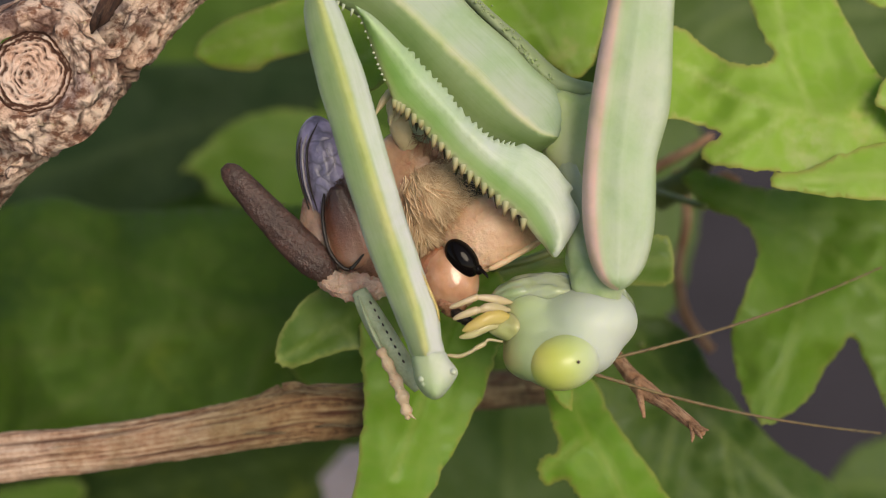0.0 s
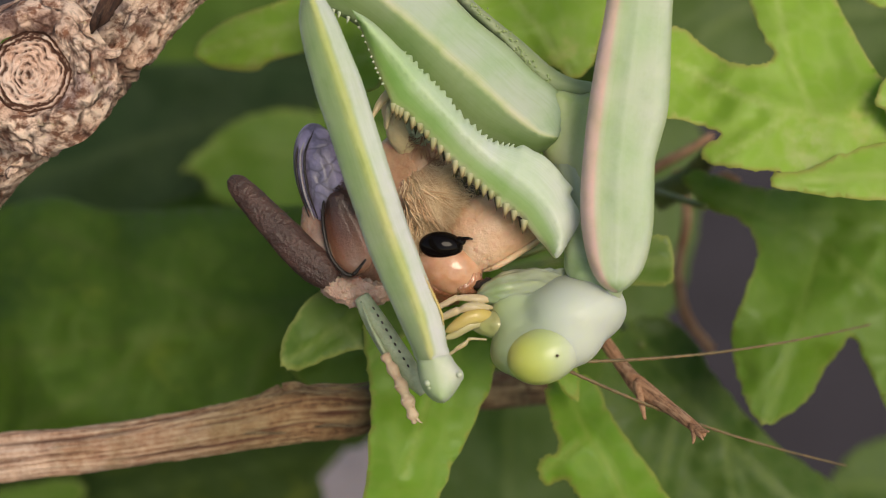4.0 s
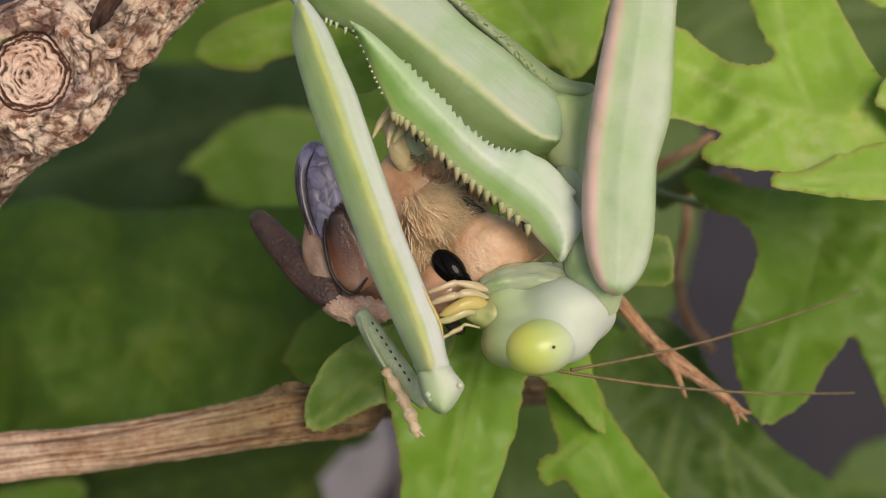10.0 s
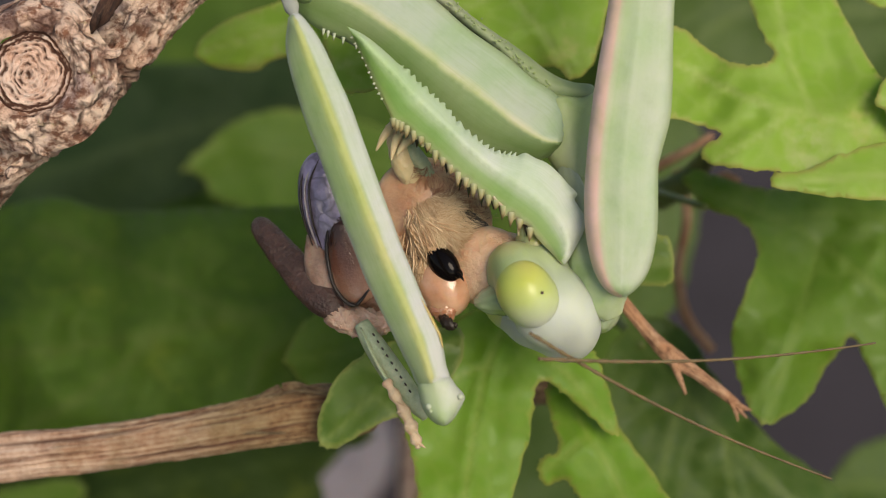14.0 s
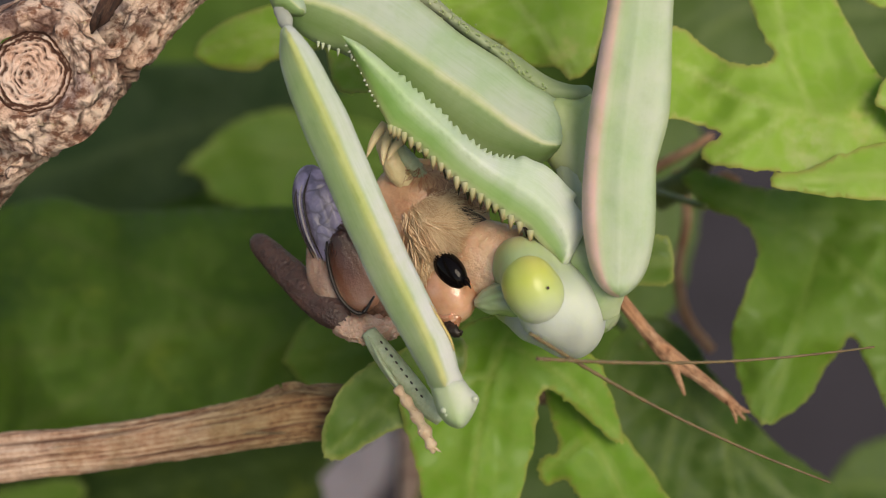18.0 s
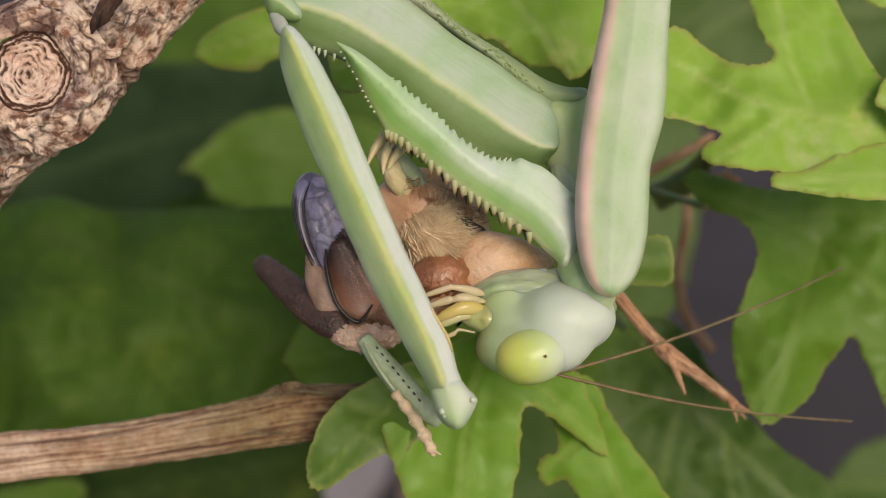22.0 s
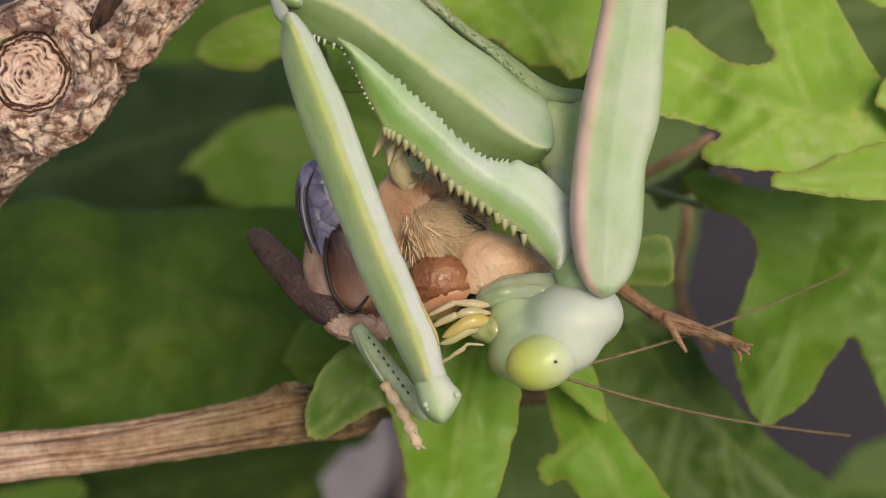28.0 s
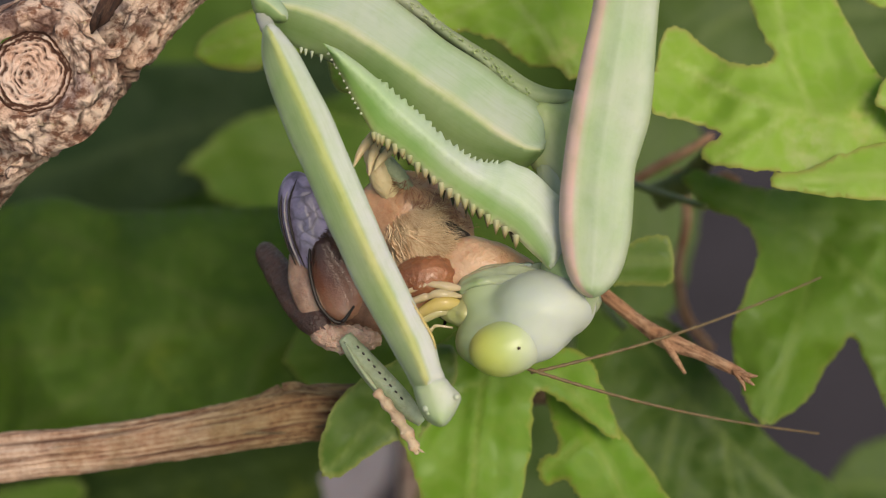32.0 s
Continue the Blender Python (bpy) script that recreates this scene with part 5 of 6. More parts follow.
throat = part("throat", head_loft("throat", [(-122, 96, -116, 6, 10), (-104, 100, -114, 22, 32), (-60, 106, -112, 34, 44), (0, 106, -112, 40, 50), (50, 96, -120, 44, 50), (90, 88, -122, 50, 56), (124, 80, -126, 42, 48), (146, 76, -130, 24, 28), (156, 74, -132, 6, 8)], 48, 16, 1.0, wet_folds), SKIN_THROAT, mantis, "wet glassy green throat", HEAD_AT)
for x_, y_, z_, rx_, ry_ in ((-56, 112, -100, 40, 22), (-10, 124, -104, 50, 24), (44, 118, -104, 56, 28), (92, 102, -108, 46, 32)):
    part("throat_fold", head_loft("throat_fold", [(x_ - rx_, y_ - 6, z_, 1, 1), (x_ - rx_ * 0.8, y_ - 3, z_, ry_ * 0.6, 14), (x_, y_, z_, ry_, 20), (x_ + rx_ * 0.8, y_ - 2, z_, ry_ * 0.6, 14), (x_ + rx_, y_ - 4, z_, 1, 1)], 28, 8, 1.0, lambda u, v, o=x_: 1 + 0.22 * noise.noise(Vector((u * 3 + o, math.cos(6.2832 * v) * 1.8, math.sin(6.2832 * v) * 1.8))) + 0.08 * noise.noise(Vector((u * 9 + o, math.cos(6.2832 * v) * 5, math.sin(6.2832 * v) * 5)))), SKIN_THROAT if x_ > -50 else PALP_LOBE, throat, "moist translucent fold")
for rows_, mat_ in (
        ([(-100, 100, -108, 2, 2), (-126, 106, -92, 9, 9), (-150, 112, -84, 7, 7), (-164, 114, -80, 5, 5), (-170, 114, -79, 6.5, 6), (-194, 106, -77, 6, 6), (-212, 100, -77, 4.5, 4.5), (-219, 98, -77, 1.5, 1.5)], PALP_SKIN),
        ([(-104, 86, -104, 2, 2), (-130, 92, -88, 10, 10), (-152, 94, -80, 9, 9), (-164, 91, -78, 6, 6), (-172, 90, -77, 8, 8), (-194, 84, -75, 7, 7), (-208, 79, -75, 5, 5), (-214, 77, -75, 1.5, 1.5)], PALP_SKIN),
        ([(-98, 70, -104, 2, 2), (-124, 76, -88, 13, 12), (-146, 75, -78, 14, 12), (-166, 68, -74, 13, 11), (-186, 60, -74, 9, 8), (-198, 55, -74, 2, 2)], PALP_ORANGE),
        ([(-114, 56, -100, 2, 2), (-140, 62, -84, 9, 9), (-160, 56, -76, 9, 8), (-178, 48, -74, 8, 7), (-196, 44, -74, 5, 5), (-204, 43, -74, 1.5, 1.5)], PALP_LOBE),
        ([(-124, 30, -86, 2, 2), (-150, 36, -70, 3, 3), (-158, 30, -64, 5, 5), (-176, 22, -60, 4.5, 4.5), (-184, 17, -59, 3.6, 3.6), (-204, 10, -58, 4, 4), (-222, 12, -58, 3.4, 3.4), (-228, 14, -58, 1.2, 1.2)], PALP_SKIN)):
    part("palp", head_loft("palp", rows_, 20, 8, 1.0, rough(4, 0.06)), mat_, head, "short jointed mouth palp")


def antenna(label):
    rows = [(956 + 560 * f, 622 - 26 * f * f + 10 * math.sin(f * 3), 66 + 8 * f, 3.4 - 1.7 * f, 3.4 - 1.7 * f) for f in np.linspace(0, 1, 24)]
    return part("antenna", limb("antenna", rows, 10, 4, 1.0, lambda u, v: 1 + 0.18 * math.sin(u * 420)), HAIR, mantis, label, P(956, 622, 66))


upper_antenna = antenna("long thread-like brown antenna")
lower_antenna = antenna("long thread-like brown antenna")

# ---- the prey ----
prey = thing("prey_insect", P(700, 400, 71), "brown furry insect held and half eaten by the mantis", "insect")
body = part("thorax", ball("thorax", (640, 400), 72.4, 120, 74, 60, -74, 48, 30, rough(5, 0.05)), PREY_BROWN, prey, "glossy red-brown thorax", P(577, 501, 71))


def fur(seed, n, area, d, length, wide, dome=1.5, turn=0.0, fan=None):
    """A coat of separate bending hairs, combed in tufts."""
    rnd = random.Random(seed)
    cx, cy, rx, ry = area
    verts, faces = [], []
    ct, st = math.cos(turn), math.sin(turn)
    for _ in range(n):
        a, r = rnd.uniform(0, 6.283), math.sqrt(rnd.random())
        ex, ey = rx * r * math.cos(a), ry * r * math.sin(a)
        x, y = cx + ex * ct - ey * st, cy + ex * st + ey * ct
        dz = math.sqrt(max(0, 1 - r * r)) * dome
        w = -0.8 + noise.noise(Vector((x / 40, y / 40, seed))) * 3.6 + rnd.gauss(0, 0.28)
        if fan:
            w = math.atan2(fan[1] - y, x - fan[0]) + noise.noise(Vector((x / 24, y / 24, seed))) * 2.2 + rnd.gauss(0, 0.2)
        l = length * rnd.uniform(0.5, 1.3)
        u = K * d / 1000
        p = P(x, y, d - dz)
        go = Vector((math.cos(w), math.sin(w), 0.34))
        side = Vector((-math.sin(w), math.cos(w), 0)) * wide * rnd.uniform(0.6, 1.2) * u
        o = len(verts)
        for k in range(4):
            f = k / 3
            c = p + go * (l * f * u) - Vector((0, 0, 1)) * (l * 0.45 * f * f * u)
            if k < 3:
                verts += [c - side * (1 - f * 0.6), c + side * (1 - f * 0.6), c + Vector((0, 0, side.length * (1 - f * 0.6)))]
            else:
                verts.append(c)
        for k in range(2):
            b0, b1 = o + 3 * k, o + 3 * k + 3
            for m in range(3):
                q = (m + 1) % 3
                faces.append((b0 + m, b0 + q, b1 + q, b1 + m))
        for m in range(3):
            faces.append((o + 6 + m, o + 6 + (m + 1) % 3, o + 9))
    me = bpy.data.meshes.new("fur")
    me.from_pydata(verts, [], faces)
    return me


part("chest", ball("chest", (762, 322), 72, 112, 90, 52, -42, 40, 26, rough(6, 0.10)), PREY_SKIN, body, "moist orange-brown chest")
tagged(part("fur", fur(3, 3200, (770, 344, 60, 60), 71.0, 34, 0.27, 2.0, 0.0, (700, 262)), PREY_FUR, body, "pale tan bristles spread in a fan"), kind="stuff")
tagged(part("fur", fur(13, 900, (744, 405, 34, 44), 71.0, 34, 0.5, 1.4, 0.0, (740, 352)), PREY_FUR, body, "pale tan bristles below the chest"), kind="stuff")
tagged(part("dark_fur", fur(9, 420, (776, 268, 104, 22), 71.0, 20, 0.45, 0.9, 0.66), PREY_RED, body, "scattered dark bristles"), kind="stuff")
tagged(part("tuft", fur(5, 200, (756, 350, 62, 62), 71.0, 44, 1.3, 2.0, 0.0, (690, 250)), PREY_TUFT, body, "broad orange-tan tufts"), kind="stuff")
# Dark balls stand in for the shade inside two small hollows.
for x_, y_, r_, t_ in ((734, 404, 7, -60), (768, 392, 8, -78)):
    part("pit", ball("pit", (x_, y_), 70.2, r_ * 1.9, r_, r_, t_, 20, 14, rough(5, 0.3)), PREY_DARK, body, "small dark ball as shade in a hollow")
# Dark body put where only shade lies, between spines and chest.
part("gap_shade", ball("gap_shade", (826, 336), 70.3, 56, 15, 11, -37, 40, 24, rough(9, 0.3)), PREY_DARK, body, "dark body painting the shaded gap below the spines")
part("abdomen", limb("abdomen", [(790, 424, 71.6, 36, 28), (806, 422, 71.0, 56, 38), (832, 416, 70.6, 68, 44), (862, 411, 70.4, 67, 45), (897, 410, 70.4, 54, 40), (930, 412, 70.6, 37, 29), (956, 412, 70.9, 19, 15), (968, 412, 71.2, 5, 5)], 60, 12, 0.9, lambda u, v: 1 + 0.012 * math.sin(u * 30) + 0.04 * noise.noise(Vector((u * 5, math.cos(6.28 * v) * 2, math.sin(6.28 * v) * 2))) + 0.02 * noise.noise(Vector((u * 19, math.cos(6.28 * v) * 8, math.sin(6.28 * v) * 8)))), PREY_BELLY, body, "smooth tan barrel-shaped belly")
part("belly_rim", limb("belly_rim", [(852, 480, 69.9, 2, 3), (872, 474, 69.5, 5, 5), (906, 456, 69.5, 6, 5), (938, 436, 69.9, 5, 5), (960, 420, 70.5, 2, 3)], 14, 8, 1.0, rough(8, 0.15)), PREY_TAN, body, "pale rim of the belly")
for a_, b_2 in (((664, 204), (704, 150)), ((690, 222), (712, 164)), ((700, 214), (734, 178))):
    part("claw", limb("claw", [(*b_2, 69.4, 8, 7), ((a_[0] + b_2[0]) / 2 - 4, (a_[1] + b_2[1]) / 2, 69.1, 7, 6), (*a_, 69, 1.5, 1.5)], 14, 6), CLAW, body, "pale hooked claw")
part("torn_leg", limb("torn_leg", [(690, 160, 70.4, 8, 8), (700, 196, 70.2, 16, 12), (712, 232, 70.4, 20, 14), (730, 266, 71, 16, 12)], 22, 8, 1.0, rough(6, 0.15)), CLAW, body, "torn cream front leg")
part("torn_leg", limb("torn_leg", [(716, 176, 70.6, 6, 6), (728, 206, 70.3, 13, 10), (744, 232, 70.5, 14, 10), (760, 256, 71, 10, 8)], 22, 8, 1.0, rough(6, 0.2)), PREY_SHIN, body, "torn grey-green front leg")
part("wing_case", ball("wing_case", (572, 296), 71.2, 92, 46, 30, -80, 40, 30, lambda u, v: 1 + 0.02 * math.sin(v * 90) + 0.03 * noise.noise(Vector((u * 5, math.cos(6.28 * v) * 2, math.sin(6.28 * v) * 2)))), PREY_WING, body, "shiny violet-grey wing case")
for k_ in range(3):
    o_ = k_ * 7
    part("wing_rib", limb("wing_rib", [(548 + o_, 218, 70.9 - 0.12 * k_, 1, 1), (529 + o_ * 1.05, 262, 70.7 - 0.22 * k_, 2.2, 4), (532 + o_ * 1.05, 320, 70.7 - 0.22 * k_, 2.2, 4), (548 + o_, 374, 71 - 0.1 * k_, 1, 1)], 10, 8), PREY_DARK if k_ % 2 == 0 else PREY_WING_RIM, body)
part("flank", limb("flank", [(548, 350, 71.6, 12, 10), (556, 400, 71.3, 26, 20), (575, 450, 71.2, 28, 20), (590, 492, 71.2, 16, 12)], 24, 8), PREY_FLANK, body, "translucent tan flank")
part("plate", plate("plate", [(576, 330), (612, 322), (645, 370), (668, 430), (655, 462), (632, 476), (608, 474), (588, 452), (576, 415), (569, 370)], [(594, 335), (612, 400), (628, 468)], 71.0, 0.9, "round", 6, 8), PREY_PLATE, body, "red-brown side plate, paler below")
tagged(part("dark_fur", fur(31, 420, (604, 352, 40, 44), 70.7, 20, 0.6, 0.5), PREY_LEG, body, "dark bristles on the side"), kind="stuff")
part("seam", limb("seam", [(576, 330, 70.6, 2, 3), (571, 380, 70.1, 3.4, 4), (580, 436, 69.9, 3.6, 4), (600, 468, 69.8, 3.6, 4), (620, 476, 69.8, 3.6, 4), (644, 450, 69.8, 2, 3)], 10, 8), PREY_DARK, body, "black curved seam")
part("joint", limb("joint", [(566, 494, 70.8, 10, 8), (590, 500, 70.4, 22, 16), (625, 508, 70.4, 24, 17), (660, 512, 70.6, 20, 15), (684, 516, 71, 8, 8)], 32, 10, 1.0, rough(9, 0.34)), PREY_PINK, body, "torn pinkish joint")

hind_leg = part("hind_leg", limb("hind_leg", [(398, 296, 70.4, 10, 9), (410, 308, 70.3, 20, 17), (440, 340, 70.2, 25, 20), (480, 385, 70.2, 29, 22), (525, 432, 70.3, 32, 23), (565, 470, 70.4, 29, 21), (592, 494, 70.6, 12, 10)], 32, 10, 0.9, rough(7, 0.05)), PREY_LEG, prey, "thick dark brown hind leg", P(585, 488, 70.4))
part("folded_shin", limb("folded_shin", [(424, 306, 70.7, 3, 3), (446, 324, 70.6, 8, 8), (486, 366, 70.5, 10, 10), (530, 412, 70.6, 10, 10), (566, 452, 70.7, 8, 8)], 20, 8, 0.9, rough(8, 0.06)), PREY_LEG, hind_leg, "shin folded along the hind leg")
tagged(part("leg_hair", fur(21, 700, (492, 395, 118, 24), 70.4, 11, 0.8, 0.75, 0.78), PREY_LEG, hind_leg), kind="stuff")

shin = part("shin", limb("shin", [(636, 516, 69.4, 14, 10), (652, 548, 69.0, 19, 13), (682, 600, 68.6, 22, 14), (714, 650, 68.4, 20, 12), (740, 690, 68.4, 8, 6)], 26, 8), PREY_SHIN, prey, "grey-green speckled shin", P(700, 640, 68.6))
part("shin_rim", limb("shin_rim", [(634, 524, 68.9, 2, 2), (652, 572, 68.2, 3.5, 3.5), (678, 624, 67.9, 3.5, 3.5), (696, 652, 67.9, 2, 2)], 12, 8), PREY_SHIN, shin)
for k_ in range(9):
    f_ = k_ / 8
    part("shin_dot", ball("shin_dot", (656 + 58 * f_, 536 + 104 * f_), 68.0 - 0.4 * math.sin(f_ * 3), 3.6, 1.8, 1.8, -58, 10, 6), PREY_DARK, shin)
part("foot", limb("foot", [(672, 618, 67.8, 8, 7), (684, 640, 67.7, 9, 8), (700, 672, 67.6, 10, 9), (712, 702, 67.6, 11, 9), (720, 730, 67.6, 9, 8), (722, 742, 67.7, 3, 3)], 20, 8, 1.0, lambda u, v: 1 + 0.22 * math.sin(u * 34)), PREY_FOOT, shin, "pale knobbly foot")
for k_ in range(7):
    f_ = k_ / 6
    a_ = P(692 + 34 * f_, 656 + 78 * f_, 67.5)
    part("foot_spine", spikes([(a_, a_ + Vector((0.00035 * (-1) ** k_, -0.00025, 0.0002)), 0.0001)]), PREY_FOOT, shin)

face = part("head", ball("head", (782, 494), 70.4, 60, 50, 46, -70, 44, 30, rough(7, 0.04)), PREY_FACE, prey, "shiny orange-brown face", P(786, 492, 70.2))
part("crown", ball("crown", (762, 490), 70.9, 50, 58, 47, 0, 44, 30, rough(7, 0.20)), PREY_RED, face, "red-brown crown")
part("eye", ball("eye", (799, 456), 69.4, 39, 25, 21, -48, 40, 26), BLACK, face, "shiny black eye")
part("antenna_base", ball("antenna_base", (828, 474), 69.3, 11, 9, 9, -40, 20, 14, rough(4, 0.12)), BLACK, face, "black knob at the root of the antenna")
part("antenna", limb("antenna", [(828, 472, 69.2, 4, 4), (836, 476, 69.0, 3.6, 3.6), (843, 482, 68.9, 2.4, 2.4), (847, 488, 68.9, 1, 1)], 12, 7), BLACK, face, "thin black antenna stump")
part("muzzle", limb("muzzle", [(774, 500, 70.2, 20, 14), (782, 518, 69.9, 30, 18), (788, 536, 69.8, 28, 16), (792, 552, 69.9, 18, 11), (794, 562, 70.1, 6, 5)], 32, 10, 1.0, rough(8, 0.25)), PREY_MOUTH, face, "moist red-brown muzzle")
part("jaw", limb("jaw", [(792, 552, 69.6, 8, 8), (806, 560, 69.1, 10, 8), (818, 566, 69.0, 9, 6), (826, 564, 69.2, 3, 3)], 20, 6, 1.0, rough(10, 0.35)), PREY_DARK, face, "black jaw tips")


# ---- what moves ----
def slots(ob, depth, *more):
    """Rows of (seconds, across, down, turn, lean) of a part's pivot, as poses in its thing's space."""
    axis, rows = (0.0, more[0]) if len(more) == 1 else more
    lean = Vector((-math.sin(radians(axis)), math.cos(radians(axis)), 0))
    home = ANCHOR[ob.parent.name]
    out = []
    for t, x, y, r, *l in rows:
        m = Matrix.Translation(P(x, y, depth) - home) @ Matrix.Rotation(radians(r), 4, "Z")
        out.append((t, m @ Matrix.Rotation(radians(l[0]), 4, lean) if l else m))
    return out


def nods(ob, depth, rows):
    """Rows of (seconds, across, down, turn, roll, nod) of the head about its near eye."""
    home = ANCHOR[ob.parent.name]
    out = []
    for t, x, y, turn, roll, nod in rows:
        d = depth + 1.2 * min(1.0, max(0.0, roll) / 60)
        m = Matrix.Rotation(radians(turn), 4, "Z") @ Matrix.Rotation(radians(-nod), 4, "Y") @ Matrix.Rotation(radians(-roll), 4, "X")
        out.append((t, Matrix.Translation(P(x, y, d) - home) @ m))
    return out


def gleam(rows):
    """The dark spot slides over the near eye, always facing outwards to the viewer."""
    out = []
    for t, turn, roll, nod in rows:
        m = Matrix.Rotation(radians(turn), 3, "Z") @ Matrix.Rotation(radians(-nod), 3, "Y") @ Matrix.Rotation(radians(-roll), 3, "X")
        d = m.transposed() @ Vector((0.40, 0.05, 1.0)).normalized()
        d *= 1.05 / math.sqrt((d.x / 64) ** 2 + (d.y / 53) ** 2 + (d.z / 58) ** 2)
        out.append((t, Matrix.Translation((d + Vector((1, -8, -10))) * HU)))
    return out


def feelers(ob, rows):
    home = ANCHOR[ob.parent.name]
    return [(t, Matrix.Translation(P(x, y, d) - home) @ Matrix.Rotation(radians(r), 4, "Z")) for t, x, y, d, r in rows]


def motions():
    """Every moving part, from the start to the end."""
    walk(near_leg, slots(near_leg, 64.3, [(0, 768.6, 659, -5.93), (0.5, 785.7, 652.1, -4.32), (1, 760.6, 669.7, -6.49), (1.5, 774.6, 667.5, -5.24), (2, 766.6, 671.2, -5.76), (2.5, 760.6, 670, -6.01), (3, 765.6, 670.3, -5.49), (3.5, 779.7, 665.2, -4.2), (5.5, 774.7, 668.2, -4.24), (6, 774.7, 671.2, -4.22), (6.5, 773.7, 671.1, -4.4), (7, 768.6, 671.7, -4.89), (7.5, 770.6, 667.8, -4.74), (8, 791.7, 666.8, -3.28), (8.5, 789.7, 667.6, -3.55), (9, 788.7, 666.5, -3.69), (9.5, 788.7, 677.9, -3.09), (10, 779.7, 685, -2.99), (10.5, 765.7, 687.5, -3.76), (11, 780.8, 690.4, -2.46), (11.5, 781.7, 689.5, -3.72), (12, 808.9, 682.6, -0.65), (12.5, 809.9, 691.4, -0.96), (13, 796.9, 697, -1.54), (13.5, 794.9, 700.3, -1.06), (14, 780.8, 705.7, -1.91), (14.5, 777.9, 703.6, -0.65), (16.5, 810.2, 720.9, 1.4), (17, 792, 715.2, 0.24), (17.5, 785.9, 717.5, -0.81), (18, 806.2, 711, 1.47), (18.5, 810.2, 722.3, 1.92), (19, 803.2, 727.1, 1.67), (19.5, 776.9, 715.5, -0.81), (20, 806.3, 708.4, 2.17), (20.5, 807.2, 716, 1.54), (21, 807.2, 717.3, 1.89), (21.5, 793, 718.2, 0.24), (22, 803.1, 712.8, 1.15), (22.5, 795.1, 718.4, 0.63), (23, 790, 715, 0), (23.5, 750.9, 715.4, -0.97), (24, 776.9, 696.4, -0.84), (24.5, 783.9, 691.6, -0.63), (25, 784, 695, -0.07), (25.5, 803.2, 691.4, 2.08), (27.5, 762.8, 711.5, -2.3), (28, 774.8, 702, -1.57), (28.5, 803, 697.2, 0.35), (29, 801.1, 698.3, 0.49), (29.5, 816.2, 692, 1.58), (30, 793, 706.3, 0.38), (30.5, 782.9, 705.4, -0.87), (31, 787, 700.1, 0.21), (31.5, 787.1, 703.3, 0.52), (32, 774.2, 707.9, 1.44)]))
    walk(arm, slots(arm, 68.5, [(0, 1031.7, 159.7, -8.83), (0.5, 1026.7, 158.7, -8.64), (1, 1028.7, 159.7, -8.38), (1.5, 1028.6, 158.8, -7.99), (2, 1029.6, 158.8, -7.66), (2.5, 1031.6, 158.9, -7.3), (3, 1029.6, 159.9, -7.19), (3.5, 1029.6, 158.9, -6.98), (5.5, 1026.5, 160, -6.75), (6, 1028.5, 160, -6.56), (6.5, 1028.5, 157, -6.36), (7, 1025.5, 160, -6.87), (7.5, 1028.5, 160, -6.85), (8, 1025.6, 162.9, -7.37), (8.5, 1031.6, 161.9, -7.18), (9, 1035.5, 157, -6.66), (9.5, 1029.5, 160.1, -5.85), (10, 1029.4, 162.3, -4.74), (10.5, 1028.4, 165.3, -4.84), (11, 1020.3, 161.3, -4.47), (11.5, 1038.3, 158.4, -4.2), (12, 1037.2, 157.5, -3.04), (12.5, 1035.3, 163.5, -3.4), (13, 1031.2, 164.5, -3.13), (13.5, 1031.2, 163.6, -2.29), (14, 1029.2, 164.6, -2.58), (14.5, 1020.1, 164.8, -1.25), (16.5, 1027, 168.1, 0.72), (17, 1024, 167.9, -0.54), (17.5, 1027.1, 166.8, -1.09), (18, 1024, 168, -0.24), (18.5, 1025.9, 170.2, 1.03), (19, 1023.9, 172.2, 1.1), (19.5, 1021.1, 167.8, -1.14), (20, 1005, 172.1, 0.53), (20.5, 1017.9, 173.2, 0.96), (21, 1016.9, 173.2, 1.52), (21.5, 1018, 173.1, 0.33), (22, 1018, 172.1, 0.44), (22.5, 1018, 173.1, 0.69), (23, 1017, 172, 0), (23.5, 998.1, 181.8, -1.47), (24, 1013.2, 171.6, -2.28), (24.5, 1013.2, 171.6, -2.55), (25, 1010.1, 172.7, -1.85), (25.5, 1006.1, 174.9, -0.85), (27.5, 1012.1, 174.7, -1.88), (28, 1012.2, 174.6, -2.51), (28.5, 1012.1, 169.7, -1.64), (29, 1012.1, 171.8, -1.46), (29.5, 1008.1, 171.7, -1.65), (30, 1009, 171.9, -0.62), (30.5, 1009.1, 171.7, -1.74), (31, 1008.1, 171.8, -1.44), (31.5, 1005.1, 171.9, -0.82), (32, 994, 176, 0.09)]))
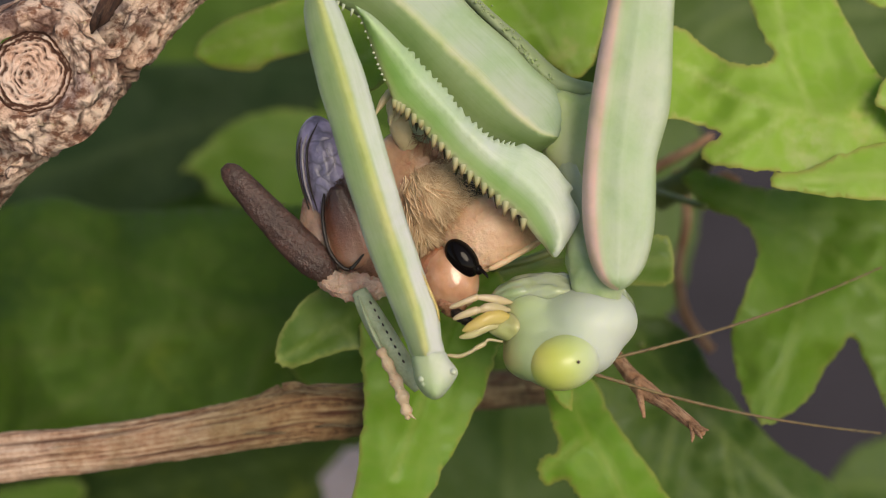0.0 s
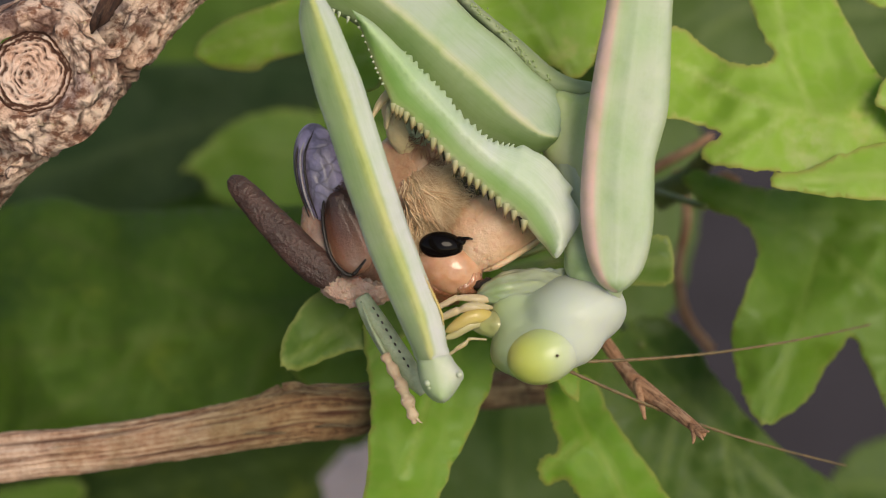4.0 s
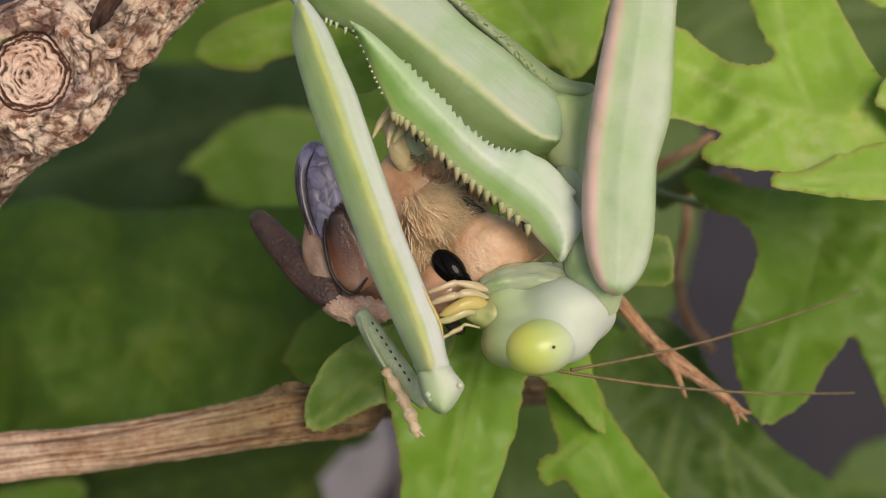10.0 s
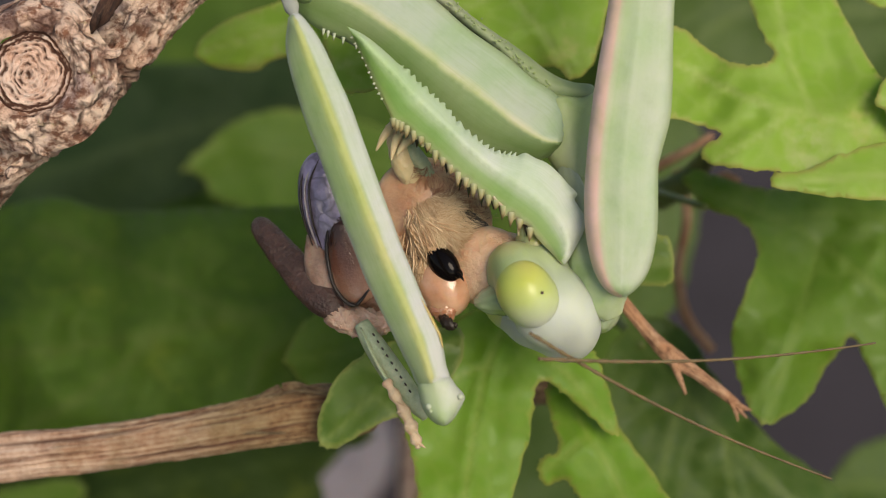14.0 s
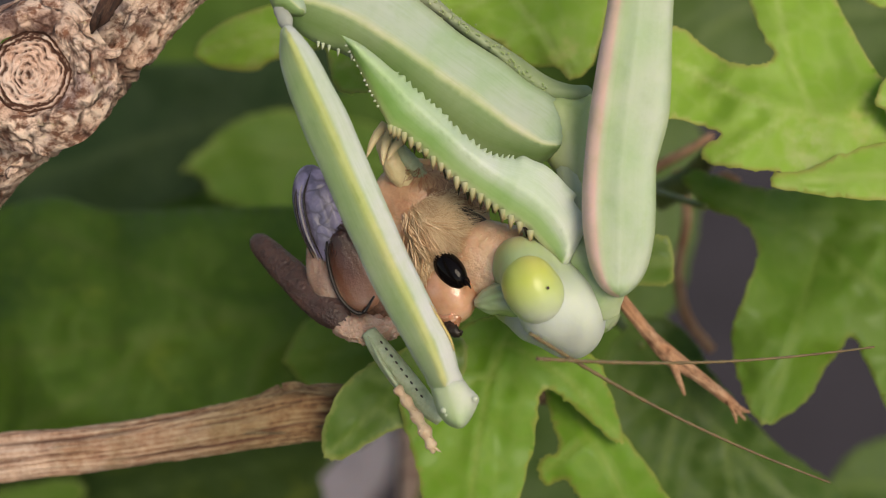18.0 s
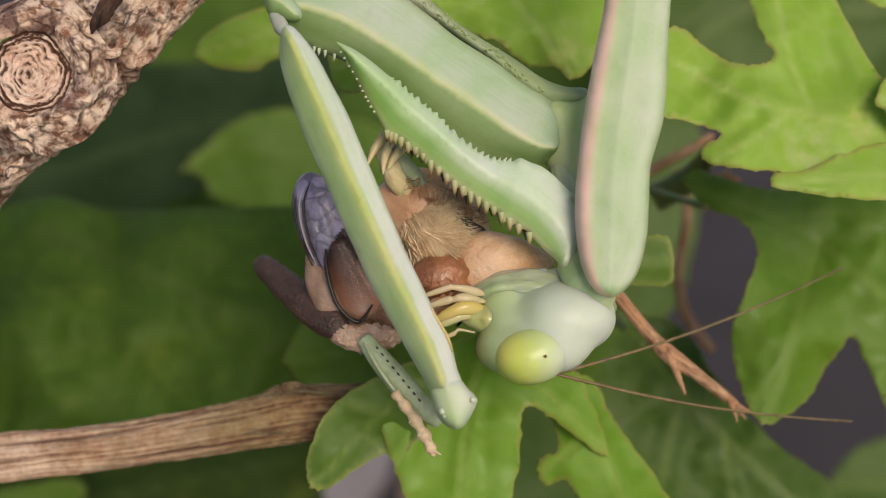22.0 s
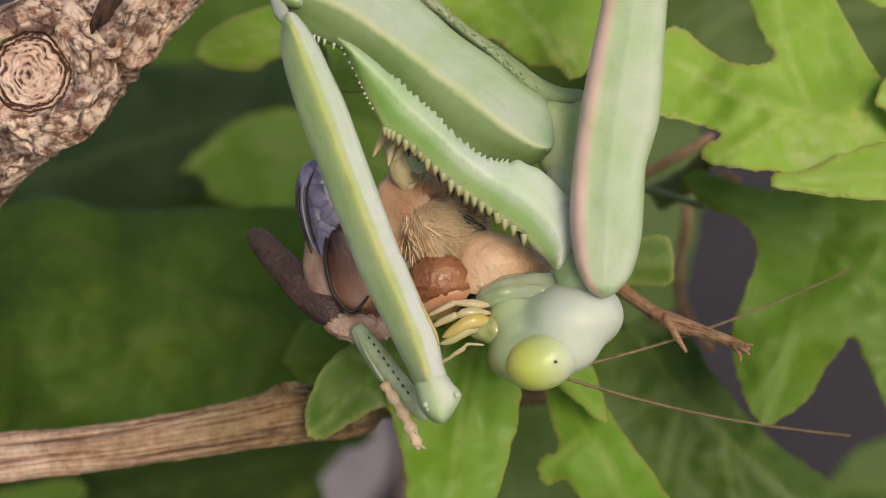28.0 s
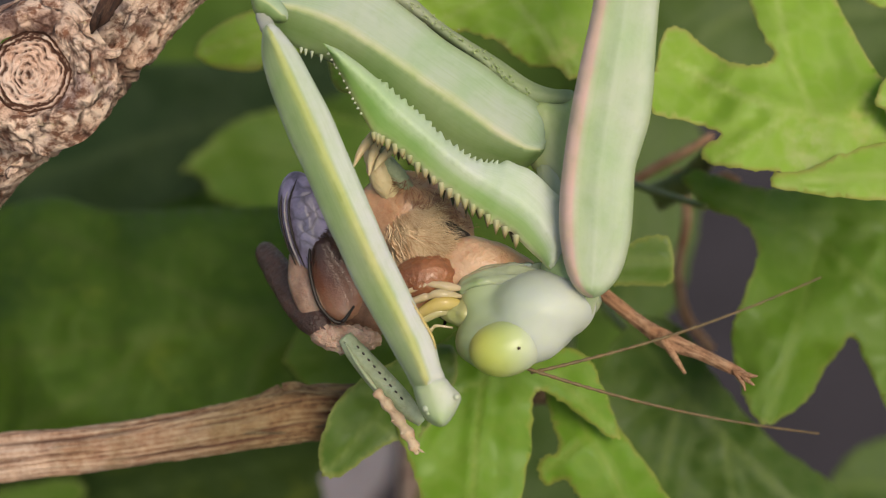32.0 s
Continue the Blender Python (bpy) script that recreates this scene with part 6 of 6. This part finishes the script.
    walk(spined, slots(spined, 66.3, [(0, 931.5, 257.5, -7.03), (0.5, 926.7, 257, -6.89), (1, 928.8, 258.4, -6.75), (1.5, 929, 257.9, -6.6), (2, 930.2, 258.3, -6.46), (2.5, 932.3, 258.8, -6.31), (3, 930.5, 260.2, -6.16), (3.5, 930.7, 259.7, -6.07), (5.5, 928.3, 262.4, -5.69), (6, 930.5, 262.9, -5.6), (6.5, 930.7, 260.3, -5.5), (7, 927.8, 263.8, -5.39), (7.5, 931, 264.2, -5.29), (8, 928.2, 267.7, -5.19), (8.5, 934.3, 267.1, -5.11), (9, 938.5, 262.5, -5.02), (9.5, 932.6, 266, -4.61), (10, 932.8, 268.5, -4.19), (10.5, 932, 271.9, -4.47), (11, 924.2, 268.3, -4.75), (11.5, 942.4, 265.7, -5.02), (12, 941.5, 265.2, -4.1), (12.5, 939.6, 271.7, -3.51), (13, 935.7, 273.2, -2.9), (13.5, 935.9, 272.6, -2.99), (14, 934.1, 274, -3.07), (14.5, 925.2, 274.5, -2.55), (16.5, 932.8, 278.9, -1.29), (17, 930, 278.9, -1.66), (17.5, 933.2, 277.9, -1.47), (18, 930.4, 278.9, -1.29), (18.5, 932.5, 280.9, -1.11), (19, 930.7, 282.9, -0.93), (19.5, 927.8, 279, -0.37), (20, 911.9, 283, 0.19), (20.5, 925.1, 284, 0.38), (21, 924.3, 284, 0.57), (21.5, 925.5, 284, 0.28), (22, 925.7, 283, 0), (22.5, 925.8, 284, 0), (23, 925, 283, 0), (23.5, 906, 293, 0), (24, 921.1, 282.9, -2.01), (24.5, 921.1, 282.9, -1.79), (25, 918.1, 283.9, -1.56), (25.5, 914.1, 285.9, -1.58), (27.5, 920.1, 285.9, -1.66), (28, 920.1, 285.9, -1.84), (28.5, 920.1, 280.9, -1.75), (29, 920.1, 282.9, -1.66), (29.5, 916.1, 282.9, -1.56), (30, 917.1, 282.9, -1.47), (30.5, 917.1, 282.9, -1.56), (31, 916.1, 282.9, -1.66), (31.5, 913.1, 282.9, -0.93), (32, 902, 287, -0.19)]))
    walk(shield, slots(shield, 65, [(0, 1095.9, 486.8, 0.76), (0.5, 1091, 487.4, 0.27), (1, 1093, 487.8, 0.53), (1.5, 1093, 488.3, 0.58), (2, 1093.9, 488.8, 0.74), (2.5, 1095.9, 489.2, 1.01), (3, 1093.9, 489.7, 0.84), (3.5, 1093.9, 490.2, 0.88), (5.5, 1090.9, 492.3, 0.75), (6, 1092.9, 492.7, 1.02), (6.5, 1092.9, 493.2, 0.83), (7, 1090, 493.9, 0.32), (7.5, 1093, 494.4, 0.46), (8, 1090.1, 495, -0.05), (8.5, 1096, 495.4, 0.41), (9, 1100, 495.8, 0.66), (9.5, 1094.1, 496.5, 0.09), (10, 1094.1, 496.9, 0.17), (10.5, 1093.1, 497.5, 0.15), (11, 1085.2, 498.2, -0.62), (11.5, 1102.8, 498.1, 1.37), (12, 1109.6, 498.3, 2.21), (12.5, 1107.7, 498.9, 2.07), (13, 1103.7, 499.5, 1.72), (13.5, 1103.7, 499.5, 1.73), (14, 1101.8, 499.5, 1.54), (14.5, 1093, 499.8, 0.59), (16.5, 1099.8, 499.6, 1.41), (17, 1096.9, 499.7, 1.11), (17.5, 1099.8, 499.5, 1.45), (18, 1096.9, 499.6, 1.15), (18.5, 1098.8, 499.6, 1.38), (19, 1096.8, 499.6, 1.18), (19.5, 1093.9, 499.7, 0.94), (20, 1078.2, 500.2, -0.68), (20.5, 1090.6, 499.8, 0.74), (21, 1089.3, 499.8, 0.68), (21.5, 1082.1, 500, -0.02), (22, 1081.7, 500, 0.02), (22.5, 1081.3, 500, 0.06), (23, 1080, 500, 0), (23.5, 1061, 500.6, -1.85), (24, 1075.3, 500, -0.13), (24.5, 1074.9, 500, 0.02), (25, 1071.6, 500, -0.15), (25.5, 1067.4, 500.2, -0.66), (27.5, 1071.9, 500.1, -0.39), (28, 1071.6, 500.2, -0.48), (28.5, 1071.2, 500.1, -0.41), (29, 1070.9, 500.1, -0.34), (29.5, 1066.6, 500.2, -0.69), (30, 1067.2, 500.2, -0.52), (30.5, 1066.8, 500.1, -0.29), (31, 1065.4, 500.1, -0.17), (31.5, 1062.1, 500.1, -0.26), (32, 1050.9, 500.4, -1.19)]))
    walk(body, slots(body, 71, [(0, 577, 501, 0), (0.5, 593, 510, 2.84), (1, 574, 511, 0.03), (1.5, 583, 518, 1.35), (2, 576, 513, 0.63), (2.5, 573, 511, -0.19), (3, 574, 513, 0.66), (3.5, 583, 513, 2.63), (5.5, 582, 518, 1.97), (6, 583, 521, 2.23), (6.5, 580, 519, 1.6), (7, 577, 519, 0.94), (7.5, 577, 514, 1.79), (8, 590, 530, 5.29), (8.5, 586, 531, 4.38), (9, 582, 532, 3.47), (9.5, 584, 542, 2.95), (10, 586, 545, 2.69), (10.5, 586, 546, 4.86), (11, 572, 552, 3.86), (11.5, 590, 552, 4.02), (12, 597, 562, 4.96), (12.5, 604, 569, 6.43), (13, 605, 570, 5.31), (13.5, 602, 570, 4.35), (14, 588, 565, 1.83), (14.5, 603, 576, 5.56), (16.5, 616, 590, 8.08), (17, 599, 582, 7.1), (17.5, 590, 574, 4.18), (18, 603, 583, 7.87), (18.5, 611, 594, 8.6), (19, 610, 599, 6.22), (19.5, 587, 580, 4.07), (20, 588, 598, 9.57), (20.5, 608, 602, 8), (21, 608, 605, 7.66), (21.5, 594, 596, 5.29), (22, 599, 597, 6.96), (22.5, 593, 599, 5.56), (23, 593, 593, 4.06), (23.5, 543, 600, 4.62), (24, 573, 582, 3.55), (24.5, 585, 582, 4.61), (25, 586, 586, 6.18), (25.5, 602, 594, 9), (27.5, 571, 583, 0.73), (28, 588, 577, 2.88), (28.5, 603, 583, 5.82), (29, 600, 583, 5.19), (29.5, 608, 585, 8.39), (30, 597, 591, 5.1), (30.5, 586, 582, 3.76), (31, 586, 582, 3.76), (31.5, 590, 585, 4.82), (32, 565, 597, 4.96)]))
    walk(hind_leg, slots(hind_leg, 70.4, 134.206, [(0, 585, 488, 0, 0), (0.5, 601, 497, 2.7, 3.9), (1, 582, 498, -0.01, 10.5), (1.5, 591, 505, 1.12, 11.3), (2, 584, 500, -0.8, 4), (2.5, 581, 498, -1.3, 10.3), (3, 582, 500, -0.98, 10.3), (3.5, 591, 500, 0.95, 8.6), (5.5, 590, 505, 1.44, 12.8), (6, 591, 508, 1.12, 11.3), (6.5, 588, 506, 0.96, 13.5), (7, 585, 506, 0.14, 14.2), (7.5, 585, 501, -0.01, 8.5), (8, 598, 517, 2.47, 0), (8.5, 594, 518, 23.95, 11.7), (9, 590, 519, 0.61, 28.6), (9.5, 592, 529, 0.79, 29.6), (10, 594, 532, 2.68, 32.6), (10.5, 594, 533, 1.91, 31.4), (11, 580, 539, 2.59, 37.3), (11.5, 598, 539, 11.99, 0), (12, 605, 549, 14.46, 0), (12.5, 612, 556, 6.5, 33.4), (13, 613, 557, 4.73, 32.1), (13.5, 610, 557, 4.33, 31.6), (14, 596, 552, 0.98, 31.1), (14.5, 611, 563, 6.54, 33.9), (16.5, 624, 577, 6.27, 21.7), (17, 607, 569, 8.22, 33.4), (17.5, 598, 561, 4.36, 32.2), (18, 611, 570, 6.45, 29.4), (18.5, 619, 581, 5.57, 26.1), (19, 618, 586, 4.35, 26.7), (19.5, 595, 567, 2.87, 32.9), (20, 596, 585, 7.57, 42), (20.5, 616, 589, 12.18, 36.9), (21, 616, 592, 12.1, 36.4), (21.5, 602, 583, 10.42, 38.9), (22, 607, 584, 11.31, 37.9), (22.5, 601, 586, 9.21, 39.1), (23, 601, 580, 7.69, 40.4), (23.5, 551, 587, 6, 38), (24, 581, 569, 9.5, 33), (24.5, 593, 569, 9.18, 29.1), (25, 594, 573, 9.03, 29.5), (25.5, 610, 581, 12.88, 27.6), (27.5, 579, 570, 8.09, 36.2), (28, 596, 564, 3.77, 31.3), (28.5, 611, 570, 8.45, 31.5), (29, 608, 570, 6.54, 33.9), (29.5, 616, 572, 12.6, 0), (30, 605, 578, 6.56, 31.3), (30.5, 594, 569, 14.86, 0), (30.7, 594, 569, 13.99, 16.5), (31, 594, 569, 7.26, 35.8), (31.5, 598, 572, 7.77, 39.1), (32, 573, 584, -1.33, 42)]))
    walk(shin, slots(shin, 68.6, [(0, 700, 640, 0), (0.5, 716.6, 639.7, 3.11), (1, 694.2, 650.6, -0.76), (1.5, 706, 652.1, 1.56), (2, 698.5, 652, -0.12), (2.5, 693.8, 650.6, -0.64), (3, 697, 651.5, 0.17), (3.5, 708.8, 648.2, 1.77), (5.5, 705.6, 652.1, 1.68), (6, 706, 655.1, 1.56), (6.5, 704.1, 654.2, 1.44), (7, 700, 654.7, 1.04), (7.5, 701.1, 650.3, 1.09), (8, 718.5, 656.4, 5.15), (8.5, 715.6, 657.4, 5.35), (9, 713.2, 657.3, 6.01), (9.5, 714.2, 667.8, 5.64), (10, 710.1, 673, 3.77), (10.5, 702.4, 675.1, 1.81), (11, 704.4, 678.9, 5.67), (11.5, 713, 678.9, 3.92), (12, 731, 678.5, 9.45), (12.5, 734.7, 686.6, 8.53), (13, 728, 690.3, 6.2), (13.5, 725.6, 692, 5.73), (14, 711.6, 693, 3.66), (14.5, 716.7, 696.3, 4.34), (16.5, 740.1, 711.4, 6.02), (17, 722.6, 705.1, 5.35), (17.5, 715.2, 703.1, 3.62), (18, 732.1, 702.8, 7.49), (18.5, 737.9, 713.8, 7.1), (19, 733.5, 718.8, 6.5), (19.5, 708.9, 704.7, 4.46), (20, 725.3, 707.9, 12.23), (20.5, 734.9, 714.1, 9.85), (21, 734.9, 716, 10.25), (21.5, 720.9, 713, 8.07), (22, 728.6, 710.2, 9.9), (22.5, 721.5, 714.4, 8.93), (23, 718.8, 710, 7.88), (23.5, 674.8, 713.7, 10.06), (24, 702.6, 695.2, 9.9), (24.5, 711.9, 692.4, 10.45), (25, 712.3, 695.9, 10.57), (25.5, 730, 696.7, 13.51), (27.5, 694, 704.4, 5.82), (28, 708.2, 696.2, 6.08), (28.5, 730.4, 695.6, 9.74), (29, 728, 696.2, 9.63), (29.5, 739.8, 693.2, 12.03), (30, 722.2, 704.2, 9.17), (30.5, 711.8, 700.1, 7.49), (31, 714, 696.8, 9.04), (31.5, 715.8, 699.8, 8.67), (32, 697.4, 707.4, 11.31)]))
    walk(rocking_leaf, slots(rocking_leaf, 75.5, [(0, 690.3, 587.6, -16.33), (3, 694.6, 584.8, -14.69), (6, 700.3, 584.9, -12.72), (8, 708.5, 595.7, -12.93), (9, 727.3, 642.1, -11.91), (10, 734.4, 675.2, -8.39), (11, 712.9, 701.4, -0.44), (11.5, 731.5, 659.6, -9.11), (13, 751.8, 698.5, -4.26), (14.5, 754.7, 697.1, -5.95), (16.5, 752.1, 712, -5.01), (19, 765.8, 723.4, -4.22), (21, 748.4, 758.6, -0.21), (22, 730.5, 758.1, -1.32), (23, 750, 760, 0), (24, 713, 705.7, -4.93), (25, 731.7, 719.7, -3.06), (28, 731.1, 678.1, -4.42), (29.5, 740.5, 679, -3.49), (30, 744.4, 698, -7.73), (32, 750.8, 734.3, -0.41)]))
    walk(head, nods(head, 66.0, [(0, 995, 632, 3, 0, 0), (0.5, 966, 616, 3.8, 0, 3), (1, 962, 599, 4.7, 0, 6), (1.5, 952, 611, 5.5, 0, 8), (2, 957, 608, 6.3, 0, 10), (2.5, 957, 616, 7.2, 0, 11.5), (3, 954, 612, 8, 0, 13), (3.5, 958, 617, 8.3, 0.3, 14), (5.5, 937, 625, 9.7, 1.7, 18), (6, 939, 626, 10, 2, 19), (6.5, 939, 625, 10, 1.5, 18), (7, 943, 628, 10, 1, 17), (7.5, 952, 631, 10, 0.5, 16), (8, 935, 634, 10, 0, 13.3), (8.5, 965, 655, 7, 0, 10.7), (9, 968, 639, 4, 0, 8), (9.5, 954, 612, 3, 3, 5), (10, 952, 605, 2, 6, 2), (10.5, 951, 600, -1, 9, -4), (11, 946, 592, -4, 12, -10), (11.5, 986, 610, -2, 8, -9), (12, 990, 620, 0, 8, -8), (12.5, 972, 603, -8, 6, -10), (13, 958, 573, -22, 14, -12), (13.5, 956, 547, -42, 8, 0), (14, 942, 514, -66, 12, 5), (14.5, 936, 505, -68, 12, 5), (16.5, 954, 507, -70, 12, 5), (17, 944, 509, -68, 12, 5), (17.5, 944, 507, -68, 12, 5), (18, 952, 506, -68, 12, 5), (18.5, 952, 506, -68, 12, 5), (19, 936, 503, -68, 12, 5), (19.5, 939, 565, -36, 6, 5), (20, 937, 614, -2, 8, 4), (20.5, 945, 623, 0, 0, 7), (21, 931, 622, 0, 0, 10), (21.5, 937, 625, 0, 0, 9.5), (22, 936, 622, 0, 0, 9), (22.5, 934, 619, 0, 0, 10.5), (23, 936, 622, 0, 0, 12), (23.5, 919, 639, 1.5, 0, 14.5), (24, 936, 629, 3, 0, 17), (24.5, 931, 631, 4.5, 0, 16.5), (25, 923, 632, 6, 0, 16), (25.5, 922, 648, 6.3, 0, 15.5), (27.5, 932, 636, 7.7, 0, 13.5), (28, 952, 632, 8, 0, 13), (28.5, 962, 640, 11, 0, 14), (29, 965, 650, 14, 0, 15), (29.5, 963, 665, 20, -4, 15), (30, 938, 634, 6, 0, 15), (30.5, 936, 622, 5.5, 0, 15.5), (31, 934, 618, 5, 0, 16), (31.5, 924, 620, 4.5, 0, 17), (32, 888, 608, 4, 0, 18)]))
    walk(pupil, gleam([(0, 3, 0, 0), (0.5, 3.8, 0, 3), (1, 4.7, 0, 6), (1.5, 5.5, 0, 8), (2, 6.3, 0, 10), (2.5, 7.2, 0, 11.5), (3, 8, 0, 13), (3.5, 8.3, 0.3, 14), (5.5, 9.7, 1.7, 18), (6, 10, 2, 19), (6.5, 10, 1.5, 18), (7, 10, 1, 17), (7.5, 10, 0.5, 16), (8, 10, 0, 13.3), (8.5, 7, 0, 10.7), (9, 4, 0, 8), (9.5, 3, 3, 5), (10, 2, 6, 2), (10.5, -1, 9, -4), (11, -4, 12, -10), (11.5, -2, 8, -9), (12, 0, 8, -8), (12.5, -8, 6, -10), (13, -22, 14, -12), (13.5, -42, 8, 0), (14, -66, 12, 5), (14.5, -68, 12, 5), (16.5, -70, 12, 5), (17, -68, 12, 5), (17.5, -68, 12, 5), (18, -68, 12, 5), (18.5, -68, 12, 5), (19, -68, 12, 5), (19.5, -36, 6, 5), (20, -2, 8, 4), (20.5, 0, 0, 7), (21, 0, 0, 10), (21.5, 0, 0, 9.5), (22, 0, 0, 9), (22.5, 0, 0, 10.5), (23, 0, 0, 12), (23.5, 1.5, 0, 14.5), (24, 3, 0, 17), (24.5, 4.5, 0, 16.5), (25, 6, 0, 16), (25.5, 6.3, 0, 15.5), (27.5, 7.7, 0, 13.5), (28, 8, 0, 13), (28.5, 11, 0, 14), (29, 14, 0, 15), (29.5, 20, -4, 15), (30, 6, 0, 15), (30.5, 5.5, 0, 15.5), (31, 5, 0, 16), (31.5, 4.5, 0, 17), (32, 4, 0, 18)]))
    walk(upper_antenna, feelers(upper_antenna, [(0, 1060, 640, 70, 15), (3, 1030, 640, 70, 6), (6, 1000, 645, 70, 3), (9, 1040, 650, 70, 9), (10, 1010, 655, 70, 12), (11.5, 1040, 655, 70, 18), (12.5, 1030, 650, 70, 12), (13, 1010, 652, 69, 7), (13.5, 973, 630, 66, 2), (14, 953, 635, 61.5, 0), (16.5, 963, 635, 61.5, 0), (19, 943, 635, 61.5, -1), (19.5, 980, 650, 66, 8), (20, 1000, 655, 70, 16), (23, 985, 660, 70, 17), (25, 980, 660, 70, 16), (28, 1000, 655, 70, 16), (30, 1000, 655, 70, 18), (32, 940, 660, 70, 15)]))
    walk(throat, slots(throat, 65.6, [(0, 991.4, 629.5, 0), (0.5, 974, 617.5, 0), (1, 971.6, 604.8, 0), (1.5, 965.6, 613.8, 0), (2, 968.6, 611.5, 0), (2.5, 968.6, 617.5, 0), (3, 966.8, 614.5, 0), (3.5, 969.2, 618.2, 0), (5.5, 956.6, 624.2, 0), (6, 957.8, 625, 0), (6.5, 957.8, 624.2, 0), (7, 960.2, 626.5, 0), (7.5, 965.6, 628.8, 0), (8, 955.4, 631, 0), (8.5, 973.4, 646.8, 0), (9, 975.2, 634.8, 0), (9.5, 966.8, 614.5, 0), (10, 965.6, 609.2, 0), (10.5, 965, 605.5, 0), (11, 962, 599.5, 0), (11.5, 986, 613, 0), (12, 988.4, 620.5, 0), (12.5, 977.6, 607.8, 0), (13, 969.2, 585.2, 0), (13.5, 962, 635.5, 0), (14, 962, 635.5, 0), (14.5, 962, 635.5, 0), (16.5, 962, 635.5, 0), (17, 962, 635.5, 0), (17.5, 962, 635.5, 0), (18, 962, 635.5, 0), (18.5, 962, 635.5, 0), (19, 962, 635.5, 0), (19.5, 962, 635.5, 0), (20, 956.6, 616, 0), (20.5, 961.4, 622.8, 0), (21, 953, 622, 0), (21.5, 956.6, 624.2, 0), (22, 956, 622, 0), (22.5, 954.8, 619.8, 0), (23, 956, 622, 0), (23.5, 945.8, 634.8, 0), (24, 956, 627.2, 0), (24.5, 953, 628.8, 0), (25, 948.2, 629.5, 0), (25.5, 947.6, 641.5, 0), (27.5, 953.6, 632.5, 0), (28, 965.6, 629.5, 0), (28.5, 971.6, 635.5, 0), (29, 973.4, 643, 0), (29.5, 972.2, 654.2, 0), (30, 957.2, 631, 0), (30.5, 956, 622, 0), (31, 954.8, 619, 0), (31.5, 948.8, 620.5, 0), (32, 927.2, 611.5, 0)]))
    walk(lower_antenna, feelers(lower_antenna, [(0, 1045, 660, 69, -14), (3, 1010, 655, 69, -19), (6, 985, 650, 69, -23), (9, 1020, 662, 69, -20), (10, 980, 655, 69, -7), (11.5, 1030, 664, 69, -3), (12.5, 1010, 660, 69, -5), (13, 990, 652, 69, -8), (13.5, 953, 610, 65.5, -18), (14, 938, 590, 61.5, -27), (16.5, 948, 590, 61.5, -27), (19, 933, 592, 61.5, -28), (19.5, 965, 640, 66, -18), (20, 985, 662, 69, -11), (23, 980, 662, 69, -13), (25, 970, 672, 69, -21), (28, 985, 665, 69, -14), (30, 985, 670, 69, -10), (32, 925, 650, 69, -15)]))
    walk(face, slots(face, 70.2, 0, [(0, 802, 492, -4, 0), (0.5, 806, 485, 4, 0), (1, 780, 462, 30, 0), (2, 784, 464, 46, 0), (3, 784, 468, 46, 0), (3.5, 798, 470, 44, 0), (6, 790, 466, 52, 0), (7, 790, 466, 44, 0), (8, 806, 480, 28, -5), (9, 800, 482, 12, -10), (10, 790, 510, 2, -15), (11, 778, 525, 0, -28), (11.5, 800, 528, 0, -30), (12, 804, 520, 0, -28), (12.5, 804, 520, 2, -30), (13, 796, 514, 4, -30), (14, 786, 502, 2, -28), (14.5, 786, 502, 2, -26), (16.5, 802, 506, 2, -28), (17, 788, 508, 0, -28), (18, 796, 514, 0, -26), (19, 802, 540, -2, -22), (19.5, 790, 532, -34, 20), (20, 780, 528, -66, 58), (21, 786, 524, -72, 66), (23, 782, 524, -74, 66), (25, 784, 518, -72, 66), (28, 782, 526, -72, 64), (30, 792, 522, -74, 66), (31, 790, 520, -74, 66), (32, 758, 524, -74, 66)]))
    walk(twig, slots(twig, 77.5, -43, [(0, 1064, 590, -5, -52), (3, 1062, 594, -5, -52), (6, 1068, 586, -2, -50), (8, 1075, 580, 0, -46), (9, 1090, 545, 1, -10), (10, 1085, 518, 0, 0), (12, 1088, 515, 0, 0), (13, 1085, 512, 0, 0), (19, 1086, 512, -1, 0), (23, 1085, 510, 0, 0), (24, 1085, 500, 14, -44), (25, 1088, 498, 16, -50), (28, 1085, 500, 14, -48), (30, 1092, 500, 15, -50), (31, 1085, 500, 14, -46), (32, 1058, 510, 11, -28)]))


motions()
